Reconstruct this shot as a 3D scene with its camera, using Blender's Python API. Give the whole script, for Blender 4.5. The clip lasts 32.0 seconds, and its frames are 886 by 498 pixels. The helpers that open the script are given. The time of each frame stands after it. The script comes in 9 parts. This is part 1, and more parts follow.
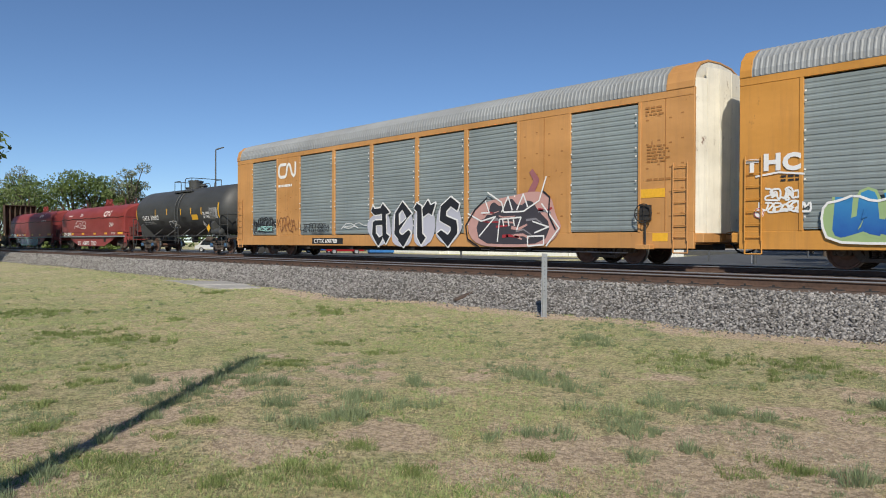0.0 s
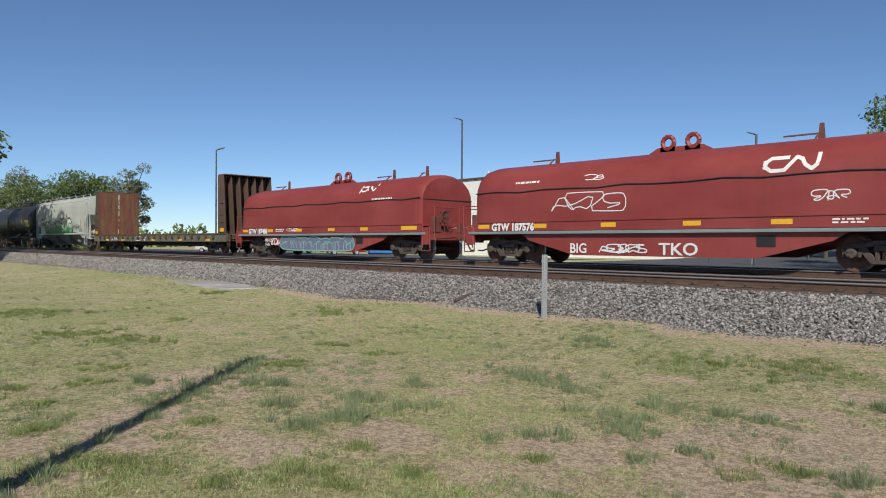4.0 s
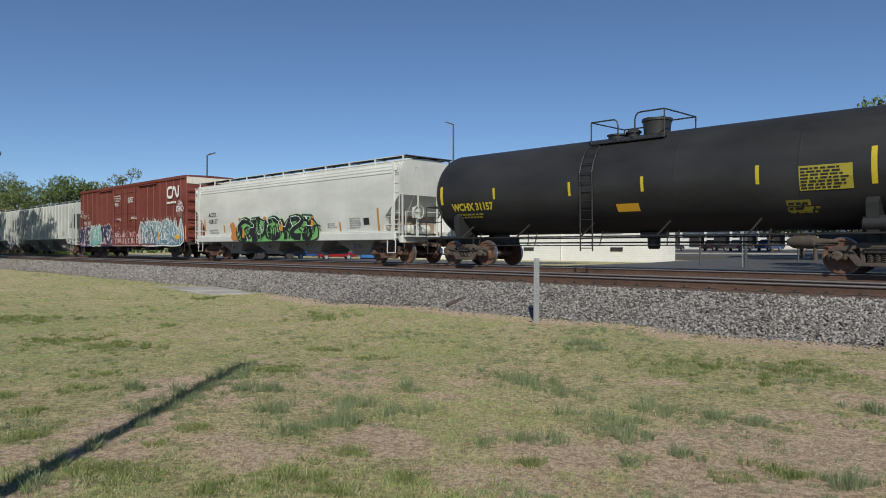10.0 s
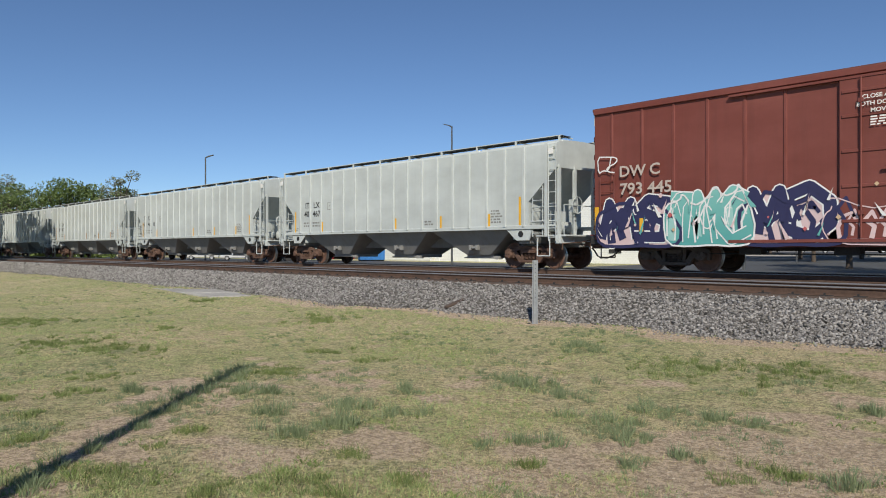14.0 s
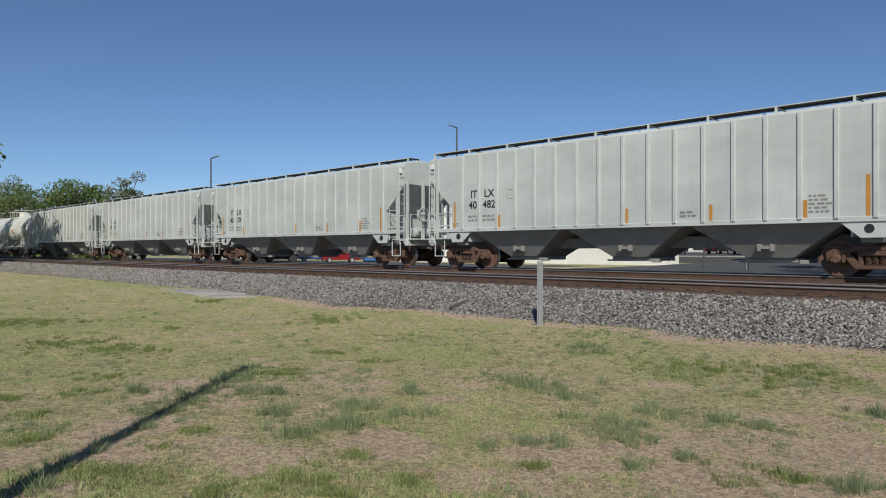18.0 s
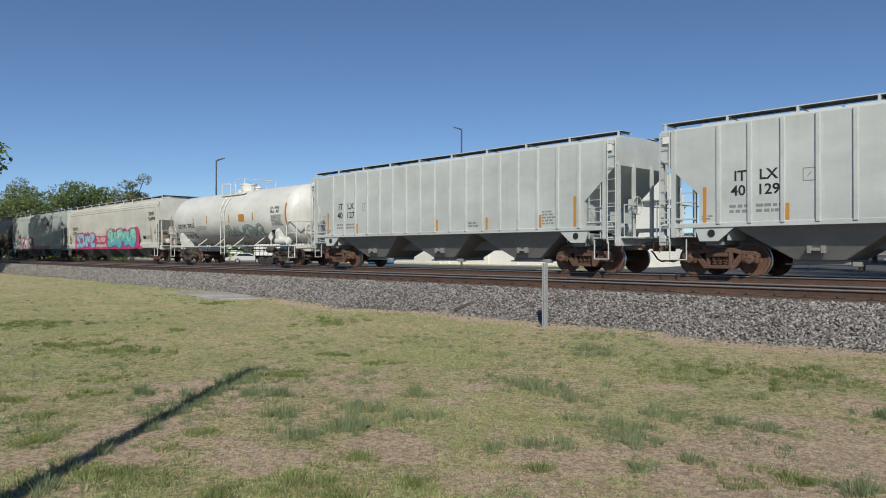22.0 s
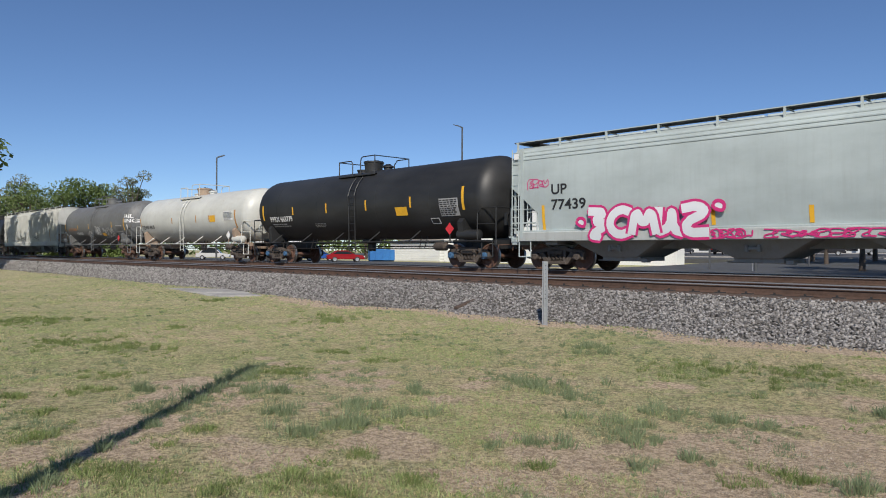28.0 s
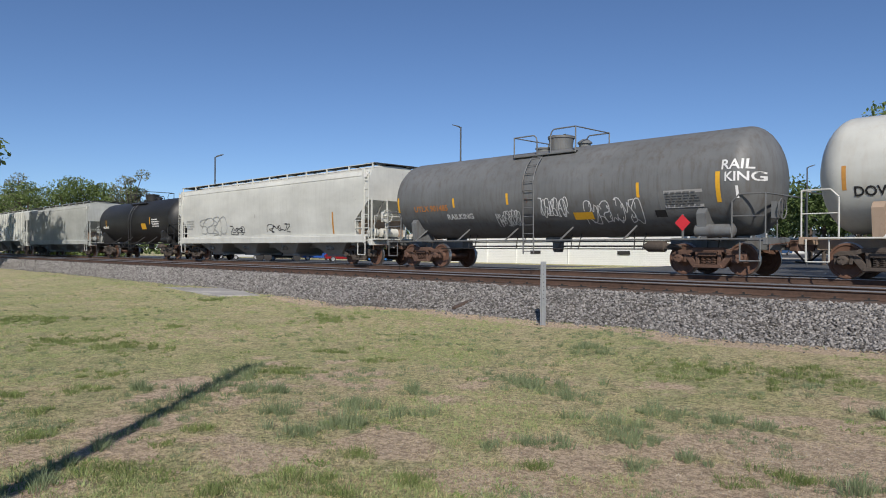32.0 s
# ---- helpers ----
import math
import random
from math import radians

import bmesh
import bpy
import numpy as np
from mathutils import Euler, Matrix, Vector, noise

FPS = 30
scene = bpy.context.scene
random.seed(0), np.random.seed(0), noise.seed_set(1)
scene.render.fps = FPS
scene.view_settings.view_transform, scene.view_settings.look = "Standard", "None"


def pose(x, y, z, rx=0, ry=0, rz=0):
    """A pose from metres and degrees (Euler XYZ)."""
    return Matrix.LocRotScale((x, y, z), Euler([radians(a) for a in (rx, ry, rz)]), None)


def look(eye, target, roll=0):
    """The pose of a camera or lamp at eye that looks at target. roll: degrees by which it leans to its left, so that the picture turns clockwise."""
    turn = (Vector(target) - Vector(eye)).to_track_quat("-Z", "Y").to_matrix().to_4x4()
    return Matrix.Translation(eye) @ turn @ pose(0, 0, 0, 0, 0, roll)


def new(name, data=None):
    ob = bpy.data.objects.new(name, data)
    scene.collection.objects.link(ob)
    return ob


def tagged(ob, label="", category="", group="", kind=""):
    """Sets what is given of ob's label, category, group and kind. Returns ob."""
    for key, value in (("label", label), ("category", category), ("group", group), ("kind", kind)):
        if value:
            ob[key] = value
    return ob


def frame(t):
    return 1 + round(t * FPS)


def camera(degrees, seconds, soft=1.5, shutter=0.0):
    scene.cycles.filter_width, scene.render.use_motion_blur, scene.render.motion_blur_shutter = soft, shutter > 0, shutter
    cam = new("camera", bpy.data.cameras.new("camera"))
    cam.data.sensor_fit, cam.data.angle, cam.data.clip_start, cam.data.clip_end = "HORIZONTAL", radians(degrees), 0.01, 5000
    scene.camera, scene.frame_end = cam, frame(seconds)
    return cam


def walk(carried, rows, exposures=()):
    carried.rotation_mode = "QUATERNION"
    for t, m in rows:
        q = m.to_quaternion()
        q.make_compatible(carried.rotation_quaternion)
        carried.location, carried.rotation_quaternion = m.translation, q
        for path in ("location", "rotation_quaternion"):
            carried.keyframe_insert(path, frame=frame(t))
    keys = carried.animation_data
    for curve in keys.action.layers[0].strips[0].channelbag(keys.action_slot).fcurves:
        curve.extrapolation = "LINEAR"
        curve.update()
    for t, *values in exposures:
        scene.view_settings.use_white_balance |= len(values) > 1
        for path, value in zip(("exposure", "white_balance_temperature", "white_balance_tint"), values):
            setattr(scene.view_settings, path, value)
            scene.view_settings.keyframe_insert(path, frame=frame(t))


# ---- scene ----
cam = camera(63.22, 32.0, soft=1.0)
EYE = (0.0, 0.0, 0.643)      # z = 0 is the top of the rails; the grass lies about 0.95 m lower


def aim(yaw, pitch, roll):
    """yaw: degrees to the left of +Y."""
    a, b = radians(yaw), radians(pitch)
    way = Vector((-math.sin(a) * math.cos(b), math.cos(a) * math.cos(b), math.sin(b)))
    return look(EYE, Vector(EYE) + way * 20, roll)


walk(cam, [
    (0.0, aim(46.410, -0.476, 0.215)), (0.5, aim(46.432, -0.495, 0.272)), (1.0, aim(46.450, -0.499, 0.323)), (1.5, aim(46.464, -0.496, 0.353)),
    (2.0, aim(46.477, -0.490, 0.359)), (2.5, aim(46.478, -0.473, 0.351)), (3.0, aim(46.462, -0.444, 0.341)), (3.5, aim(46.447, -0.426, 0.337)),
    (5.5, aim(46.383, -0.338, 0.397)), (6.0, aim(46.315, -0.295, 0.346)), (6.5, aim(46.253, -0.254, 0.309)), (7.0, aim(46.195, -0.217, 0.262)),
    (7.5, aim(46.138, -0.183, 0.198)), (8.0, aim(46.080, -0.158, 0.138)), (8.5, aim(46.019, -0.152, 0.096)), (9.0, aim(45.951, -0.138, 0.076)),
    (9.5, aim(45.871, -0.100, 0.073)), (10.0, aim(45.793, -0.070, 0.072)), (10.5, aim(45.737, -0.054, 0.083)), (11.0, aim(45.694, -0.027, 0.072)),
    (11.5, aim(45.665, 0.007, 0.044)), (12.0, aim(45.647, 0.039, 0.022)), (12.5, aim(45.642, 0.060, 0.006)), (13.0, aim(45.644, 0.067, 0.007)),
    (13.5, aim(45.651, 0.081, 0.011)), (14.0, aim(45.679, 0.093, 0.010)), (14.5, aim(45.738, 0.103, 0.028)), (16.5, aim(45.946, 0.112, 0.186)),
    (17.0, aim(45.986, 0.120, 0.150)), (17.5, aim(46.023, 0.137, 0.099)), (18.0, aim(46.062, 0.168, 0.059)), (18.5, aim(46.099, 0.204, 0.048)),
    (19.0, aim(46.143, 0.231, 0.028)), (19.5, aim(46.201, 0.249, 0.020)), (20.0, aim(46.265, 0.259, 0.023)), (20.5, aim(46.324, 0.267, 0.020)),
    (21.0, aim(46.372, 0.287, 0.024)), (21.5, aim(46.413, 0.306, 0.035)), (22.0, aim(46.447, 0.319, 0.038)), (22.5, aim(46.471, 0.327, 0.016)),
    (23.0, aim(46.493, 0.335, -0.013)), (23.5, aim(46.517, 0.342, -0.029)), (24.0, aim(46.532, 0.346, -0.030)), (24.5, aim(46.538, 0.346, -0.020)),
    (25.0, aim(46.545, 0.331, 0.003)), (25.5, aim(46.554, 0.294, 0.019)), (27.5, aim(46.498, 0.177, 0.239)), (28.0, aim(46.466, 0.145, 0.225)),
    (28.5, aim(46.434, 0.127, 0.206)), (29.0, aim(46.405, 0.135, 0.229)), (29.5, aim(46.379, 0.150, 0.267)), (30.0, aim(46.366, 0.146, 0.271)),
    (30.5, aim(46.363, 0.128, 0.274)), (31.0, aim(46.356, 0.109, 0.300)), (31.5, aim(46.341, 0.114, 0.334)), (32.0, aim(46.329, 0.143, 0.380)),
], exposures=[(0, 0.05, 6600, 9.2), (3.5, 0.02, 6600, 9.2), (6, -0.22, 6600, 9.2), (6.6, -0.33, 6600, 9.2), (7.2, -0.33, 6600, 9.2), (8, -0.11, 6600, 9.2), (9, -0.07, 6600, 9.2), (10, -0.17, 6600, 9.2), (11, -0.12, 6600, 9.2), (13, -0.06, 6600, 9.2), (14.5, 0.0, 6600, 9.2), (17, -0.21, 6600, 9.2), (19, -0.15, 6600, 9.2), (22, -0.15, 6600, 9.2), (23, -0.22, 6600, 9.6), (24, -0.34, 6580, 10.6), (26, -0.32, 6540, 11.2), (28, -0.03, 6430, 12.0), (29, -0.17, 6430, 12.4), (31, -0.19, 6430, 12.4), (32, -0.06, 6430, 12.4)])

# ---- light ----
SUN_EL, SUN_AZ = radians(38), math.atan2(-0.72, 0.69)   # the sun stands behind the camera, to its right
sun_way = Vector((math.cos(SUN_AZ) * math.cos(SUN_EL), math.sin(SUN_AZ) * math.cos(SUN_EL), math.sin(SUN_EL)))
world = bpy.data.worlds.new("world")
scene.world = world
world.use_nodes = True
wn = world.node_tree.nodes
sky = wn.new("ShaderNodeTexSky")
sky.sky_type, sky.sun_disc = "NISHITA", False
sky.sun_elevation, sky.sun_rotation = SUN_EL, math.pi / 2 - SUN_AZ
sky.altitude, sky.air_density, sky.dust_density, sky.ozone_density = 2600, 1.0, 0.0, 6.0
wn["Background"].inputs["Strength"].default_value = 0.100
world.node_tree.links.new(sky.outputs["Color"], wn["Background"].inputs["Color"])
sun_data = bpy.data.lights.new("sun", "SUN")
sun_data.energy, sun_data.angle, sun_data.color = 4.4, radians(0.53), (1.0, 0.935, 0.82)
sun = new("sun", sun_data)
sun.matrix_world = look(sun_way * 60, (0, 0, 0))

# ---- mesh kit ----
rng = random.Random(7)


class Kit:
    """Collects simple solids into one mesh."""

    def __init__(self):
        self.v, self.f = [], []

    def add(self, verts, faces):
        n = len(self.v)
        self.v += [tuple(v) for v in verts]
        self.f += [tuple(i + n for i in f) for f in faces]
        return self

    def box(self, x0, x1, y0, y1, z0, z1):
        return self.add([(x0, y0, z0), (x1, y0, z0), (x1, y1, z0), (x0, y1, z0), (x0, y0, z1), (x1, y0, z1), (x1, y1, z1), (x0, y1, z1)],
                        [(0, 3, 2, 1), (4, 5, 6, 7), (0, 1, 5, 4), (1, 2, 6, 5), (2, 3, 7, 6), (3, 0, 4, 7)])

    def prism(self, pts, axis, lo, hi):
        """A closed outline, pushed along an axis. Outline in (y, z), (x, z) or (x, y)."""
        def at(p, w):
            return {"x": (w, p[0], p[1]), "y": (p[0], w, p[1]), "z": (p[0], p[1], w)}[axis]
        n = len(pts)
        faces = [tuple(range(n))[::-1], tuple(range(n, 2 * n))] + [(i, (i + 1) % n, n + (i + 1) % n, n + i) for i in range(n)]
        return self.add([at(p, lo) for p in pts] + [at(p, hi) for p in pts], faces)

    def tube(self, p, q, r, n=6):
        p, q = Vector(p), Vector(q)
        d = (q - p).normalized()
        a = d.orthogonal().normalized()
        b = d.cross(a)
        ring = [a * math.cos(k * 2 * math.pi / n) * r + b * math.sin(k * 2 * math.pi / n) * r for k in range(n)]
        return self.add([p + c for c in ring] + [q + c for c in ring],
                        [tuple(range(n))[::-1], tuple(range(n, 2 * n))] + [(i, (i + 1) % n, n + (i + 1) % n, n + i) for i in range(n)])

    def pipe(self, pts, r, n=6):
        for p, q in zip(pts, pts[1:]):
            self.tube(p, q, r, n)
        return self

    def lathe(self, prof, n=24, axis="x", o=(0, 0, 0)):
        """prof: (along, radius) from one end to the other."""
        v, f = [], []
        for a, r in prof:
            for k in range(n):
                c, s = r * math.cos(2 * math.pi * k / n), r * math.sin(2 * math.pi * k / n)
                p = {"x": (a, c, s), "y": (c, a, s), "z": (c, s, a)}[axis]
                v.append((p[0] + o[0], p[1] + o[1], p[2] + o[2]))
        for i in range(len(prof) - 1):
            for k in range(n):
                f.append((i * n + k, i * n + (k + 1) % n, (i + 1) * n + (k + 1) % n, (i + 1) * n + k))
        f.append(tuple(range(n))[::-1])
        f.append(tuple(range((len(prof) - 1) * n, len(prof) * n)))
        return self.add(v, f)

    def mesh(self, name, material, smooth=False, bevel=0.0):
        me = bpy.data.meshes.new(name)
        me.from_pydata(self.v, [], self.f)
        bm = bmesh.new()
        bm.from_mesh(me)
        bmesh.ops.recalc_face_normals(bm, faces=bm.faces)
        if bevel:
            es = [e for e in bm.edges if len(e.link_faces) == 2 and e.calc_face_angle(0) > 0.5]
            bmesh.ops.bevel(bm, geom=es, offset=bevel, segments=1, affect="EDGES", clamp_overlap=True)
        bm.to_mesh(me)
        bm.free()
        if smooth:
            me.shade_smooth() if smooth is True else None
            if smooth is not True:
                me.set_sharp_from_angle(angle=radians(smooth))
        if material:
            me.materials.append(material)
        return me


def part(name, kit, material, parent, label="", smooth=False, bevel=0.0, at=None):
    """Links a kit or a mesh as one object under a thing or a part."""
    me = kit.mesh(name, material, smooth, bevel) if isinstance(kit, Kit) else kit
    ob = new(name, me)
    ob.parent = parent
    if at is not None:
        ob.matrix_basis = at
    if label:
        ob["label"] = label
    return ob


def thing(name, kit, material, label, category, group="", kind="", smooth=False, bevel=0.0, at=None):
    me = kit.mesh(name, material, smooth, bevel) if isinstance(kit, Kit) else kit
    ob = new(name, me)
    if at is not None:
        ob.matrix_world = at
    return tagged(ob, label, category, group, kind)


# ---- materials ----
def nodes(name, rough=0.6, metal=0.0):
    m = bpy.data.materials.new(name)
    m.use_nodes = True
    t = m.node_tree
    b = t.nodes["Principled BSDF"]
    b.inputs["Roughness"].default_value, b.inputs["Metallic"].default_value = rough, metal
    return m, t, b


def link(t, a, b):
    t.links.new(a, b)


def coords(t, scale=(1, 1, 1), kind="Object"):
    c, m = t.nodes.new("ShaderNodeTexCoord"), t.nodes.new("ShaderNodeMapping")
    m.inputs["Scale"].default_value = scale
    link(t, c.outputs[kind], m.inputs["Vector"])
    return m.outputs["Vector"]


def noise_tex(t, vec, scale, detail=4, rough=0.6):
    n = t.nodes.new("ShaderNodeTexNoise")
    n.inputs["Scale"].default_value, n.inputs["Detail"].default_value, n.inputs["Roughness"].default_value = scale, detail, rough
    link(t, vec, n.inputs["Vector"])
    return n.outputs["Fac"]


def ramp(t, fac, lo, hi, c0=(0, 0, 0), c1=(1, 1, 1)):
    r = t.nodes.new("ShaderNodeValToRGB")
    e = r.color_ramp.elements
    e[0].position, e[1].position = lo, hi
    e[0].color, e[1].color = (*c0, 1), (*c1, 1)
    link(t, fac, r.inputs["Fac"])
    return r.outputs["Color"]


def mix(t, fac, a, b):
    m = t.nodes.new("ShaderNodeMix")
    m.data_type = "RGBA"
    for s, v in ((m.inputs["A"], a), (m.inputs["B"], b)):
        if isinstance(v, tuple):
            s.default_value = (*v, 1)
        else:
            link(t, v, s)
    if isinstance(fac, float):
        m.inputs["Factor"].default_value = fac
    else:
        link(t, fac, m.inputs["Factor"])
    return m.outputs["Result"]


def bump(t, b, height, strength, dist=0.02):
    n = t.nodes.new("ShaderNodeBump")
    n.inputs["Strength"].default_value, n.inputs["Distance"].default_value = strength, dist
    link(t, height, n.inputs["Height"])
    link(t, n.outputs["Normal"], b.inputs["Normal"])


def scaled(t, col, k):
    """A colour socket times k."""
    m = t.nodes.new("ShaderNodeMath")
    m.operation = "MULTIPLY"
    link(t, col, m.inputs[0])
    m.inputs[1].default_value = k
    return m.outputs[0]


def paint(name, rgb, rough=0.5, dirt=0.35, rust=0.0, dirt_rgb=(0.16, 0.13, 0.10), rust_rgb=(0.13, 0.045, 0.02), metal=0.0):
    """Weathered paint: broad fading, streaks that run down, fine grain, and rust patches."""
    m, t, b = nodes(name, rough, metal)
    fade = tuple(min(1, c * 1.15 + 0.02) for c in rgb)
    broad = noise_tex(t, coords(t, (0.35, 0.6, 0.8)), 1.0, 5)
    col = mix(t, ramp(t, broad, 0.3, 0.72), tuple(c * 0.86 for c in rgb), fade)
    streak = noise_tex(t, coords(t, (3.2, 3.2, 0.22)), 1.6, 5, 0.7)
    col = mix(t, scaled(t, ramp(t, streak, 0.48, 0.78), dirt), col, dirt_rgb)
    grain = noise_tex(t, coords(t, (1, 1, 1)), 38.0, 3)
    col = mix(t, scaled(t, ramp(t, grain, 0.55, 0.8), dirt * 0.5), col, dirt_rgb)
    if rust:
        spots = noise_tex(t, coords(t, (1.2, 1.2, 0.7)), 2.2, 8, 0.75)
        col = mix(t, ramp(t, spots, 0.66 - 0.22 * rust, 0.74 - 0.1 * rust), col, rust_rgb)
    link(t, col, b.inputs["Base Color"])
    bump(t, b, mix(t, 0.5, broad, grain), 0.12, 0.01)
    return m


def plain(name, rgb, rough=0.6, metal=0.0, grain=0.25, scale=20.0):
    m, t, b = nodes(name, rough, metal)
    n = noise_tex(t, coords(t), scale, 4)
    w = noise_tex(t, coords(t), scale / 12, 3)
    lo, hi = tuple(c * (1 - grain) for c in rgb), tuple(min(1, c * (1 + grain)) for c in rgb)
    link(t, mix(t, ramp(t, mix(t, 0.5, n, w), 0.32, 0.68), lo, hi), b.inputs["Base Color"])
    bump(t, b, n, 0.2, 0.01)
    return m


def grass_material():
    m, t, b = nodes("turf", 0.95)
    p = coords(t, (1, 1, 1))
    a, c, d, e = noise_tex(t, p, 0.30, 5), noise_tex(t, p, 1.5, 6, 0.7), noise_tex(t, p, 9.0, 6, 0.8), noise_tex(t, p, 75.0, 6, 0.85)
    f = noise_tex(t, coords(t, (1, 1, 1)), 28.0, 5, 0.8)
    grit = ramp(t, e, 0.42, 0.60)
    mid = mix(t, 0.35, ramp(t, mix(t, 0.4, f, noise_tex(t, p, 15.0, 4, 0.7)), 0.455, 0.545), grit)
    green = mix(t, mid, (0.13, 0.15, 0.055), (0.56, 0.585, 0.25))
    straw = mix(t, mid, (0.20, 0.155, 0.085), (0.82, 0.70, 0.43))
    soil = mix(t, mid, (0.27, 0.19, 0.125), (0.84, 0.67, 0.48))
    col = mix(t, ramp(t, mix(t, 0.5, a, c), 0.43, 0.58), straw, green)
    col = mix(t, scaled(t, ramp(t, noise_tex(t, p, 3.6, 5, 0.7), 0.50, 0.60), 0.5), col, mix(t, mid, (0.075, 0.095, 0.035), (0.30, 0.34, 0.14)))
    lush = t.nodes.new("ShaderNodeAttribute")
    lush.attribute_name = "lush"
    col = mix(t, scaled(t, lush.outputs["Fac"], 0.65), col, mix(t, mid, (0.07, 0.10, 0.03), (0.24, 0.30, 0.11)))
    # worn soil, with ragged rims
    worn = t.nodes.new("ShaderNodeAttribute")
    worn.attribute_name = "bare"
    rag = t.nodes.new("ShaderNodeMath")
    rag.operation = "MULTIPLY_ADD"
    link(t, mix(t, 0.5, d, f), rag.inputs[0])
    rag.inputs[1].default_value = 0.9
    link(t, worn.outputs["Fac"], rag.inputs[2])
    col = mix(t, ramp(t, rag.outputs[0], 0.74, 1.05), col, soil)
    col = mix(t, scaled(t, ramp(t, mix(t, 0.45, c, d), 0.52, 0.60), 0.6), col, soil)
    col = mix(t, scaled(t, ramp(t, e, 0.55, 0.66), 0.4), col, (0.085, 0.07, 0.04))
    col = mix(t, scaled(t, ramp(t, f, 0.57, 0.68), 0.25), col, (0.11, 0.095, 0.05))
    link(t, col, b.inputs["Base Color"])
    bump(t, b, mix(t, 0.5, f, e), 1.0, 0.045)
    return m


def stone_material(name, lo, hi):
    """Each loose stone has its own shade."""
    m, t, b = nodes(name, 0.9)
    g = t.nodes.new("ShaderNodeNewGeometry")
    n = noise_tex(t, coords(t), 45.0, 4)
    col = mix(t, g.outputs["Random Per Island"], lo, hi)
    link(t, mix(t, scaled(t, ramp(t, n, 0.3, 0.7), 0.3), col, tuple(c * 0.5 for c in lo)), b.inputs["Base Color"])
    bump(t, b, n, 0.3, 0.01)
    return m


def leaf_material(name, lo, hi):
    m, t, b = nodes(name, 0.65)
    g = t.nodes.new("ShaderNodeNewGeometry")
    w = noise_tex(t, coords(t), 0.5, 2)
    col = mix(t, mix(t, 0.4, g.outputs["Random Per Island"], w), lo, hi)
    link(t, col, b.inputs["Base Color"])
    b.inputs["Subsurface Weight"].default_value = 0.0
    tr = t.nodes.new("ShaderNodeBsdfTranslucent")
    link(t, col, tr.inputs["Color"])
    ms = t.nodes.new("ShaderNodeMixShader")
    ms.inputs["Fac"].default_value = 0.25
    link(t, b.outputs["BSDF"], ms.inputs[1])
    link(t, tr.outputs["BSDF"], ms.inputs[2])
    link(t, ms.outputs["Shader"], t.nodes["Material Output"].inputs["Surface"])
    return m


TURF = grass_material()
BALLAST = stone_material("ballast_stone", (0.085, 0.078, 0.074), (0.45, 0.43, 0.41))
BED = plain("ballast_bed", (0.13, 0.118, 0.105), 0.95, 0, 0.6, 26)
STAINED = plain("stained_bed", (0.098, 0.066, 0.048), 0.95, 0, 0.5, 26)
RAIL_RUST = plain("rail_rust", (0.092, 0.054, 0.038), 0.85, 0.0, 0.4, 14)
RAIL_TOP = plain("rail_top", (0.30, 0.30, 0.31), 0.45, 0.5, 0.15, 30)
TIE = plain("tie_wood", (0.085, 0.06, 0.047), 0.95, 0, 0.4, 9)
ASPHALT = plain("asphalt", (0.075, 0.078, 0.082), 0.9, 0, 0.25, 8)
CONCRETE = plain("concrete", (0.37, 0.355, 0.33), 0.9, 0, 0.35, 9)
GRATING = plain("grating", (0.07, 0.07, 0.072), 0.7, 0.2, 0.3, 30)
GALV = plain("galvanised", (0.42, 0.43, 0.44), 0.45, 0.6, 0.15, 25)
DARK_STEEL = plain("dark_steel", (0.028, 0.026, 0.025), 0.75, 0.0, 0.4, 16)
TRUCK = plain("truck_steel", (0.085, 0.068, 0.056), 0.85, 0.0, 0.45, 12)
TRUCK_RUST = plain("truck_rust", (0.12, 0.068, 0.048), 0.85, 0.0, 0.45, 12)
WHEEL = plain("wheel_rust", (0.14, 0.076, 0.052), 0.7, 0.1, 0.35, 9)
TREAD = plain("wheel_tread", (0.45, 0.44, 0.43), 0.3, 0.9, 0.1, 30)
YELLOW = plain("yellow_reflector", (0.78, 0.42, 0.03), 0.45, 0, 0.12, 12)
LETTER_BLACK = plain("black_lettering", (0.02, 0.02, 0.022), 0.6, 0, 0.2, 30)
LETTER_WHITE = plain("white_lettering", (0.78, 0.77, 0.74), 0.6, 0, 0.1, 30)
OLD_YELLOW = plain("old_yellow_paint", (0.55, 0.44, 0.03), 0.5, 0, 0.12, 12)
BLUE_CAP = plain("blue_cap", (0.05, 0.12, 0.22), 0.6, 0, 0.3, 20)
BARK = plain("bark", (0.09, 0.07, 0.055), 0.95, 0, 0.4, 14)
LEAF = leaf_material("leaf_green", (0.065, 0.11, 0.032), (0.23, 0.30, 0.095))
LEAF_DARK = leaf_material("leaf_dark", (0.04, 0.075, 0.02), (0.14, 0.20, 0.055))
LEAF_DULL = leaf_material("leaf_olive", (0.12, 0.14, 0.08), (0.31, 0.33, 0.20))
BLADE = leaf_material("grass_blade", (0.15, 0.20, 0.07), (0.51, 0.58, 0.25))
BLADE_DRY = leaf_material("dry_blade", (0.40, 0.32, 0.15), (0.86, 0.73, 0.42))


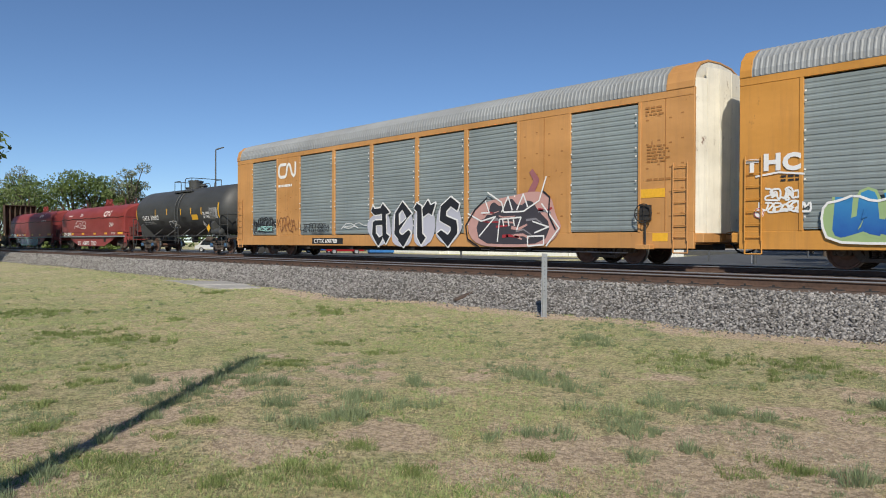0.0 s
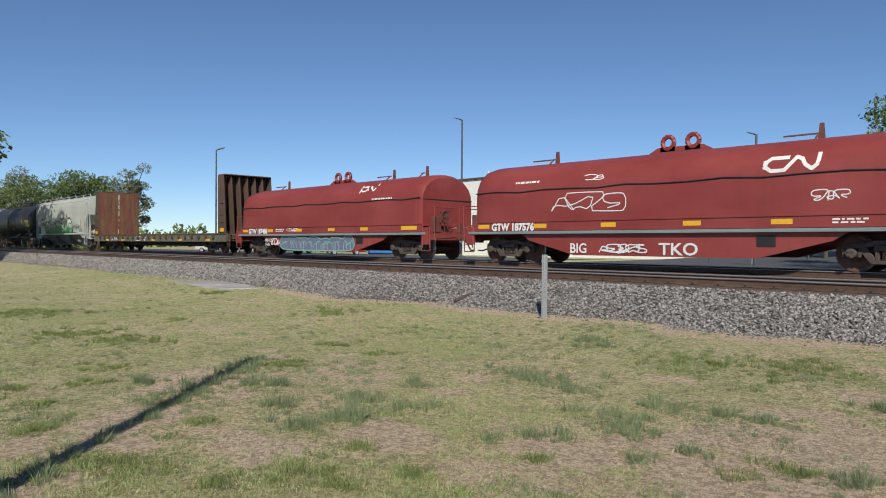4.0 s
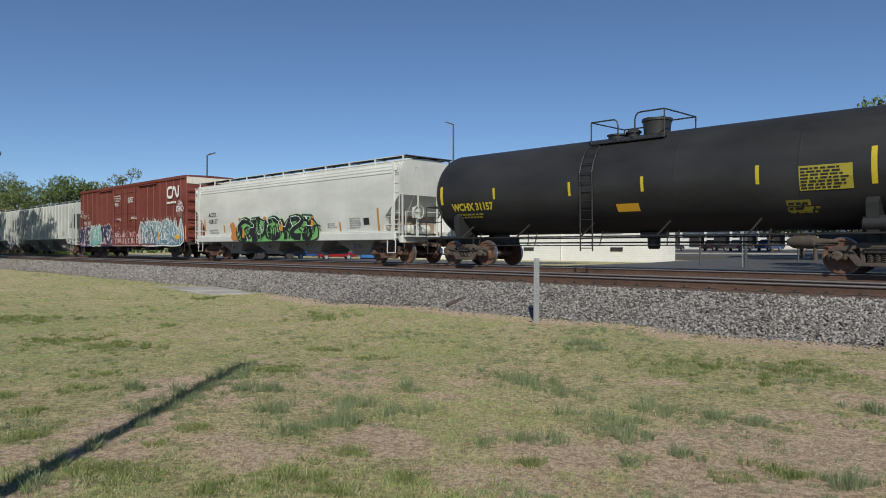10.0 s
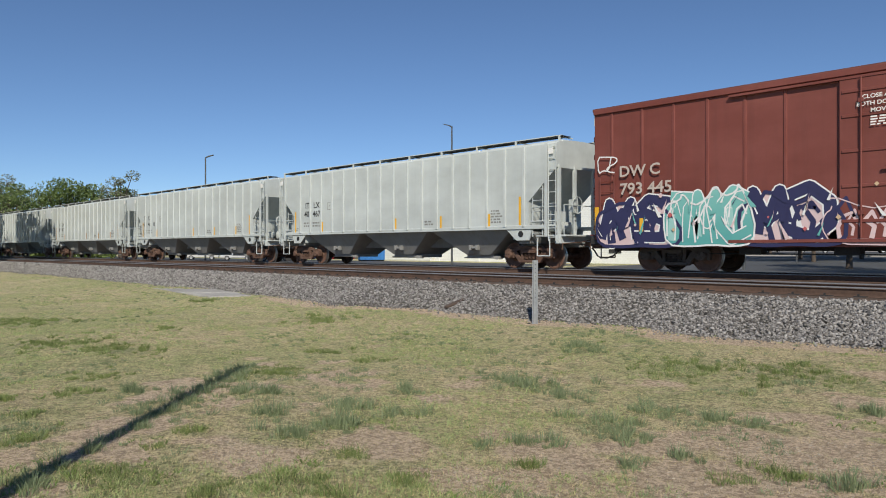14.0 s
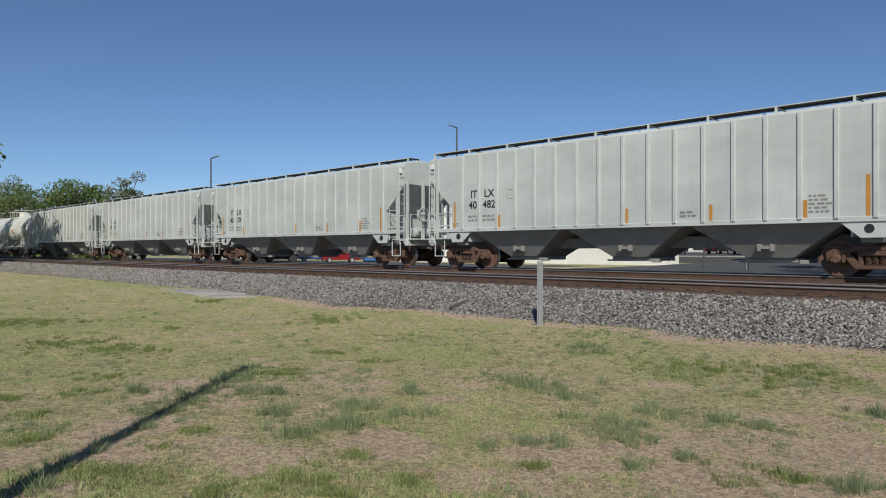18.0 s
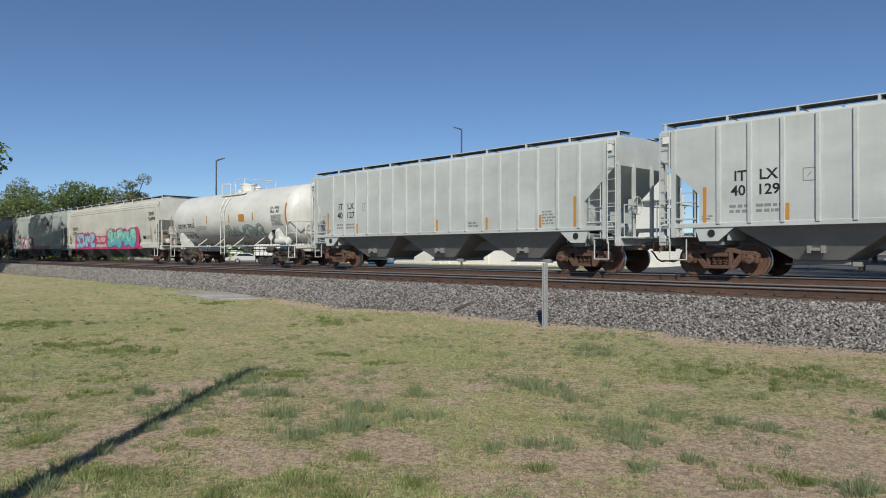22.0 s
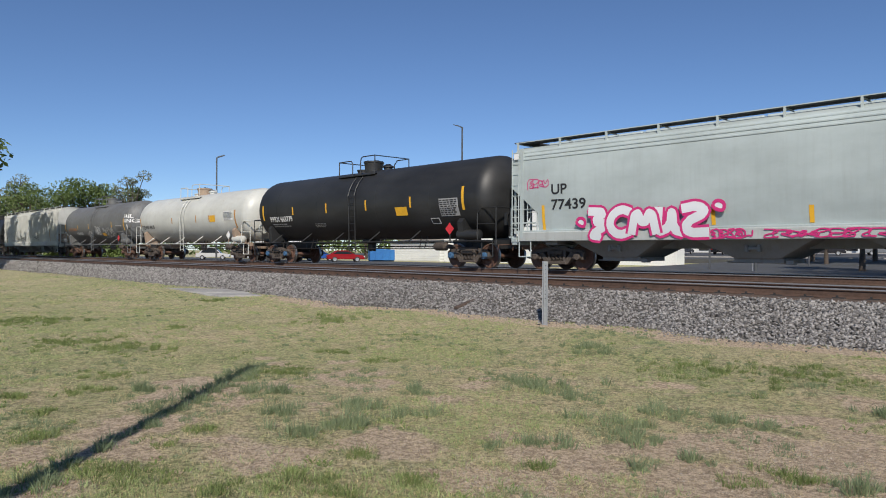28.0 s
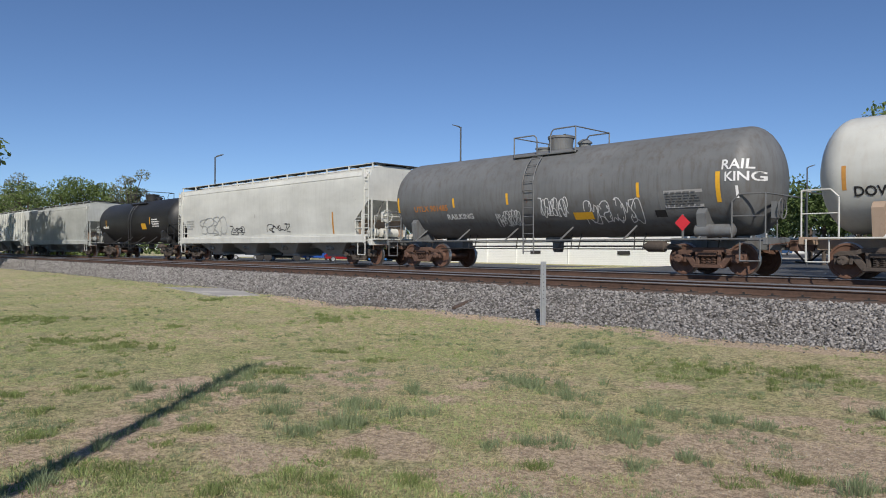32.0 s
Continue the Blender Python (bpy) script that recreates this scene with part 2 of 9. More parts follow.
def brick_material():
    """Painted brickwork: courses show as faint recessed joints under the paint."""
    m, t, b = nodes("white_painted_brick", 0.85)
    c, mp = t.nodes.new("ShaderNodeTexCoord"), t.nodes.new("ShaderNodeMapping")
    mp.inputs["Rotation"].default_value = (math.pi / 2, 0, 0)
    link(t, c.outputs["Object"], mp.inputs["Vector"])
    br = t.nodes.new("ShaderNodeTexBrick")
    br.inputs["Scale"].default_value = 1.0
    br.inputs["Brick Width"].default_value, br.inputs["Row Height"].default_value = 0.4, 0.2
    br.inputs["Mortar Size"].default_value, br.inputs["Mortar Smooth"].default_value = 0.012, 0.4
    br.inputs["Color1"].default_value, br.inputs["Color2"].default_value, br.inputs["Mortar"].default_value = (0.80, 0.81, 0.78, 1), (0.76, 0.77, 0.745, 1), (0.62, 0.63, 0.60, 1)
    link(t, mp.outputs["Vector"], br.inputs["Vector"])
    stain = noise_tex(t, coords(t, (0.6, 0.6, 0.15)), 1.0, 5, 0.7)
    col = mix(t, scaled(t, ramp(t, stain, 0.5, 0.75), 0.25), br.outputs["Color"], (0.60, 0.60, 0.56))
    link(t, col, b.inputs["Base Color"])
    bump(t, b, br.outputs["Fac"], -0.3, 0.02)
    return m


WHITE_WALL = brick_material()

# ---- the place ----
NEAR_C, FAR_C = 14.65, 20.88      # centre lines of the two tracks, which run along X
GRASS_Z, BACK_Z, LOT_FAR = -0.95, -0.80, 0.45


def toe(x):
    """Where the stone shoulder meets the lawn: a ragged line along the track."""
    return np.interp(x, (-80, -42, -27, -22.6, -18, -15.6, -12.9, -11.5, -9.2, -7.5, -5.8, -4.4, -3.4, 5), (13.0, 12.9, 12.3, 12.4, 11.7, 11.3, 12.3, 11.7, 11.75, 12.2, 11.45, 11.8, 12.0, 11.9))


def rise(y):
    """The lawn climbs a little towards the track."""
    t = np.clip((y - 7.5) / 3.2, 0, 1)
    return 0.15 * t * t * (3 - 2 * t)


def shoulder(x, y):
    """Height of the stones between the lawn and the sleepers."""
    t = np.clip((y - toe(x)) / (13.15 - toe(x)), 0, 1)
    return -0.80 + 0.585 * t ** 0.92


def field(x, y, size, seed):
    """Smooth random values from 0 to 1 over the lawn, in patches of the given size."""
    g = np.random.default_rng(seed).random((64, 64))
    u, w = x / size, y / size
    i, j = np.floor(u).astype(int), np.floor(w).astype(int)
    a, b = u - i, w - j
    a, b = a * a * (3 - 2 * a), b * b * (3 - 2 * b)
    i, j, i1, j1 = i % 64, j % 64, (i + 1) % 64, (j + 1) % 64
    return (g[i, j] * (1 - a) + g[i1, j] * a) * (1 - b) + (g[i, j1] * (1 - a) + g[i1, j1] * a) * b


# where the lawn grows tall, grows low and green, or is worn down to soil: x, y, radius
TALL_TUFTS = ((-7.3, 3.9, 0.12), (-8.3, 3.2, 0.15), (-5.4, 3.8, 0.29), (-5.8, 4.4, 0.18), (-6.0, 3.6, 0.15), (-6.4, 9.2, 0.26), (-5.4, 6.7, 0.33), (-4.7, 6.5, 0.2), (-3.4, 5.5, 0.2), (-3.7, 5.8, 0.22), (-3.6, 6.5, 0.2), (-3.1, 6.6, 0.15),
              (-2.7, 6.6, 0.15), (-2.7, 5.3, 0.09), (-2.9, 4.7, 0.08), (-3.8, 4.7, 0.09), (-3.6, 4.8, 0.07), (-4.0, 4.3, 0.05), (-5.3, 4.6, 0.14), (-6.0, 5.4, 0.16), (-2.1, 7.9, 0.13), (-1.6, 5.4, 0.13), (-5.3, 3.4, 0.2), (-7.0, 4.2, 0.13), (-5.2, 3.9, 0.15))
LOW_TUFTS = ((-8.2, 4.9, 0.34), (-8.6, 2.7, 0.16), (-9.6, 3.2, 0.22), (-6.8, 1.7, 0.16), (-7.8, 2.0, 0.11), (-8.9, 2.0, 0.14), (-4.3, 2.6, 0.18), (-4.2, 2.9, 0.07), (-4.5, 3.4, 0.08), (-5.4, 1.8, 0.2), (-5.1, 2.0, 0.13), (-4.4, 2.2, 0.16), (-3.8, 2.8, 0.11), (-3.7, 3.3, 0.12), (-6.0, 2.8, 0.09),
             (-5.8, 2.4, 0.07), (-9.2, 6.5, 0.22), (-8.0, 6.5, 0.15), (-14.2, 6.1, 0.17), (-19.9, 9.7, 0.24), (-13.2, 9.1, 0.5), (-2.2, 5.0, 0.12), (-2.1, 5.4, 0.12), (-1.9, 5.4, 0.1), (-3.4, 4.2, 0.08), (-3.3, 9.2, 0.54), (-4.5, 8.8, 0.47), (-13.2, 3.8, 0.54), (-17.8, 4.5, 0.87), (-11.8, 4.4, 0.39))
WORN_SPOTS = ((-5.1, 2.8, 0.35), (-4.8, 2.9, 0.25), (-3.5, 3.7, 0.4), (-2.1, 6.0, 0.7), (-3.2, 4.4, 0.45), (-8.4, 3.8, 0.25), (-6.3, 1.5, 0.25), (-4.4, 3.7, 0.4), (-3.1, 3.7, 0.45), (-2.2, 4.6, 0.5), (-5.6, 5.3, 0.3), (-6.6, 2.1, 0.25))


def near_spots(x, y, spots):
    """1 at the heart of a spot, falling to 0 outside it, with a ragged rim."""
    best = np.zeros(np.shape(x))
    rag = 0.7 + 0.7 * field(x, y, 0.16, 91)
    for a, b, r in spots:
        best = np.maximum(best, np.exp(-((x - a) ** 2 + (y - b) ** 2) / (r * rag) ** 2))
    return best


def bareness(x, y):
    """Where the soil shows: spots in the worn front of the lawn and a strip along the stones."""
    d = np.hypot(x, y)
    worn = np.clip((13.5 - d) / 7, 0, 1)
    strip = np.clip(1.5 - np.abs(y - toe(x) + 0.4) / 0.5, 0, 1) * np.clip((x + 22) / 5, 0, 1)
    v = 0.4 * field(x, y, 1.9, 31) + 0.32 * field(x, y, 0.6, 32) + 0.28 * field(x, y, 0.22, 33)
    spots = near_spots(x, y, WORN_SPOTS) - near_spots(x, y, TALL_TUFTS) - near_spots(x, y, LOW_TUFTS)
    return np.clip(np.clip((v - 0.625 + 0.11 * worn) * 6, 0, 1) * (0.25 + 0.75 * worn) + 0.8 * spots + 1.1 * strip * (0.4 + 0.9 * v), 0, 1)


def lawn_height(x, y):
    return GRASS_Z + float(rise(y)) + 0.05 * noise.noise(Vector((x * 0.25, y * 0.25, 3))) + 0.02 * noise.noise(Vector((x * 0.9, y * 0.9, 7)))


def build_ground():
    xs = [-3000, -1200, -500, -260, -160, -110] + [-90 + 1.0 * i for i in range(66)] + [-24 + 0.12 * i for i in range(207)] + [1.5, 3, 5, 8, 14, 25, 60, 150, 500, 1200, 3000]
    ys = [-3000, -800, -200, -60, -20, -8, -3] + [0.0, 0.5] + [1.0 + 0.12 * i for i in range(92)] + [12.0 + 0.5 * i for i in range(1, 26)] + [25, 28, 34, 45, 70, 110, 200, 500, 1200, 3000]
    v = []
    for y in ys:
        for x in xs:
            z = GRASS_Z + float(rise(y))
            if 0 < y < 12.6 and abs(x) < 200:
                z = lawn_height(x, y)
            v.append((x, y, z - (0.06 if 12.6 < y < 24.4 else 0)))
    n = len(xs)
    f = [(j * n + i, j * n + i + 1, (j + 1) * n + i + 1, (j + 1) * n + i) for j in range(len(ys) - 1) for i in range(n - 1)]
    g = thing("ground", Kit().add(v, f), TURF, "patchy dry lawn of green tufts, straw and worn soil", "ground", kind="structure", smooth=True)
    bare = g.data.attributes.new("bare", "FLOAT", "POINT")
    lush = g.data.attributes.new("lush", "FLOAT", "POINT")
    co = np.array(v)
    near = (np.hypot(co[:, 0], co[:, 1]) < 60) & (co[:, 1] > 0) & (co[:, 1] < 13.2)
    bare.data.foreach_set("value", np.where(near, bareness(co[:, 0], co[:, 1]), 0.0).astype(np.float32))
    lush.data.foreach_set("value", np.where(near, np.maximum(near_spots(co[:, 0], co[:, 1], TALL_TUFTS), near_spots(co[:, 0], co[:, 1], LOW_TUFTS)), 0.0).astype(np.float32))
    # the stone bed: a ragged shoulder towards the lawn, a flat crown, a slope behind
    bx = [-420, -300, -200, -140, -100] + [-80 + 0.5 * i for i in range(40)] + [-60 + 0.2 * i for i in range(331)] + [10, 25, 60, 160]
    rows = []
    for x in bx:
        a = float(toe(x)) + 0.12 * noise.noise(Vector((x * 1.3, 2, 5)))
        rows += [(x, a - 0.5, -0.97), (x, a, -0.82)] + [(x, a + (13.15 - a) * k / 3, float(shoulder(x, a + (13.15 - a) * k / 3)) - 0.015) for k in (1, 2)] + [(x, 13.15, -0.225), (x, 13.35, -0.2), (x, 22.5, -0.2), (x, 23.9, -0.78), (x, 24.2, -0.97)]
    m = 9
    f = [(i * m + j, (i + 1) * m + j, (i + 1) * m + j + 1, i * m + j + 1) for i in range(len(bx) - 1) for j in range(m - 1)] + [(i * m, i * m + m - 1, (i + 1) * m + m - 1, (i + 1) * m) for i in range(len(bx) - 1)]
    thing("ballast_bed", Kit().add(rows, f), BED, "grey crushed stone railway bed with sloping shoulder", "ballast", kind="structure", smooth=30)
    for c in (NEAR_C, FAR_C):
        thing("trackway", Kit().prism([(c - 1.52, -0.25), (c + 1.52, -0.25), (c + 1.40, -0.176), (c - 1.40, -0.176)], "x", -420, 160), STAINED,
              "brown rust-stained ballast between the rails", "ballast", kind="structure")
    rising = [(27.2, -0.9), (225, -0.9), (225, 0.75), (120, LOT_FAR), (92, -0.1), (60, -0.68), (40, -0.79), (27.2, -0.79)]
    thing("parking_lot", Kit().prism(rising, "x", -34.5, 220), ASPHALT, "worn grey asphalt parking lot rising away from the railway", "parking lot", kind="structure")
    thing("back_lot", Kit().prism([(84, -0.9), (225, -0.9), (225, 0.75), (120, LOT_FAR), (92, -0.1), (84, -0.25)], "x", -130, -34.5), ASPHALT, "grey asphalt behind the white shop", "parking lot", kind="structure")
    thing("side_street", Kit().prism([(36.0, -0.84), (60, -0.84), (60, -0.785), (36.0, -0.785)], "x", -400, -40), ASPHALT, "grey asphalt lane behind the railway", "road", kind="structure")


def build_track(c, label):
    rail = [(-0.075, -0.17), (0.075, -0.17), (0.07, -0.155), (0.012, -0.135), (0.012, -0.045), (0.036, -0.035), (0.036, -0.006), (-0.036, -0.006), (-0.036, -0.035), (-0.012, -0.045), (-0.012, -0.135), (-0.07, -0.155)]
    for s in (-1, 1):
        y = c + s * 0.753
        r = thing("rail", Kit().prism([(a + y, b) for a, b in rail], "x", -420, 160), RAIL_RUST, label, "rail", "rails", kind="structure")
        part("rail_head", Kit().prism([(y - 0.0375, -0.02), (y + 0.0375, -0.02), (y + 0.037, -0.006), (y + 0.028, 0.0), (y - 0.028, 0.0), (y - 0.037, -0.006)], "x", -420, 160), RAIL_TOP, r, "polished steel running surface")
    tie = Kit().box(-0.115, 0.115, -1.3, 1.3, -0.34, -0.165).mesh("tie", TIE, bevel=0.012)
    plate = Kit().box(-0.1, 0.1, -0.17, 0.17, -0.168, -0.15).box(-0.05, -0.02, -0.13, -0.09, -0.15, -0.115).box(0.02, 0.05, 0.09, 0.13, -0.15, -0.115).mesh("tie_plate", DARK_STEEL)
    holder = tagged(new("track_ties"), "weathered wooden ties bedded in ballast", "railway ties", kind="structure")
    for i in range(120):
        x = -60 + i * 0.54
        part("tie", tie, None, holder, at=pose(x, c, 0.0))
        if c < 16:
            part("tie_plate", plate, None, holder, at=pose(x, c - 0.753, 0))


build_ground()
build_track(NEAR_C, "rusty steel rail with shiny top")
build_track(FAR_C, "rusty steel rail under the train")

# ---- freight cars: shared parts ----
# A car's own space: x along the train (its travel is +x), the camera's side is -y, z = 0 on the rails.
TRAIN, WHEELSETS = [], []
CACHE = {}


def cached(key, make):
    if key not in CACHE:
        CACHE[key] = make()
    return CACHE[key]


def wheelset_mesh(mat):
    k = Kit()
    for s in (-1, 1):
        prof = [(0.67, 0.10), (0.675, 0.20), (0.715, 0.22), (0.725, 0.37), (0.685, 0.40), (0.68, 0.482), (0.705, 0.482), (0.715, 0.459), (0.815, 0.454), (0.82, 0.40), (0.79, 0.375), (0.765, 0.22), (0.80, 0.15), (0.82, 0.12)]
        k.lathe([(s * a, r) for a, r in prof], 28, "y")
    k.lathe([(-1.05, 0.075), (-0.85, 0.08), (-0.7, 0.09), (0.7, 0.09), (0.85, 0.08), (1.05, 0.075)], 10, "y")
    me = k.mesh("wheelset", mat, smooth=35)
    me.materials.append(TREAD)
    for p in me.polygons:
        c = p.center
        if math.hypot(c.x, c.z) > 0.44 and abs(c.y) < 0.83:
            p.material_index = 1
    return me


def side_frame_mesh(mat):
    k = Kit()
    top = [(-1.12, 0.50), (-1.12, 0.62), (-0.98, 0.70), (-0.60, 0.72), (-0.42, 0.79), (0.42, 0.79), (0.60, 0.72), (0.98, 0.70), (1.12, 0.62), (1.12, 0.50), (0.95, 0.58), (0.62, 0.60), (0.40, 0.66), (-0.40, 0.66), (-0.62, 0.60), (-0.95, 0.58)]
    k.prism(top, "y", -0.08, 0.08)
    for s in (-1, 1):
        k.prism([(s * 0.78, 0.60), (s * 0.58, 0.62), (s * 0.30, 0.28), (s * 0.38, 0.19), (s * 0.46, 0.20)], "y", -0.075, 0.075)
        k.prism([(s * 0.40, 0.70), (s * 0.29, 0.70), (s * 0.27, 0.30), (s * 0.36, 0.26)], "y", -0.085, 0.085)
        k.prism([(s * 1.12, 0.56), (s * 1.04, 0.60), (s * 1.02, 0.36), (s * 1.10, 0.36)], "y", -0.09, 0.09)
        k.prism([(s * 0.74, 0.60), (s * 0.64, 0.60), (s * 0.68, 0.36), (s * 0.76, 0.36)], "y", -0.09, 0.09)
    k.prism([(-0.45, 0.20), (0.45, 0.20), (0.40, 0.30), (-0.40, 0.30)], "y", -0.13, 0.13)
    return k.mesh("side_frame", mat, bevel=0.012)


def spring_mesh(mat):
    k = Kit()
    for x in (-0.16, 0.0, 0.16):
        n = 26
        pts = [(x + 0.065 * math.cos(i * 1.25), 0.065 * math.sin(i * 1.25), 0.30 + 0.25 * i / n) for i in range(n + 1)]
        k.pipe(pts, 0.016, 4)
    k.box(-0.27, 0.27, -0.12, 0.12, 0.55, 0.66)
    return k.mesh("spring_nest", mat)


def add_truck(car, x, rust=False, cap=None):
    mat = TRUCK_RUST if rust else TRUCK
    key = "r" if rust else "g"
    bolster = cached("bolster" + key, lambda: Kit().box(-0.22, 0.22, -1.0, 1.0, 0.5, 0.72).lathe([(0.70, 0.22), (0.86, 0.20)], 16, "z")
                     .box(-0.62, -0.5, -0.85, 0.85, 0.28, 0.36).box(0.5, 0.62, -0.85, 0.85, 0.28, 0.36)
                     .box(-0.62, 0.62, -0.05, 0.05, 0.40, 0.48).mesh("truck", mat, bevel=0.02))
    truck = part("truck", bolster, None, car, "cast steel truck with rusty wheels", at=pose(x, 0, 0))
    sf, sp = cached("sf" + key, lambda: side_frame_mesh(mat)), cached("sp" + key, lambda: spring_mesh(mat))
    ws = cached("ws", lambda: wheelset_mesh(WHEEL))
    capm = cap or mat
    bc = cached("bc" + capm.name, lambda: Kit().lathe([(-0.14, 0.07), (-0.13, 0.12), (-0.05, 0.135), (0.10, 0.135)], 16, "y").lathe([(-0.16, 0.03), (-0.13, 0.03)], 6, "y", (0.05, 0, 0.05)).lathe([(-0.16, 0.03), (-0.13, 0.03)], 6, "y", (-0.05, 0, 0.05)).lathe([(-0.16, 0.03), (-0.13, 0.03)], 6, "y", (0, 0, -0.06)).mesh("bearing_cap", capm))
    shoe = cached("shoe" + key, lambda: Kit().prism([(-0.05, 0.33), (0.05, 0.28), (0.07, 0.58), (-0.02, 0.60)], "y", -0.08, 0.08).mesh("brake_shoe", mat))
    for s in (-1, 1):
        part("side_frame", sf, None, truck, at=pose(0, s * 1.0, 0))
        part("spring_nest", sp, None, truck, at=pose(0, s * 1.02, 0))
        for d in (-1, 1):
            part("bearing_cap", bc, None, truck, at=pose(d * 0.889, s * 1.04, 0.47, 0, 0, 0 if s < 0 else 180))
            part("brake_shoe", shoe, None, truck, at=pose(d * 0.37, s * 0.76, 0, 0, 0, 0 if d > 0 else 180))
    for d in (-1, 1):
        w = part("wheelset", ws, None, truck, at=pose(d * 0.889, 0, 0.457))
        WHEELSETS.append((w, car, d))
    return truck


def add_coupler(car, x, s, mat=None):
    """s = 1 at the leading end, -1 at the other. The knuckle reaches 0.75 m past x."""
    k = Kit().box(min(0, s * 0.5), max(0, s * 0.5), -0.07, 0.07, 0.78, 0.92)
    k.prism([(s * 0.42, -0.13), (s * 0.62, -0.17), (s * 0.80, -0.12), (s * 0.76, 0.02), (s * 0.66, 0.03), (s * 0.74, 0.14), (s * 0.60, 0.17), (s * 0.42, 0.12)], "z", 0.70, 1.0)
    c = part("coupler", k, mat or TRUCK_RUST, car, "rusty knuckle coupler", bevel=0.01, at=pose(x, 0, 0))
    h = Kit()
    h.pipe([(s * 0.1, 0.35, 0.72), (s * 0.2, 0.36, 0.62), (s * 0.35, 0.3, 0.46), (s * 0.55, 0.2, 0.38), (s * 0.75, 0.12, 0.40)], 0.028, 6)
    part("air_hose", h, DARK_STEEL, c)
    lv = Kit().pipe([(s * 0.12, -1.42, 0.66), (s * 0.12, -1.40, 0.86), (s * 0.12, -0.3, 0.92), (s * 0.5, -0.12, 1.02)], 0.016, 5)
    part("cut_lever", lv, mat or TRUCK_RUST, c)


def ladder(car, mat, xa, xb, y, z0, z1, n, name="side_ladder", r=0.02):
    k = Kit().tube((xa, y, z0), (xa, y, z1), r).tube((xb, y, z0), (xb, y, z1), r)
    for i in range(n):
        z = z0 + 0.12 + (z1 - z0 - 0.24) * i / max(1, n - 1)
        k.tube((xa, y, z), (xb, y, z), r * 0.7, 5)
    return part(name, k, mat, car)


def stirrup(car, mat, x, y, z0=0.42, z1=1.0, w=0.5):
    k = Kit().pipe([(x - w / 2, y, z1), (x - w / 2, y, z0), (x + w / 2, y, z0), (x + w / 2, y, z1)], 0.022, 5)
    return part("sill_step", k, mat, car)


def wheel_ring(k, c, r, axis="x", n=16):
    pts = []
    for i in range(n + 1):
        a, b = r * math.cos(2 * math.pi * i / n), r * math.sin(2 * math.pi * i / n)
        pts.append((c[0], c[1] + a, c[2] + b) if axis == "x" else (c[0] + a, c[1], c[2] + b))
    k.pipe(pts, 0.018, 5)
    for i in range(0, n, 4):
        k.tube(c, pts[i], 0.012, 4)


def hand_brake(car, mat, x, y, z, axis="x", s=1):
    k = Kit()
    if axis == "x":
        k.box(x - 0.1 * s, x + 0.06 * s, y - 0.16, y + 0.16, z - 0.25, z + 0.2) if s > 0 else k.box(x - 0.06, x + 0.1, y - 0.16, y + 0.16, z - 0.25, z + 0.2)
        wheel_ring(k, (x + 0.14 * s, y, z), 0.28)
        k.tube((x, y, z - 0.2), (x, y, 0.95), 0.02)
    else:
        k.box(x - 0.16, x + 0.16, y - 0.05, y + 0.12, z - 0.2, z + 0.25)
        wheel_ring(k, (x, y - 0.12, z), 0.28, "y")
        k.tube((x, y, z - 0.2), (x, y, z - 0.95), 0.03)
    return part("hand_brake", k, mat, car)


# ---- lettering, stripes and spray paint on the cars ----
def flat_side(half):
    return lambda z: -half


def round_side(radius, centre):
    return lambda z: -math.sqrt(max(0.04, radius * radius - (z - centre) ** 2))


def text_mesh(words, size, fat=0.0):
    def make():
        cu = bpy.data.curves.new("lettering", "FONT")
        cu.body, cu.size, cu.resolution_u = words, size / 0.72, 3
        cu.align_x, cu.offset = "LEFT", fat
        ob = bpy.data.objects.new("lettering", cu)
        scene.collection.objects.link(ob)
        bpy.context.view_layer.update()
        me = bpy.data.meshes.new_from_object(ob.evaluated_get(bpy.context.evaluated_depsgraph_get()))
        bpy.data.objects.remove(ob)
        return me
    return cached(("text", words, size, fat), make)


def lettering(car, words, x, z, size, side, material, off=0.006, stretch=1.0, name="lettering", fat=0.0, head=None):
    """Painted words that start at x, with their foot at z, laid on the car's side."""
    src = text_mesh(words, size, fat or 0.026 * size)
    k = Kit()
    k.v = [(x + v.co.x * stretch, side(z + v.co.y) - off, z + v.co.y) for v in src.vertices]
    k.f = [tuple(p.vertices) for p in src.polygons]
    if head:
        # follow a tank's rounded end: where it begins, its radius and its centre's height
        a, R, zc = head
        k.v = [(p[0], p[1] if p[0] < a else -math.sqrt(max(0.01, R * R * (1 - ((p[0] - a) / HEAD) ** 2) - (p[2] - zc) ** 2)) - off, p[2]) for p in k.v]
    return part(name, k, material, car)


def stripe(car, x, z0, z1, w, side, mat, off=0.006, name="reflector_stripe"):
    k, n = Kit(), max(1, int((z1 - z0) / 0.12))
    v, f = [], []
    for i in range(n + 1):
        z = z0 + (z1 - z0) * i / n
        v += [(x, side(z) - off, z), (x + w, side(z) - off, z)]
    f = [(2 * i, 2 * i + 1, 2 * i + 3, 2 * i + 2) for i in range(n)]
    k.add(v, f)
    return part(name, k, mat, car)


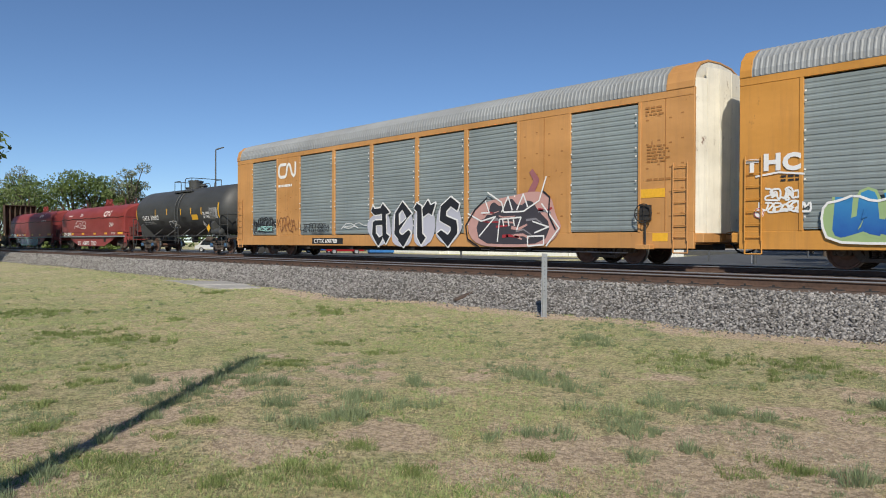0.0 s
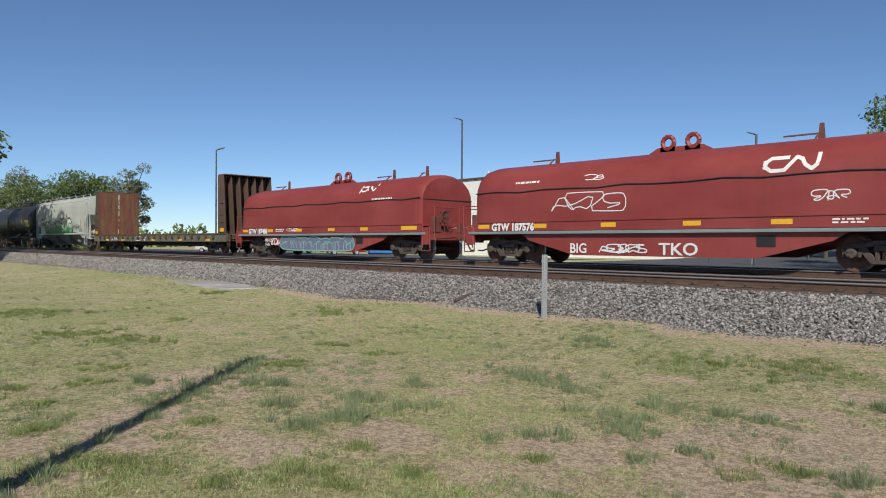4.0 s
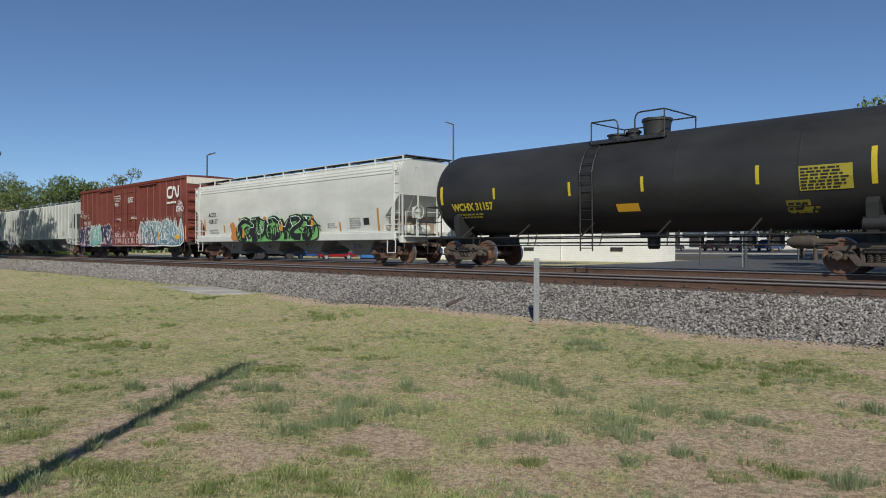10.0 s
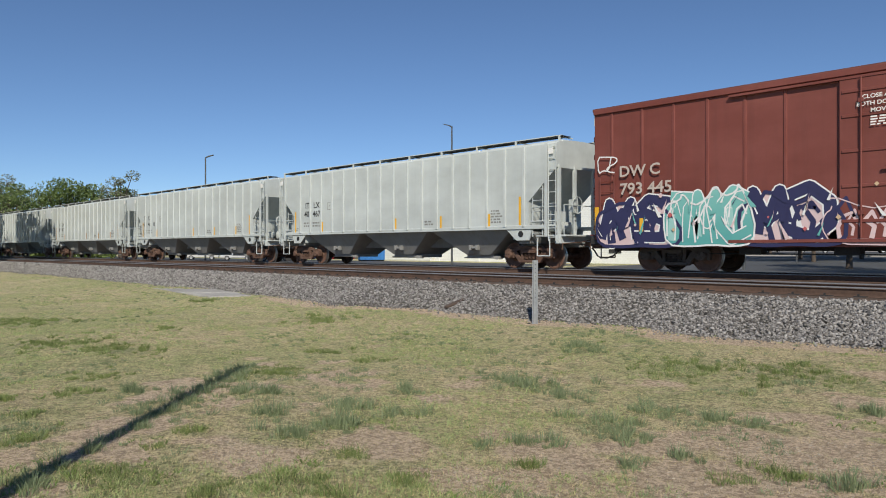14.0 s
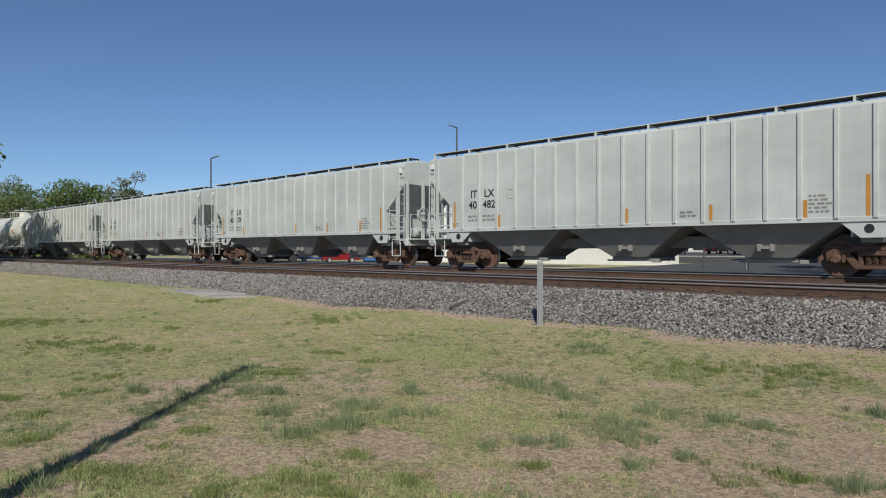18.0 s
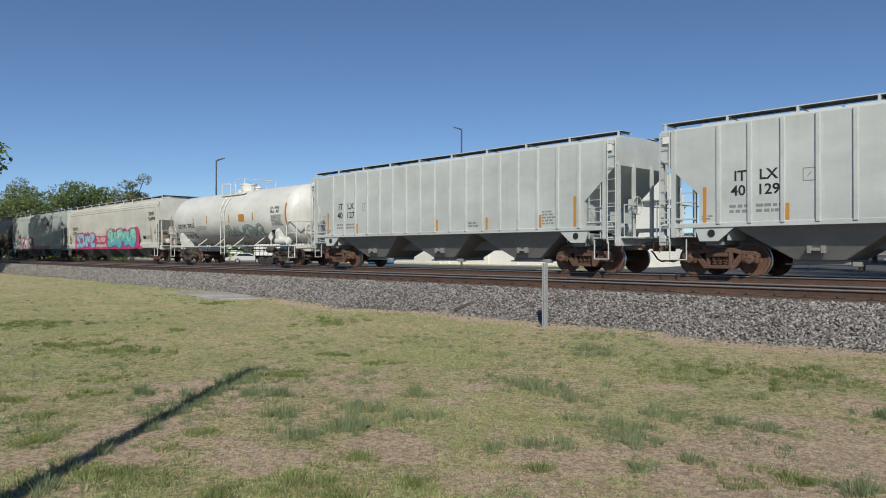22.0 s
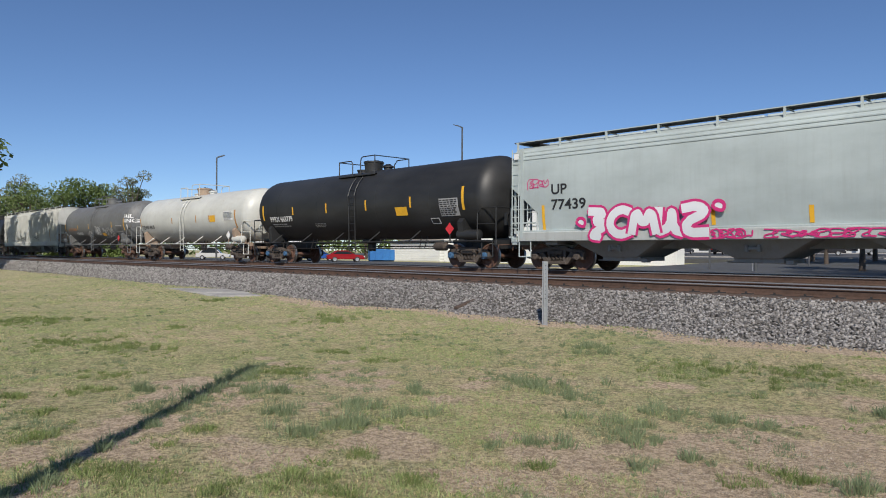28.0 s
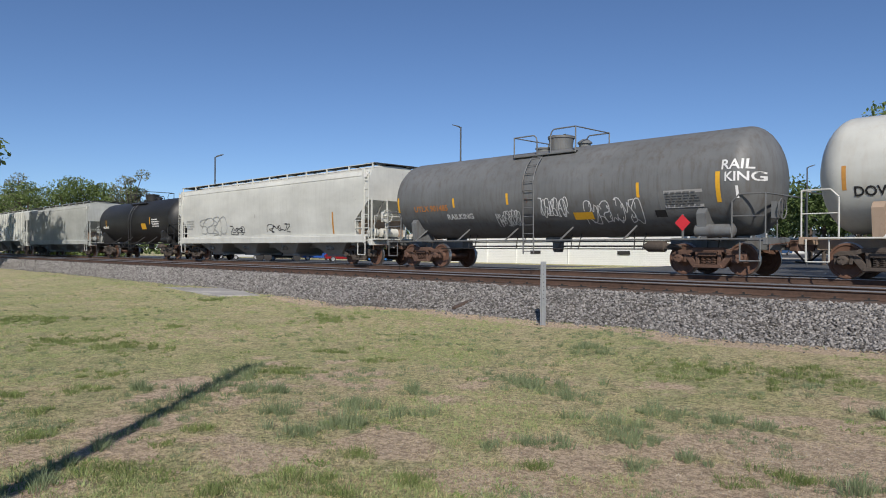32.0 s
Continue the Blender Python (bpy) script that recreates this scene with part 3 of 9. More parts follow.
def data_bars(car, x, z, w, h, rows, side, mat, off=0.006, seed=1):
    """Small stencilled data that cannot be read: rows of short bars."""
    r = random.Random(seed)
    k = Kit()
    for i in range(rows):
        zz = z + h - (i + 0.8) * h / rows
        a = x
        while a < x + w * (0.75 + 0.25 * r.random()) - 0.03:
            b = min(a + 0.06 + 0.14 * r.random(), x + w)
            hh = h / rows * 0.55
            k.add([(a, side(zz) - off, zz), (b, side(zz) - off, zz), (b, side(zz + hh) - off, zz + hh), (a, side(zz + hh) - off, zz + hh)], [(0, 1, 2, 3)])
            a = b + 0.03 + 0.03 * r.random()
    return tagged(part("data_stencil", k, mat, car), kind="stuff")


def data_table(car, x, z, w, h, rows, side, ground, ink, seed=1):
    """A stencilled table: a painted panel with rows of marks that cannot be read."""
    patch(car, "data_panel", ground, [(x, z), (x + w, z), (x + w, z + h), (x, z + h)], side, 0.013)
    return data_bars(car, x + 0.04, z + 0.02, w - 0.1, h - 0.05, rows, side, ink, 0.018, seed)


def spray(name, low, high=None, z0=1.2, z1=2.4):
    """Spray paint that may fade from one colour into another."""
    def make():
        m, t, b = nodes(name, 0.5)
        n = noise_tex(t, coords(t), 2.5, 5)
        if high:
            sep = t.nodes.new("ShaderNodeSeparateXYZ")
            link(t, coords(t), sep.inputs[0])
            mp = t.nodes.new("ShaderNodeMapRange")
            mp.inputs["From Min"].default_value, mp.inputs["From Max"].default_value = z0, z1
            link(t, sep.outputs["Z"], mp.inputs["Value"])
            ad = t.nodes.new("ShaderNodeMath")
            ad.operation = "MULTIPLY_ADD"
            link(t, n, ad.inputs[0])
            ad.inputs[1].default_value = 0.6
            sub = t.nodes.new("ShaderNodeMath")
            sub.operation = "SUBTRACT"
            link(t, mp.outputs["Result"], sub.inputs[0])
            sub.inputs[1].default_value = 0.3
            link(t, sub.outputs[0], ad.inputs[2])
            col = mix(t, ad.outputs[0], low, high)
        else:
            col = mix(t, n, tuple(c * 0.85 for c in low), tuple(min(1, c * 1.12) for c in low))
        link(t, col, b.inputs["Base Color"])
        return m
    return cached(("spray", name), make)


def stroke(k, pts, width, side, off, taper=0.0):
    """A painted line with round joints."""
    pts = [Vector((p[0], 0, p[1])) for p in pts]
    n = len(pts)
    for i in range(n - 1):
        a, b = pts[i], pts[i + 1]
        d = (b - a)
        if d.length < 1e-4:
            continue
        d.normalize()
        q = Vector((-d.z, 0, d.x))
        wa = width / 2 * (1 - taper * i / n)
        wb = width / 2 * (1 - taper * (i + 1) / n)
        o = off + 0.00012 * (len(k.f) % 40)
        quad = [a - q * wa, b - q * wb, b + q * wb, a + q * wa]
        k.add([(p.x, side(p.z) - o, p.z) for p in quad], [(0, 1, 2, 3)])
    if width > 0.05:
        for i in range(1, n - 1):
            w = width / 2 * (1 - taper * i / n)
            o = off + 0.00012 * (len(k.f) % 40)
            ring = [pts[i] + Vector((math.cos(j * math.pi / 4) * w, 0, math.sin(j * math.pi / 4) * w)) for j in range(8)]
            k.add([(p.x, side(p.z) - o, p.z) for p in ring], [tuple(range(8))])


GLYPHS = [
    [(0.05, 0.0), (0.0, 0.9), (0.5, 1.0), (0.95, 0.85), (0.85, 0.5), (0.25, 0.45), (0.95, 0.1)],
    [(0.9, 0.85), (0.45, 1.0), (0.05, 0.7), (0.1, 0.2), (0.5, 0.0), (0.95, 0.25)],
    [(0.0, 0.0), (0.25, 0.95), (0.6, 0.35), (0.8, 1.0), (1.0, 0.05)],
    [(0.9, 0.95), (0.2, 0.9), (0.15, 0.55), (0.85, 0.45), (0.8, 0.05), (0.05, 0.1)],
    [(0.0, 0.95), (0.15, 0.1), (0.5, 0.3), (0.75, 0.05), (1.0, 1.0)],
    [(0.1, 0.0), (0.15, 1.0), (0.95, 0.9), (0.3, 0.55), (0.9, 0.5), (0.25, 0.1), (1.0, 0.0)],
    [(0.05, 0.05), (0.45, 1.0), (0.95, 0.0), (0.7, 0.4), (0.2, 0.35)],
    [(0.0, 1.0), (0.9, 0.95), (0.15, 0.1), (1.0, 0.05)],
]


def piece(car, x0, x1, z0, z1, side, count, edge, fill, halo=None, accent=None, shine=None, weight=0.34, seed=1, spikes=False):
    """A large spray-painted piece of interlocking abstract forms: halo, outline, fill, accents."""
    r = random.Random(seed)
    w = (x1 - x0) / count
    shapes = []
    count = int(count * 1.7)
    w = (x1 - x0) / count
    for i in range(count):
        g = GLYPHS[r.randrange(len(GLYPHS))]
        flip = r.random() < 0.5
        g = [(1 - u if flip else u, (1 - v) if r.random() < 0.12 else v) for u, v in g]
        a = x0 + i * w - w * 0.22
        lean = r.uniform(-0.45, 0.5)
        pts = []
        for (u, v) in g:
            zz = z0 + (z1 - z0) * (0.12 + 0.76 * v) + r.uniform(-0.04, 0.04)
            pts.append((min(x1, max(x0, a + w * 1.5 * u + lean * (v - 0.5) * w)), zz))
        shapes.append(pts)
    th = (z1 - z0) * weight * 0.66

    def smooth(p):
        if spikes:
            return p
        q = [p[0]]
        for a, b in zip(p, p[1:]):
            q += [(a[0] * 0.75 + b[0] * 0.25, a[1] * 0.75 + b[1] * 0.25), (a[0] * 0.25 + b[0] * 0.75, a[1] * 0.25 + b[1] * 0.75)]
        return q + [p[-1]]
    if halo:
        k = Kit()
        for p in shapes:
            stroke(k, smooth(p), th * 1.75, side, 0.004)
        tagged(part("spray_halo", k, halo, car), kind="stuff")
    ke, kf, ka, ks = Kit(), Kit(), Kit(), Kit()
    for i, p in enumerate(shapes):
        stroke(ke, smooth(p), th * 1.22, side, 0.011)
        stroke(kf, smooth(p), th * 0.92, side, 0.018)
        if spikes:
            for _ in range(3):
                c = p[r.randrange(len(p))]
                e = (c[0] + r.uniform(-0.7, 0.7) * w, min(z1 + 0.15, max(z0, c[1] + r.uniform(-0.4, 0.5))))
                stroke(ke, [c, e], th * 0.75, side, 0.011, 0.9)
                stroke(kf, [c, ((c[0] + e[0] * 2) / 3, (c[1] + e[1] * 2) / 3)], th * 0.5, side, 0.018, 0.9)
        if accent:
            q = smooth(p)
            j = r.randrange(max(1, len(q) - 4))
            stroke(ka, [(a + 0.02, b - th * 0.2) for a, b in q[j:j + 4]], th * 0.38, side, 0.025)
        if shine:
            q = smooth(p)
            j = r.randrange(max(1, len(q) - 3))
            stroke(ks, [(a - th * 0.12, b + th * 0.2) for a, b in q[j:j + 3]], th * 0.12, side, 0.032)
    g = part("graffiti_outline", ke, edge, car)
    part("graffiti_fill", kf, fill, car)
    if accent:
        tagged(part("graffiti_accent", ka, accent, car), kind="stuff")
    if shine:
        tagged(part("graffiti_highlight", ks, shine, car), kind="stuff")
    return g


def rounded(pts, times=2):
    """Cuts the corners of a closed outline."""
    for _ in range(times):
        pts = [q for a, b in zip(pts, pts[1:] + pts[:1]) for q in ((a[0] * 0.75 + b[0] * 0.25, a[1] * 0.75 + b[1] * 0.25), (a[0] * 0.25 + b[0] * 0.75, a[1] * 0.25 + b[1] * 0.75))]
    return pts


def fill_in(k, pts, side, off, step=0.05):
    """Fills an outline in x and z, laid on the car's side."""
    def cross(x):
        return sorted(a[1] + (b[1] - a[1]) * (x - a[0]) / (b[0] - a[0]) for a, b in zip(pts, pts[1:] + pts[:1]) if (a[0] <= x) != (b[0] <= x))
    lo, hi = min(p[0] for p in pts), max(p[0] for p in pts)
    n = max(2, int((hi - lo) / step))
    for i in range(n):
        xa, xb = lo + (hi - lo) * i / n, lo + (hi - lo) * (i + 1) / n
        za, zb = cross(xa + 1e-5), cross(xb - 1e-5)
        if len(za) != len(zb):
            za = zb = cross((xa + xb) / 2)
        for j in range(0, len(za) - 1, 2):
            m = max(1, int((za[j + 1] - za[j]) / 0.3))
            rows = []
            for q in range(m + 1):
                u, w = za[j] + (za[j + 1] - za[j]) * q / m, zb[j] + (zb[j + 1] - zb[j]) * q / m
                rows += [(xa, side(u) - off, u), (xb, side(w) - off, w)]
            k.add(rows, [(2 * q, 2 * q + 1, 2 * q + 3, 2 * q + 2) for q in range(m)])
    return k


def patch(car, name, mat, pts, side, off):
    return tagged(part(name, fill_in(Kit(), pts, side, off), mat, car), kind="stuff")


def mural(car, x0, x1, z0, z1, side, fill, edge, n, seed, spiky=False, ink=None, slab=None, glow=None, halo=None, edge_w=0.07, ink_w=0.08, low=0.7, slabs=2):
    """A sprayed mural: one body with a lobed or spiky crest, an outline, slabs of a second colour, inner lines."""
    r = random.Random(seed)
    W, H = x1 - x0, z1 - z0
    top = []
    for i in range(n):
        p, q = r.uniform(0.8, 1.0), r.uniform(low - 0.1, low + 0.1)
        if spiky:
            c = (i + r.uniform(0.3, 0.7)) / n
            top += [((i + 0.02) / n, q), (c - 0.12 / n, q + 0.3 * (p - q)), (c + r.uniform(-0.3, 0.4) / n, p)]
        else:
            top += [((i + 0.05) / n, q), ((i + 0.25) / n, p - 0.05), ((i + 0.6) / n, p), ((i + 0.88) / n, p - 0.12)]
    foot = [(1.0 - 0.02 * r.random(), 0.05), (0.8, 0.0), (0.55, 0.03), (0.3, 0.0), (0.03, 0.03)]
    shape = [(x0 - 0.01 * W, z0 + 0.35 * H)] + [(x0 + u * W, z0 + v * H) for u, v in top] + [(x1 + 0.01 * W, z0 + 0.4 * H)] + [(x0 + u * W, z0 + v * H) for u, v in foot]
    shape = rounded(shape, 1 if spiky else 2)
    if halo:
        k = Kit()
        stroke(k, shape + shape[:1], 0.34, side, 0.003)
        tagged(part("spray_halo", k, halo, car), kind="stuff")
    patch(car, "mural_fill", fill, shape, side, 0.012)
    k = Kit()
    stroke(k, shape + shape[:1], edge_w, side, 0.030)
    tagged(part("mural_outline", k, edge, car), kind="stuff")

    def pt(u, v):
        return (x0 + u * W, z0 + v * H)
    for i in range(n):
        a, b = i / n, 1.0 / n
        if slab:
            for j in range(slabs):
                u = a + b * (0.12 + 0.8 * j / slabs)
                e, t, g = r.uniform(-0.25, 0.25) * b, r.uniform(0.45, 0.72), r.uniform(0.03, 0.35)
                w = b * r.uniform(0.14, 0.30)
                quad = [pt(u, g), pt(u + w, g - 0.02), pt(u + w + e * 0.4, (g + t) / 2), pt(u + w * 0.8 + e, t), pt(u + e - w * 0.2, t - 0.12)]
                patch(car, "mural_slab", slab, quad if spiky else rounded(quad, 1), side, 0.019)
        if ink:
            for j in range(3):
                u = a + b * (0.1 + 0.28 * j)
                e = r.uniform(-0.2, 0.25) * b
                p = [pt(u, r.uniform(0.04, 0.2)), pt(u - e * 0.4, 0.35), pt(u + e, r.uniform(0.45, 0.6)), pt(u + e + 0.16 * b, r.uniform(0.55, 0.7)), pt(u + e + 0.3 * b, r.uniform(0.3, 0.55))]
                k = Kit()
                stroke(k, p if spiky else [p[0]] + rounded(p, 1)[1:-3] + [p[-1]], ink_w * r.uniform(0.6, 1.5), side, 0.024, 0.5)
                tagged(part("mural_line", k, ink, car), kind="stuff")
        if glow:
            k = Kit()
            u, v = a + 0.2 * b, r.uniform(0.3, 0.45)
            stroke(k, [pt(u, v), pt(u + 0.06 * b, v + 0.25), pt(u + 0.25 * b, v + 0.36), pt(u + 0.5 * b, v + 0.38)], 0.045, side, 0.027, 0.4)
            tagged(part("mural_glow", k, glow, car), kind="stuff")


FORMS = [
    [(0.9, 0.85), (0.5, 1.0), (0.12, 0.7), (0.1, 0.3), (0.45, 0.02), (0.95, 0.2)],
    [(0.1, 0.95), (0.8, 0.9), (0.3, 0.55), (0.9, 0.45), (0.2, 0.05), (0.6, 0.0)],
    [(0.05, 0.05), (0.2, 0.95), (0.5, 0.35), (0.75, 0.95), (0.95, 0.05)],
    [(0.15, 1.0), (0.1, 0.1), (0.55, 0.3), (0.6, 0.95), (0.65, 0.2), (1.0, 0.1)],
    [(0.95, 0.9), (0.4, 1.0), (0.15, 0.75), (0.8, 0.45), (0.75, 0.08), (0.05, 0.1)],
]


def forms(car, x0, x1, z0, z1, side, order, width, edge, fill, glow=None, sharp=False, rim=0.12, lap=1.3, base=0.016):
    """Interlocking broad abstract strokes, each with its own outline, one over the other."""
    n = len(order)
    w = (x1 - x0) / (n - 1 + lap)
    for i, g in enumerate(order):
        p = [(x0 + w * (i + lap * (u if g >= 0 else 1 - u)), z0 + width / 2 + (z1 - z0 - width) * v) for u, v in FORMS[g if g >= 0 else -g - 1]]
        if not sharp:
            q = [p[0]]
            for a, b in zip(p, p[1:]):
                q += [(a[0] * 0.75 + b[0] * 0.25, a[1] * 0.75 + b[1] * 0.25), (a[0] * 0.25 + b[0] * 0.75, a[1] * 0.25 + b[1] * 0.75)]
            p = q + [p[-1]]
        o = base + 0.006 * (i % 3)
        for name, mat, ww, dz in (("mural_form_edge", edge, width + rim, 0.0), ("mural_form", fill, width, 0.003)):
            k = Kit()
            stroke(k, p, ww, side, o + dz)
            tagged(part(name, k, mat, car), kind="stuff")
        if glow:
            k = Kit()
            m = len(p) // 2
            stroke(k, [(a - width * 0.22, b + width * 0.24) for a, b in p[1:m + 2]], width * 0.10, side, base + 0.030)
            tagged(part("mural_glow", k, glow, car), kind="stuff")


def shards(car, x0, x1, z0, z1, side, mats, n, seed, off=0.05, size=0.35):
    """Thin pointed slivers that cut through a mural."""
    r = random.Random(seed)
    for i in range(n):
        a, z = r.uniform(x0, x1), r.uniform(z0, z1 - 0.2)
        s, q = size * r.uniform(0.5, 1.3), r.uniform(-0.8, 0.8)
        top = (a + q * s, min(z + s * 1.3, z1))
        patch(car, "mural_shard", mats[i % len(mats)], [(a, z), (a + s * r.uniform(0.15, 0.4), z + r.uniform(-0.08, 0.08)), top], side, off)


def tag(car, x0, x1, z0, z1, side, mat, seed=1, width=0.035, loops=5):
    """A quick looping spray-can scrawl."""
    r = random.Random(seed)
    pts = []
    for i in range(loops):
        g = GLYPHS[r.randrange(len(GLYPHS))]
        flip = r.random() < 0.5
        for u, v in g:
            pts.append((x0 + (x1 - x0) * min(1.0, max(0.0, (i + 1.7 * (1 - u if flip else u) - 0.3) / loops)), z0 + (z1 - z0) * (v * 0.85 + r.uniform(0, 0.15))))
    q = [pts[0]]
    for a, b in zip(pts, pts[1:]):
        q += [(a[0] * 0.75 + b[0] * 0.25, a[1] * 0.75 + b[1] * 0.25), (a[0] * 0.25 + b[0] * 0.75, a[1] * 0.25 + b[1] * 0.75)]
    k = Kit()
    stroke(k, q, width, side, 0.008)
    return tagged(part("spray_tag", k, mat, car), kind="stuff")


def plate(car, name, mat, pts, side, off=0.008):
    """A flat patch with the given outline in x and z."""
    k = Kit()
    k.add([(x, side(z) - off, z) for x, z in pts], [tuple(range(len(pts)))])
    return part(name, k, mat, car)


def car_root(name, u, label, group=""):
    e = tagged(new(name), label, "freight car", group)
    TRAIN.append((e, u))
    return e


# ---- covered hoppers ----
def profile_flat():
    return [(1.50, 1.42), (1.55, 1.47), (1.55, 2.30), (1.55, 3.40), (1.55, 4.20), (1.50, 4.25), (0.75, 4.36), (0.0, 4.38)]


def profile_round():
    return [(1.46, 1.28), (1.52, 1.70), (1.545, 1.95), (1.57, 2.30), (1.59, 2.85), (1.585, 3.40), (1.55, 3.80), (1.50, 4.00), (1.40, 4.16), (1.20, 4.28), (0.75, 4.38), (0.0, 4.42)]


def side_of(profile):
    pts = sorted((z, y) for y, z in profile)

    def f(z):
        for (a, ya), (b, yb) in zip(pts, pts[1:]):
            if a <= z <= b and b > a:
                return -(ya + (yb - ya) * (z - a) / (b - a))
        return -pts[0][1] if z < pts[0][0] else -pts[-1][1]
    return f


def hopper(name, u, L, th, label, mat, low=None, ribs=0, bays=3, band=None, ridges=(), rust=False, cap=None, brake=1, group="", cut=2.0, rim=True, gap=1.1):
    car = car_root(name, u, label, group)
    low = low or mat
    prof = profile_flat() if ribs else profile_round()

    def reach(z):
        hi, lo = (3.4, 2.3) if ribs else (2.85, 1.95)
        if z >= hi:
            return L
        if z >= lo:
            return L - gap * (hi - z) / (hi - lo)
        return L - gap
    k = Kit()
    v, f = [], []
    ring = [(-y, z) for y, z in prof] + [(y, z) for y, z in prof[-2::-1]]
    m = len(ring)
    for s in (-1, 1):
        v += [(s * reach(z), y, z) for y, z in ring]
    f = [(i, i + 1, m + i + 1, m + i) for i in range(m - 1)] + [(m - 1, 0, m, 2 * m - 1)]
    for o in (0, m):
        f += [(o + i, o + i + 1, o + m - 2 - i, o + m - 1 - i) for i in range(len(prof) - 1)]
    k.add(v, f)
    part("body", k, mat, car, smooth=25)
    side = side_of(prof)
    # discharge bays
    span = 2 * (L - cut) / bays
    for i in range(bays):
        c = -(L - cut) + span * (i + 0.5)
        b = Kit()
        t, bt, z1, z0 = span / 2 - 0.01, 0.62, prof[0][1] + 0.01, 0.46
        b.add([(-t, -1.42, z1), (t, -1.42, z1), (t, 1.42, z1), (-t, 1.42, z1), (-bt, -0.85, z0), (bt, -0.85, z0), (bt, 0.85, z0), (-bt, 0.85, z0)],
              [(0, 1, 2, 3), (7, 6, 5, 4), (0, 4, 5, 1), (1, 5, 6, 2), (2, 6, 7, 3), (3, 7, 4, 0)])
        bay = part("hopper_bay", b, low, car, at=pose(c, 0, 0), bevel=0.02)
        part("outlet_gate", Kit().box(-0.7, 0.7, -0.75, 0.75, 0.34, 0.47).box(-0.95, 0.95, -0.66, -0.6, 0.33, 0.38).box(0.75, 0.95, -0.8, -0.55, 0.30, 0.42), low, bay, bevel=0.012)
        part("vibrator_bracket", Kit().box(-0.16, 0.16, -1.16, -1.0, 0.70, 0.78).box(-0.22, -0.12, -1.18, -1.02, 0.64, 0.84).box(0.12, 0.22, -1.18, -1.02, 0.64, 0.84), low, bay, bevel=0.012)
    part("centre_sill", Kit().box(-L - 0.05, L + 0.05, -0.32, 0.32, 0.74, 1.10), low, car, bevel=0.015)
    # side sill and bolster plates
    for s in (-1, 1):
        part("side_sill", Kit().box(-L + 0.05, L - 0.05, s * 1.52 - 0.05, s * 1.52 + 0.05, 1.36 if ribs else 1.24, 1.50 if ribs else 1.36), mat, car, bevel=0.012)
    if band:
        for s in (-1, 1):
            part("side_sill_band", Kit().box(-L + 0.25, L - 0.25, s * 1.55 - 0.045, s * 1.55 + 0.045, 0.98, 1.30), band, car, bevel=0.02)
    z_low = 1.40 if ribs else 1.26
    for d in (-1, 1):
        e = d * (L - cut)
        for s in (-1, 1):
            y = s * 1.5
            part("bolster_plate", Kit().prism([(e - d * 0.25, z_low), (e + d * 0.95, z_low), (e + d * 0.80, 0.98), (e + d * 0.25, 0.98)], "y", y - 0.03, y + 0.03), mat, car)
        part("bolster_hole", Kit().lathe([(-1.535, 0.11), (-1.545, 0.11)], 14, "y", (e + d * 0.45, 0, 1.2)), LETTER_BLACK, car)
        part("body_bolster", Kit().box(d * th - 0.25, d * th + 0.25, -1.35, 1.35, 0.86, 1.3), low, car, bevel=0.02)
        part("end_bulkhead", Kit().box(min(e, e + d * 0.05), max(e, e + d * 0.05), -1.4, 1.4, 1.0, 2.4), mat, car)
        part("end_platform", Kit().box(min(d * (L - 0.95), d * (L + 0.28)), max(d * (L - 0.95), d * (L + 0.28)), -1.45, 1.45, 1.10, 1.16), mat, car, bevel=0.01)
        part("end_sill", Kit().box(min(d * (L - 0.12), d * (L + 0.1)), max(d * (L - 0.12), d * (L + 0.1)), -1.5, 1.5, 0.86, 1.12), mat, car, bevel=0.015)
        for y in (-1.42, -0.55, 0.55, 1.42):
            pw = 0.05 if ribs else 0.028
            part("end_post", Kit().box(d * L - pw, d * L + pw, y - pw, y + pw, 1.12, 3.5 if ribs else 2.9), mat, car)
        if not ribs:
            part("slope_brace", Kit().prism([(d * (L - 0.1), 2.85), (d * (L - 0.02), 2.85), (d * (L - gap + 0.1), 1.2), (d * (L - gap), 1.2)], "y", -0.75, -0.70), HOPPER_LOW, car)
            part("slope_sheet", Kit().prism([(d * (L - 0.25), 2.86), (d * (L - 0.2), 2.86), (d * (L - gap + 0.02), 1.95), (d * (L - gap + 0.02), 1.3), (d * (L - gap - 0.04), 1.3), (d * (L - gap - 0.04), 1.98)], "y", -1.3, 1.3), DUSTY, car)
            part("roof_crossover", Kit().box(*sorted((d * (L - 0.55), d * (L + 0.12))), -1.35, 1.35, 4.46, 4.50), GRATING, car, bevel=0.008)
        part("end_rail", Kit().pipe([(d * (L + 0.2), -1.42, 1.15), (d * (L + 0.2), -1.42, 2.15), (d * (L + 0.2), 1.42, 2.15), (d * (L + 0.2), 1.42, 1.15)], 0.018, 5), mat, car)
        ladder(car, mat, d * (L - 1.05), d * (L - 0.62), -1.50, 1.1, 3.2 if d > 0 else 2.5, 6 if d > 0 else 4)
        ladder(car, mat, d * (L - 0.30), d * (L + 0.0), -1.60, 0.95, 4.2, 9, "end_ladder")
        part("corner_post", Kit().box(d * (L - 0.42) - 0.06, d * (L - 0.42) + 0.06, -1.6, -1.52, 1.1, 4.22), mat, car)
        part("end_handrail", Kit().pipe([(d * (L - gap + 0.1), -1.53, 1.62), (d * L, -1.56, 1.62)], 0.03, 5).pipe([(d * (L - gap + 0.1), -1.53, 2.1), (d * L, -1.56, 2.1)], 0.015, 5), mat, car)
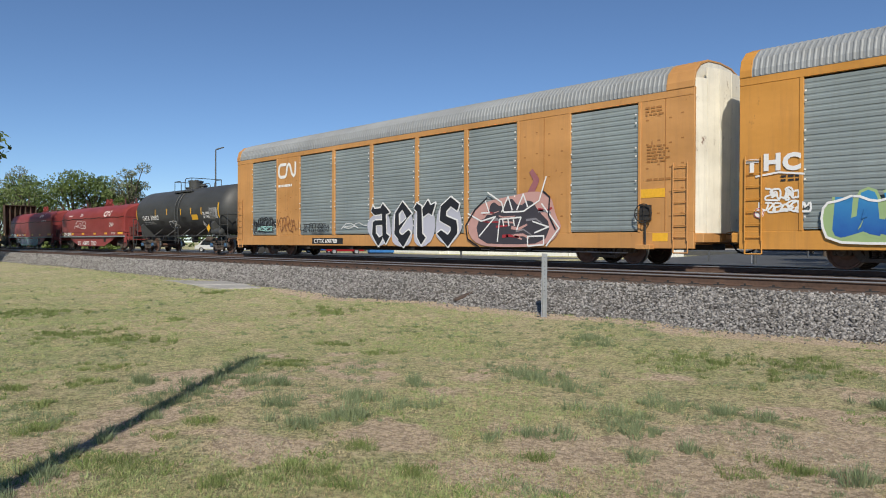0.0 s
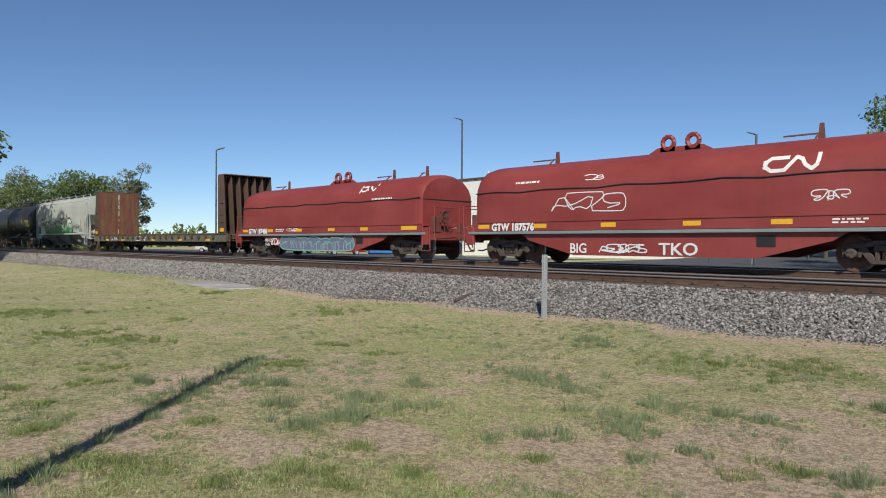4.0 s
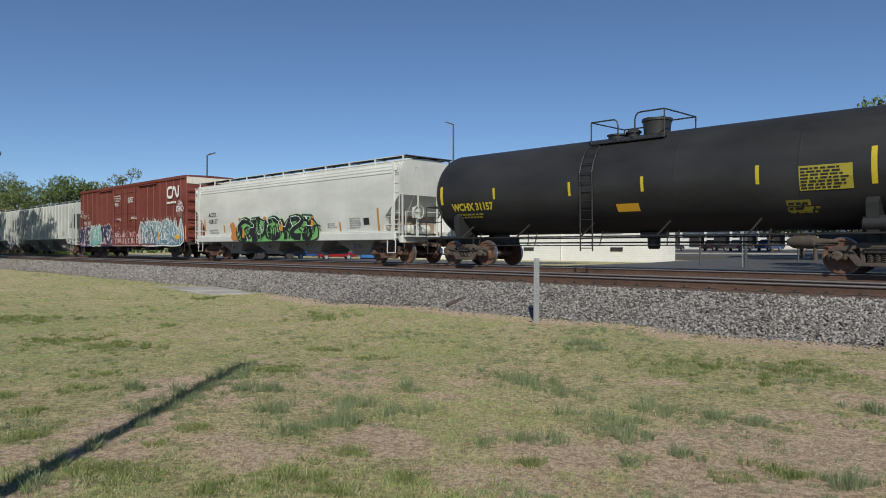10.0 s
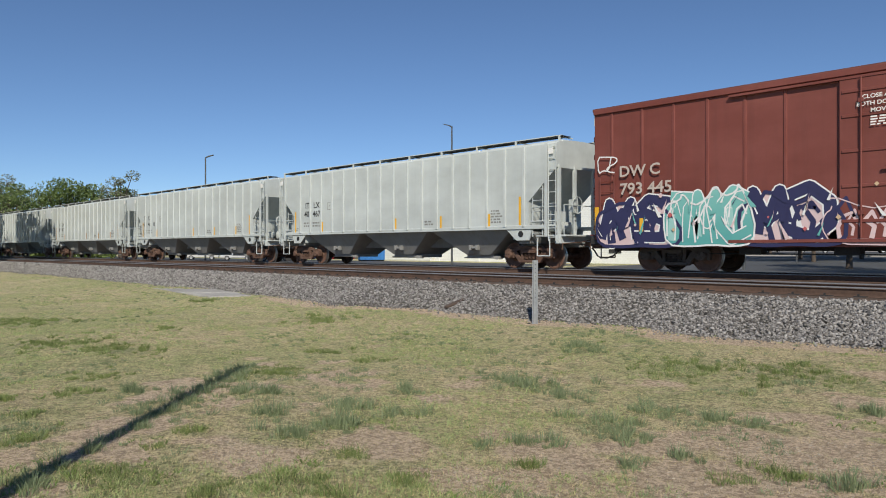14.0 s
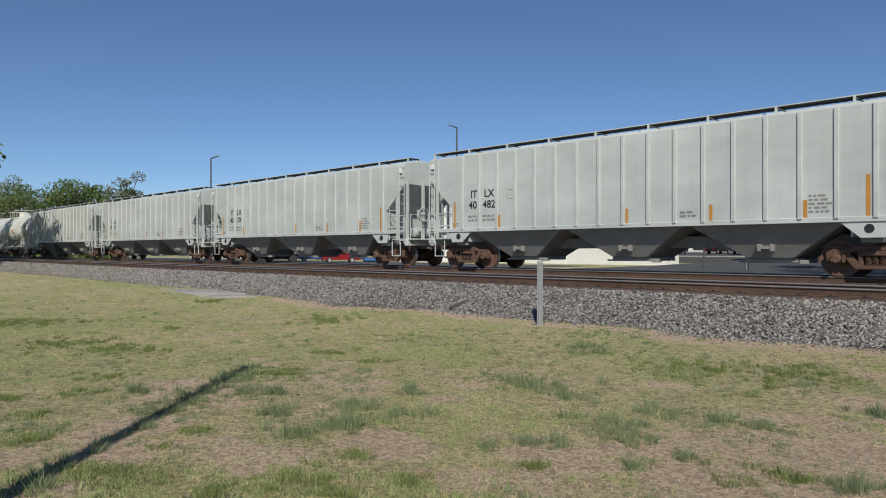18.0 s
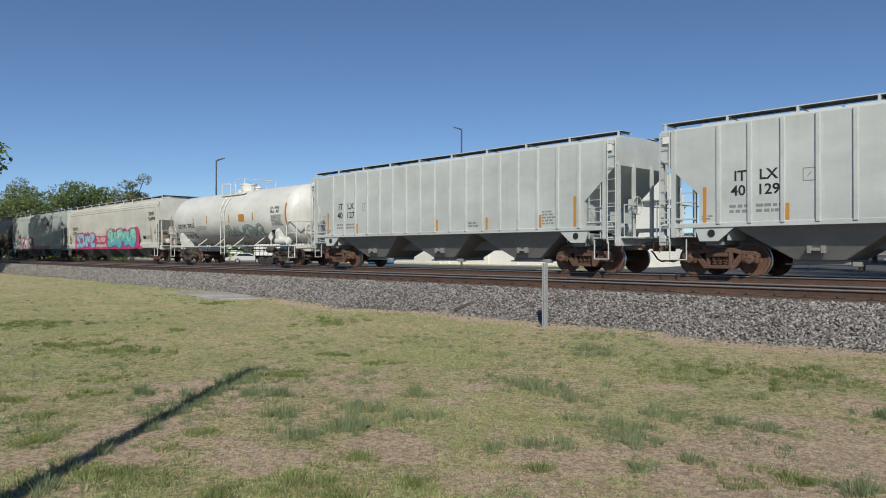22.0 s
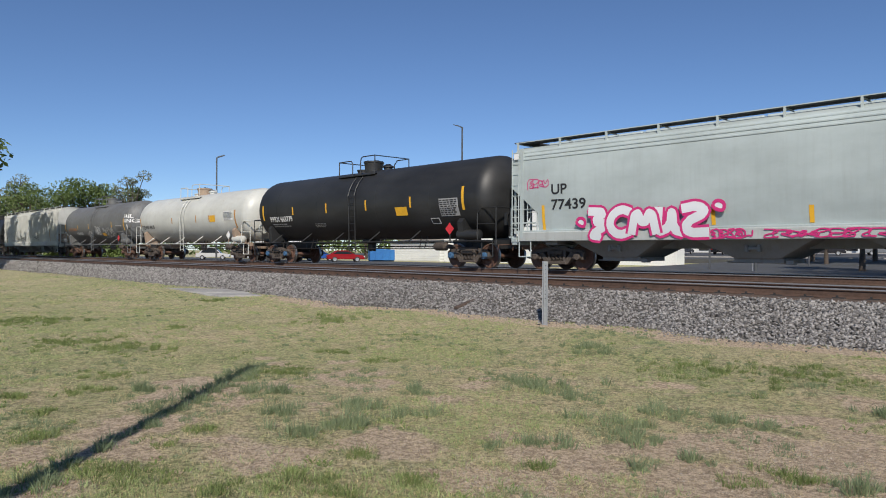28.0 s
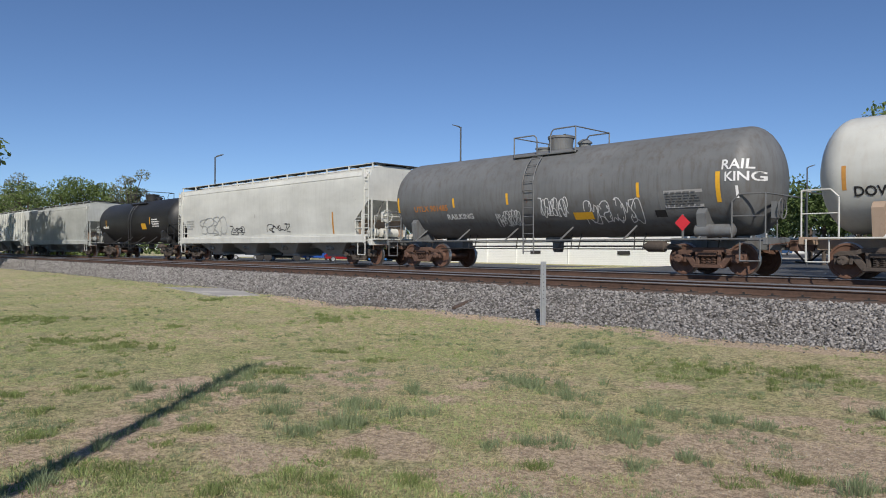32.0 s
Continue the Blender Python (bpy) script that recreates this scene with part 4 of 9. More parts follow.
        stirrup(car, mat, d * (L - 0.55), -1.55, 0.45, 1.05, 0.52)
        add_truck(car, d * th, rust, cap)
        add_coupler(car, d * L, d)
        part("end_sign", Kit().box(*sorted((d * (L - 0.30), d * (L - 0.10))), -1.625, -1.615, 3.85, 4.05), LETTER_WHITE, car, "small white notice plate")
    # end walls of the slope
    if brake:
        hand_brake(car, mat, brake * (L + 0.12), -0.75, 2.15, "x", brake)
        part("brake_cylinder", Kit().lathe([(-0.3, 0.14), (-0.25, 0.17), (0.25, 0.17), (0.32, 0.08)], 14, "x", (brake * (L - gap + 0.55), -0.9, 1.45)), mat, car, smooth=40)
        part("air_reservoir", Kit().lathe([(-0.5, 0.1), (-0.45, 0.2), (0.45, 0.2), (0.5, 0.1)], 14, "y", (brake * (L - gap + 0.28), 0.2, 1.45)), mat, car, smooth=40)
    # roof
    for s in (-1, 1):
        part("running_board", Kit().box(-L - 0.05, L + 0.05, *sorted((s * 0.80, s * 1.33)), 4.455, 4.475), GRATING, car, "dark steel grating walkway")
        part("walkway_edge", Kit().box(-L - 0.05, L + 0.05, s * 1.345 - 0.01, s * 1.345 + 0.01, 4.462, 4.488), mat, car)
    n = max(6, int(2 * L / 1.75))
    for i in range(n + 1):
        x = -L + 0.05 + (2 * L - 0.1) * i / n
        part("running_board_bracket", cached(("brk", mat.name), lambda: Kit().box(-0.028, 0.028, -1.37, -1.31, 4.1, 4.48).box(-0.025, 0.025, -1.34, -0.6, 4.42, 4.45).mesh("running_board_bracket", mat)), None, car, at=pose(x, 0, 0))
        part("running_board_bracket", CACHE[("brk", mat.name)], None, car, at=pose(x, 0, 0, 0, 0, 180))
    for i in range(4):
        a = -L + 0.6 + (2 * L - 1.2) * i / 4
        part("roof_hatch", Kit().prism([(-0.38, 4.38), (0.38, 4.38), (0.32, 4.52), (-0.32, 4.52)], "x", a + 0.05, a + (2 * L - 1.2) / 4 - 0.05), mat, car, bevel=0.02)
    if ribs:
        rm = cached(("rib", mat.name), lambda: Kit().prism([(-0.06, -0.005), (-0.045, -0.055), (0.045, -0.055), (0.06, -0.005)], "z", 1.46, 4.2).mesh("side_post", mat))
        for i in range(ribs):
            x = -6.72 + 13.82 * i / (ribs - 1)
            part("side_post", rm, None, car, at=pose(x, -1.55, 0))
            part("side_post", rm, None, car, at=pose(x, 1.55, 0, 0, 0, 180))
    for z in ridges:
        k = Kit()
        y = side(z)
        k.box(-L + 0.02, L - 0.02, y - 0.025, y + 0.01, z - 0.025, z + 0.025)
        part("side_ridge", k, mat, car, bevel=0.008)
    return car, side


# ---- tank cars ----
HEAD = 0.84      # how far a tank's rounded head reaches out


def tank_car(name, u, th, label, mat, R=1.55, zc=2.68, dirty=None, rail_mat=None, dome_x=0.3, rust=False, cap=None, sill_mat=None, stripes=(), stripe_mat=None, dome=0.40, hood=0.46, ladder_x=None, deck=(-1.35, 1.35)):
    car = car_root(name, u, label)
    H = th + 1.62
    rail_mat, sill_mat = rail_mat or mat, sill_mat or mat
    n = 9
    head = []
    for i in range(n + 1):
        a = math.pi / 2 * i / n
        head.append((H - HEAD + 0.04 + HEAD * math.cos(a), R * math.sin(a) if i else 0.03))
    head = head[::-1]
    body = [(-x, r) for x, r in head[::-1]] + head
    k = Kit().lathe([(x, r) for x, r in body], 56, "x", (0, 0, zc))
    tank = part("tank", k, mat, car, smooth=30)
    for x in (-H * 0.72, -H * 0.30, H * 0.22, H * 0.62):
        seam = Kit().lathe([(x - 0.03, R + 0.001), (x - 0.012, R + 0.004), (x + 0.012, R + 0.004), (x + 0.03, R + 0.001)], 56, "x", (0, 0, zc))
        part("weld_seam", seam, mat, tank, smooth=30)
    side = round_side(R, zc)
    # underframe
    for d in (-1, 1):
        e = d * (H + 0.15)
        part("stub_sill", Kit().box(min(d * (th - 1.6), e), max(d * (th - 1.6), e), -0.30, 0.30, 0.72, 1.08), sill_mat, car, bevel=0.015)
        for s in (-1, 1):
            part("saddle", Kit().prism([(s * 0.45, 0.98), (s * 1.42, 1.02), (s * 1.52, 1.75), (s * 1.40, 1.9), (s * 1.10, 1.55), (s * 0.5, 1.18)], "x", d * th - 0.14, d * th + 0.14), sill_mat, car)
            part("end_sill", Kit().box(min(d * (H - 0.6), e), max(d * (H - 0.6), e), s * 1.15 - 0.28, s * 1.15 + 0.28, 0.98, 1.05), sill_mat, car, bevel=0.01)
        part("headblock", Kit().box(e - 0.06, e + 0.06, -1.45, 1.45, 0.86, 1.06), sill_mat, car, bevel=0.012)
        part("end_handrail", Kit().pipe([(e - d * 0.9, -1.46, 1.05), (e - d * 0.9, -1.46, 2.05), (e - d * 0.7, -1.44, 2.25), (e, -1.4, 2.25), (e, 1.4, 2.25), (e, 1.4, 1.05)], 0.025, 6).pipe([(e, -1.42, 1.05), (e, -1.42, 2.25)], 0.022, 6).pipe([(e, -1.42, 1.65), (e - d * 0.9, -1.46, 1.65)], 0.018, 5), rail_mat, car)
        stirrup(car, rail_mat, e - d * 0.4, -1.46, 0.42, 1.0, 0.55)
        add_truck(car, d * th, rust, cap)
        add_coupler(car, e - d * 0.02, d)
    part("side_rail", Kit().pipe([(-H + 0.3, -1.52, 1.02), (H - 0.3, -1.52, 1.02)], 0.025, 6), rail_mat, car)
    part("side_rail", Kit().pipe([(-H + 0.3, 1.52, 1.02), (H - 0.3, 1.52, 1.02)], 0.025, 6), rail_mat, car)
    part("brake_pipe", Kit().pipe([(-th + 1, -0.9, 0.74), (th - 1, -0.9, 0.74)], 0.02, 5).pipe([(-th + 1, 0.4, 0.84), (th - 1, 0.4, 0.84)], 0.03, 5), DARK_STEEL, car)
    nb = 6
    for i in range(nb):
        x = -H * 0.78 + 1.56 * H * i / (nb - 1)
        part("rail_bracket", Kit().tube((x, -1.52, 1.02), (x + 0.16, side(1.5) + 0.06, 1.5), 0.03, 5), rail_mat, car)
        part("pipe_hanger", Kit().tube((x, -0.9, 0.72), (x - 0.1, -0.7, 1.25), 0.018, 4), DARK_STEEL, car)
        part("pipe_hanger", Kit().tube((x + 0.3, -0.9, 0.72), (x + 0.3, -0.7, 1.25), 0.018, 4), DARK_STEEL, car)
    part("bottom_outlet", Kit().lathe([(0.62, 0.16), (0.72, 0.2), (0.95, 0.2), (1.15, 0.35)], 14, "z", (dome_x - 0.1, 0, 0)).box(dome_x - 0.4, dome_x + 0.25, -0.35, 0.35, 0.98, 1.16), sill_mat, car, bevel=0.01)
    # brake gear by the leading truck
    part("brake_cylinder", Kit().lathe([(-0.45, 0.08), (-0.3, 0.17), (0.25, 0.17), (0.3, 0.1), (0.8, 0.05)], 12, "x", (th - 1.75, -0.8, 0.82)), TRUCK, car, smooth=40)
    part("air_reservoir", Kit().lathe([(-0.62, 0.1), (-0.56, 0.19), (0.5, 0.19), (0.56, 0.1)], 16, "x", (th + 0.35, -1.32, 1.26)), rail_mat, car, smooth=40)
    hand_brake(car, rail_mat, H + 0.18, -0.72, 1.85, "x", 1)
    # dome, platform and ladder
    top = zc + R
    d = part("manway", Kit().lathe([(top - 0.25, dome), (top + hood - 0.30, dome + 0.02), (top + hood - 0.10, dome + 0.05), (top + hood - 0.08, dome + 0.08), (top + hood, dome + 0.08), (top + hood + 0.02, dome - 0.05)], 28, "z", (dome_x, 0, 0)), sill_mat if dirty else mat, car, smooth=40)
    part("manway_bolt", Kit().lathe([(top + hood, 0.05), (top + hood + 0.06, 0.05)], 8, "z", (dome_x - 0.2, -0.2, 0)).lathe([(top + hood, 0.05), (top + hood + 0.06, 0.05)], 8, "z", (dome_x + 0.22, -0.1, 0)).box(dome_x - 0.3, dome_x + 0.3, -0.04, 0.04, top + hood + 0.01, top + hood + 0.05), DARK_STEEL, d)
    part("relief_valve", Kit().lathe([(top - 0.1, 0.2), (top + 0.10, 0.2), (top + 0.12, 0.26), (top + 0.17, 0.26), (top + 0.28, 0.10)], 16, "z", (dome_x + (0.95 if deck[1] > 1 else -0.9), 0.1, 0)), rail_mat, car, smooth=40)
    part("hatch_ring", Kit().lathe([(top - 0.1, 0.3), (top + 0.06, 0.3), (top + 0.07, 0.34), (top + 0.12, 0.34), (top + 0.14, 0.2)], 18, "z", (dome_x - (0.75 if deck[1] > 1 else 1.45), 0.0, 0)), rail_mat, car, smooth=40)
    pz = top - 0.30
    part("platform", Kit().box(dome_x + deck[0], dome_x - 0.5, -1.0, 1.0, pz, pz + 0.06).box(dome_x + 0.5, dome_x + deck[1], -1.0, 1.0, pz, pz + 0.06).box(dome_x + deck[0], dome_x + deck[1], -1.05, -0.62, pz, pz + 0.06), rail_mat, car, bevel=0.01)
    for s in (-1, 1):
        part("platform_bracket", Kit().box(dome_x + 0.75 * deck[s > 0] - 0.04, dome_x + 0.75 * deck[s > 0] + 0.04, -0.95, 0.95, top - 0.75, pz), rail_mat, car)
        r = Kit()
        xa, xb = dome_x + deck[s > 0], dome_x + (deck[0] + deck[1]) / 2 + s * 0.30
        hz = pz + 0.80 + 0.06 * s
        r.pipe([(xb, -1.0, pz), (xb, -1.0, hz - 0.20), (xb + s * 0.04, -1.0, hz - 0.08), (xb + s * 0.12, -1.0, hz - 0.01), (xb + s * 0.22, -1.0, hz), (xa, -1.0, hz), (xa, 1.0, hz), (xb + s * 0.2, 1.0, hz), (xb, 1.0, hz - 0.2), (xb, 1.0, pz)], 0.024, 6)
        r.pipe([(xa, -1.0, pz), (xa, -1.0, hz)], 0.024, 6).pipe([(xa, 1.0, pz), (xa, 1.0, hz)], 0.024, 6)
        part("platform_railing", r, rail_mat, car)
    lk = Kit()
    lx = dome_x - 0.35 if ladder_x is None else ladder_x - 0.23
    pts = [(lx, -1.56, 0.55), (lx, -1.60, 2.6)] + [(lx, -(R + 0.08) * math.cos(a), zc + (R + 0.08) * math.sin(a)) for a in (0.2, 0.4, 0.6, 0.8)]
    lk.pipe(pts, 0.024, 6).pipe([(x + 0.46, y, z) for x, y, z in pts], 0.024, 6)
    for i in range(12):
        z = 0.65 + 0.3 * i
        y = -1.58 if z < 2.6 else -math.sqrt(max(0.1, (R + 0.08) ** 2 - (z - zc) ** 2))
        if z < zc + R * 0.8:
            lk.tube((lx, y, z), (lx + 0.46, y, z), 0.015, 5)
    part("side_ladder", lk, rail_mat, car)
    for x, z0, z1 in stripes:
        stripe(car, x, z0, z1, 0.10 if z1 - z0 < 0.7 else 0.13, side, stripe_mat or YELLOW)
    return car, side


# ---- other freight cars ----
def line_mark(car, x, z, w, h, side, mat, t=0.17):
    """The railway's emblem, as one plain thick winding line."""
    k = Kit()
    a, b = x, x + w
    m = x + w * 0.55
    pts = [(a + w * 0.46, z + h), (a + 0.16, z + h), (a + 0.03, z + h - 0.10), (a, z + h - 0.25), (a, z + 0.25), (a + 0.03, z + 0.10), (a + 0.16, z), (a + w * 0.38, z), (a + w * 0.46, z + 0.12),
           (a + w * 0.50, z + h - 0.16), (m + 0.06, z + h), (m + 0.2, z + h - 0.06), (b - 0.32, z + 0.12), (b - 0.16, z), (b - 0.03, z + 0.1), (b, z + 0.3), (b, z + h + 0.08)]
    stroke(k, pts, t, side, 0.008)
    return part("emblem", k, mat, car)


def autorack(u, label, yellow):
    L = 13.45
    car = car_root("autorack_car", u, label, "automobile carrier cars")
    w = 1.53
    side = flat_side(w + 0.06)
    # frame of the side: sill, top chord, posts and solid panels
    part("deck", Kit().box(-L, L, -w + 0.05, w - 0.05, 0.62, 0.90), yellow, car, bevel=0.02)
    for s in (-1, 1):
        y = s * w
        part("side_sill", Kit().box(-L, L, y - 0.06, y + 0.06, 0.50, 0.99), yellow, car, bevel=0.015)
        part("top_chord", Kit().box(-L, L, y - 0.06, y + 0.06, 4.90, 5.14), yellow, car, bevel=0.015)
        solids = [(-L, -11.85), (-9.25, -7.15), (6.9, 9.1), (11.7, L)]
        for a, b in solids:
            part("side_panel", Kit().box(a, b, y - 0.05, y + 0.05, 0.985, 4.905), yellow, car, bevel=0.01)
        for x in (-8.2, 8.05, 12.55):
            part("panel_seam", Kit().box(x - 0.012, x + 0.012, y - 0.058, y + 0.058, 1.0, 4.9), RACK_DARK, car)
        for x in (-4.25, -1.42, 1.55, 4.35):
            part("side_post", Kit().box(x - 0.1, x + 0.1, y - 0.085, y + 0.085, 0.985, 4.905), yellow, car, bevel=0.015)
        for x in (-11.85, -9.25, -7.15, 6.9, 9.1, 11.7):
            part("side_post", Kit().box(x - 0.05, x + 0.05, y - 0.075, y + 0.075, 0.985, 4.905), yellow, car, bevel=0.012)
        for a, b in ((-11.8, -9.3), (-7.1, -4.35), (-4.15, -1.52), (-1.32, 1.45), (1.65, 4.25), (4.45, 6.85), (9.15, 11.65)):
            pr = [(0.0, 1.03)]
            n = 13
            for i in range(n):
                z = 1.03 + 3.83 * i / n
                q = 3.83 / n
                pr += [(0.0, z + 0.08 * q), (-0.016, z + 0.16 * q), (-0.016, z + 0.42 * q), (0.0, z + 0.50 * q), (0.0, z + 0.60 * q), (-0.012, z + 0.68 * q), (-0.012, z + 0.92 * q), (0.0, z + q)]
            pr += [(0.05, 4.86), (0.05, 1.03)]
            part("ribbed_panel", Kit().prism([(y + (p if s < 0 else -p), z) for p, z in pr], "x", a, b), RACK_GREY, car, "grey ribbed steel screen panel")
            if s < 0:
                k = Kit()
                for x in (a + 0.03, b - 0.09):
                    for z in (1.35, 1.6, 2.3, 2.55, 3.3, 3.55, 4.3, 4.55):
                        k.box(x + 0.01, x + 0.05, y - 0.10, y - 0.08, z - 0.022, z + 0.022)
                part("panel_clip", k, LETTER_WHITE, car)["kind"] = "stuff"
    # roof
    arch = [(-1.60, 5.12), (-1.59, 5.30), (-1.50, 5.60), (-1.22, 5.86), (-0.75, 6.02), (0.0, 6.07), (0.75, 6.02), (1.22, 5.86), (1.50, 5.60), (1.59, 5.30), (1.60, 5.12)]
    under = [(y * 0.97, z - 0.05) for y, z in arch[::-1]]
    part("roof", Kit().prism(arch + under, "x", -L + 0.32, L - 0.85), ROOF_GALV, car, "galvanised corrugated roof")
    rk = Kit()
    n = int((2 * L - 1.25) / 0.15)
    for i in range(n):
        x = -L + 0.36 + 0.15 * i
        for (ya, za), (yb, zb) in zip(arch, arch[1:]):
            rk.add([(x, ya, za), (x + 0.085, ya, za), (x + 0.085, yb, zb), (x, yb, zb),
                    (x + 0.03, ya * 1.008, za + 0.022), (x + 0.055, ya * 1.008, za + 0.022), (x + 0.055, yb * 1.008, zb + 0.022), (x + 0.03, yb * 1.008, zb + 0.022)],
                   [(4, 5, 6, 7), (0, 4, 7, 3), (1, 2, 6, 5)])
    part("roof_corrugation", rk, ROOF_GALV, car)
    for d in (-1, 1):
        a, b = sorted((d * (L - (0.87 if d > 0 else 0.33)), d * L))
        part("roof_cap", Kit().prism([(y * 1.01, z + 0.01) for y, z in arch] + under, "x", a, b), yellow, car, bevel=0.01)
        out = [(d * L, -1.5), (d * (L + 0.16), -1.12), (d * (L + 0.30), -0.66), (d * (L + 0.34), 0.0), (d * (L + 0.30), 0.66), (d * (L + 0.16), 1.12), (d * L, 1.5)]
        for (xa, ya), (xb, yb) in zip(out, out[1:]):
            part("end_door", Kit().prism([(xa, ya + 0.015), (xb, yb - 0.015), (xb - d * 0.05, yb - 0.015), (xa - d * 0.05, ya + 0.015)], "z", 0.95, 5.3 + (0.42 if abs(ya + yb) < 2 else 0.1)), CREAM, car, "cream painted folding end door", bevel=0.008)
        part("end_header", Kit().prism([(y * 0.98, z) for y, z in arch[1:-1]], "x", *sorted((d * (L - 0.1), d * (L - 0.02)))), CREAM, car)
        part("end_sill", Kit().box(*sorted((d * (L - 0.3), d * (L + 0.25))), -1.5, 1.5, 0.68, 0.95), yellow, car, bevel=0.02)
        ladder(car, yellow, d * (L - 0.62), d * (L - 0.18), -w - 0.11, 0.72, 3.0, 7)
        stirrup(car, yellow, d * (L - 0.4), -w - 0.08, 0.38, 0.75, 0.45)
        add_truck(car, d * 10.15)
        add_coupler(car, d * (L + 0.05), d, yellow)
    part("centre_sill", Kit().box(-L, L, -0.4, 0.4, 0.46, 0.66).box(-9, 9, -0.5, 0.5, 0.32, 0.5), DARK_STEEL, car)
    for x in (-6.5, -3.0, 1.2, 5.6, 7.3):
        part("under_gear", Kit().box(x - 0.12, x + 0.12, -1.5, -1.3, 0.34, 0.52), DARK_STEEL, car, bevel=0.01)
    part("brake_rod", Kit().pipe([(5.0, -1.42, 0.42), (11.2, -1.42, 0.36)], 0.018, 5), GALV, car)
    hand_brake(car, DARK_STEEL, 11.95, -w - 0.14, 1.55, "y")
    part("brake_step", Kit().box(11.7, 12.2, -w - 0.3, -w, 0.48, 0.62), yellow, car, bevel=0.01)
    part("notice_plate", Kit().box(11.75, 12.55, -w - 0.062, -w - 0.052, 2.02, 2.28), YELLOW, car, "yellow notice plate")
    stripe(car, 12.15, 0.72, 0.96, 0.5, side, YELLOW)
    slots = Kit()
    for xa, xb in ((-9.1, -7.3), (7.05, 8.95), (11.85, 13.2)):
        for col_ in range(4):
            x = xa + (xb - xa) * (0.08 + 0.28 * col_)
            for row in range(5):
                z = 1.45 + 0.72 * row + 0.1 * (col_ % 2)
                slots.box(x - 0.045, x + 0.045, -w - 0.056, -w - 0.05, z - 0.02, z + 0.02)
    tagged(part("panel_slot", slots, RACK_DARK, car), kind="stuff")
    return car, side


def boxcar(u, label):
    L, w = 9.57, 1.52
    car = car_root("boxcar", u, label)
    side = flat_side(w)
    part("body", Kit().box(-L, L, -w, w, 0.98, 5.02), BOX_RED, car, bevel=0.015)
    part("roof", Kit().prism([(-1.58, 5.0), (-1.58, 5.09), (0, 5.13), (1.58, 5.09), (1.58, 5.0)], "x", -L - 0.03, L + 0.03), COIL_DARK, car)
    for i in range(13):
        part("roof_rib", cached("roofrib", lambda: Kit().prism([(-1.5, 5.08), (0, 5.12), (1.5, 5.08), (1.5, 5.11), (0, 5.15), (-1.5, 5.11)], "x", -0.05, 0.05).mesh("roof_rib", COIL_DARK)), None, car, at=pose(-L + 0.8 + i * 1.49, 0, 0))
    for s in (-1, 1):
        y = s * w
        part("side_sill", Kit().prism([(-6.1, 1.0), (6.1, 1.0), (6.1, 0.86), (5.6, 0.72), (-5.6, 0.72), (-6.1, 0.86)], "y", y - 0.03, y + 0.03), BOX_RED, car)
        for x in (-8.93, -7.89, -6.87, -5.85, -4.8, -3.75, 3.7, 4.7, 5.7, 6.7, 7.72, 8.78):
            part("side_post", cached(("bxrib", s), lambda: Kit().prism([(-0.05, s * 0.0), (-0.03, s * 0.03), (0.03, s * 0.03), (0.05, s * 0.0)], "z", 1.0, 4.98).mesh("side_post", BOX_RED)), None, car, at=pose(x, y, 0))
        part("top_chord", Kit().box(-L, L, y - 0.07, y + 0.07, 4.90, 5.06), BOX_RED, car, bevel=0.012)
        for a, b in ((-2.45, -0.03), (0.03, 2.45)):
            d = part("door", Kit().box(a, b, y - 0.10, y + 0.10, 0.92, 4.84), BOX_RED, car, "red plug door with lock rods", bevel=0.015)
            k = Kit()
            for z in (1.35, 2.2, 3.05, 3.9, 4.5):
                k.box(a + 0.06, b - 0.06, y - 0.125, y + 0.125, z - 0.04, z + 0.04)
            part("door_rib", k, BOX_RED, d, bevel=0.008)
            rods = Kit()
            for x in (a + 0.5, b - 0.5):
                rods.tube((x, y + s * 0.16, 0.95), (x, y + s * 0.16, 4.8), 0.025, 6)
                rods.box(x - 0.06, x + 0.06, y + s * 0.12 - 0.06, y + s * 0.12 + 0.06, 4.2, 4.3).box(x - 0.06, x + 0.06, y + s * 0.12 - 0.06, y + s * 0.12 + 0.06, 1.5, 1.6)
            part("lock_rod", rods, BOX_RED, d)
            part("door_handle", Kit().box((a + b) / 2 - 0.25, (a + b) / 2 + 0.25, y + s * 0.17 - 0.02, y + s * 0.17 + 0.02, 2.55, 2.61), BOX_RED, d)
        part("door_track", Kit().box(-5.2, 5.2, y - 0.13, y + 0.13, 0.84, 0.92).box(-5.2, 5.2, y - 0.12, y + 0.12, 4.80, 4.86), BOX_RED, car)
    for d in (-1, 1):
        for i in range(6):
            z = 1.35 + 0.56 * i
            part("end_rib", Kit().prism([(d * L, z - 0.17), (d * (L + 0.09), z - 0.06), (d * (L + 0.09), z + 0.06), (d * L, z + 0.17)], "y", -1.42, 1.42), BOX_RED, car)
        part("end_top_panel", Kit().box(*sorted((d * L, d * (L + 0.02))), -1.5, 1.5, 4.58, 5.1), CREAM, car, "cream end panel with stencilled data")
        part("corner_stripe", Kit().box(*sorted((d * (L + 0.02), d * (L + 0.03))), 1.3, 1.5, 4.4, 5.05), PALE_ORANGE, car)
        part("end_sill", Kit().box(*sorted((d * (L - 0.1), d * (L + 0.2))), -1.45, 1.45, 0.82, 1.06), DARK_STEEL, car, bevel=0.015)
        part("end_walk", Kit().box(*sorted((d * (L + 0.02), d * (L + 0.3))), -1.3, 1.3, 1.10, 1.14), BOX_RED, car)
        ladder(car, BOX_RED, d * (L - 0.75), d * (L - 0.25), -w - 0.07, 1.0, 2.9, 6)
        k = Kit()
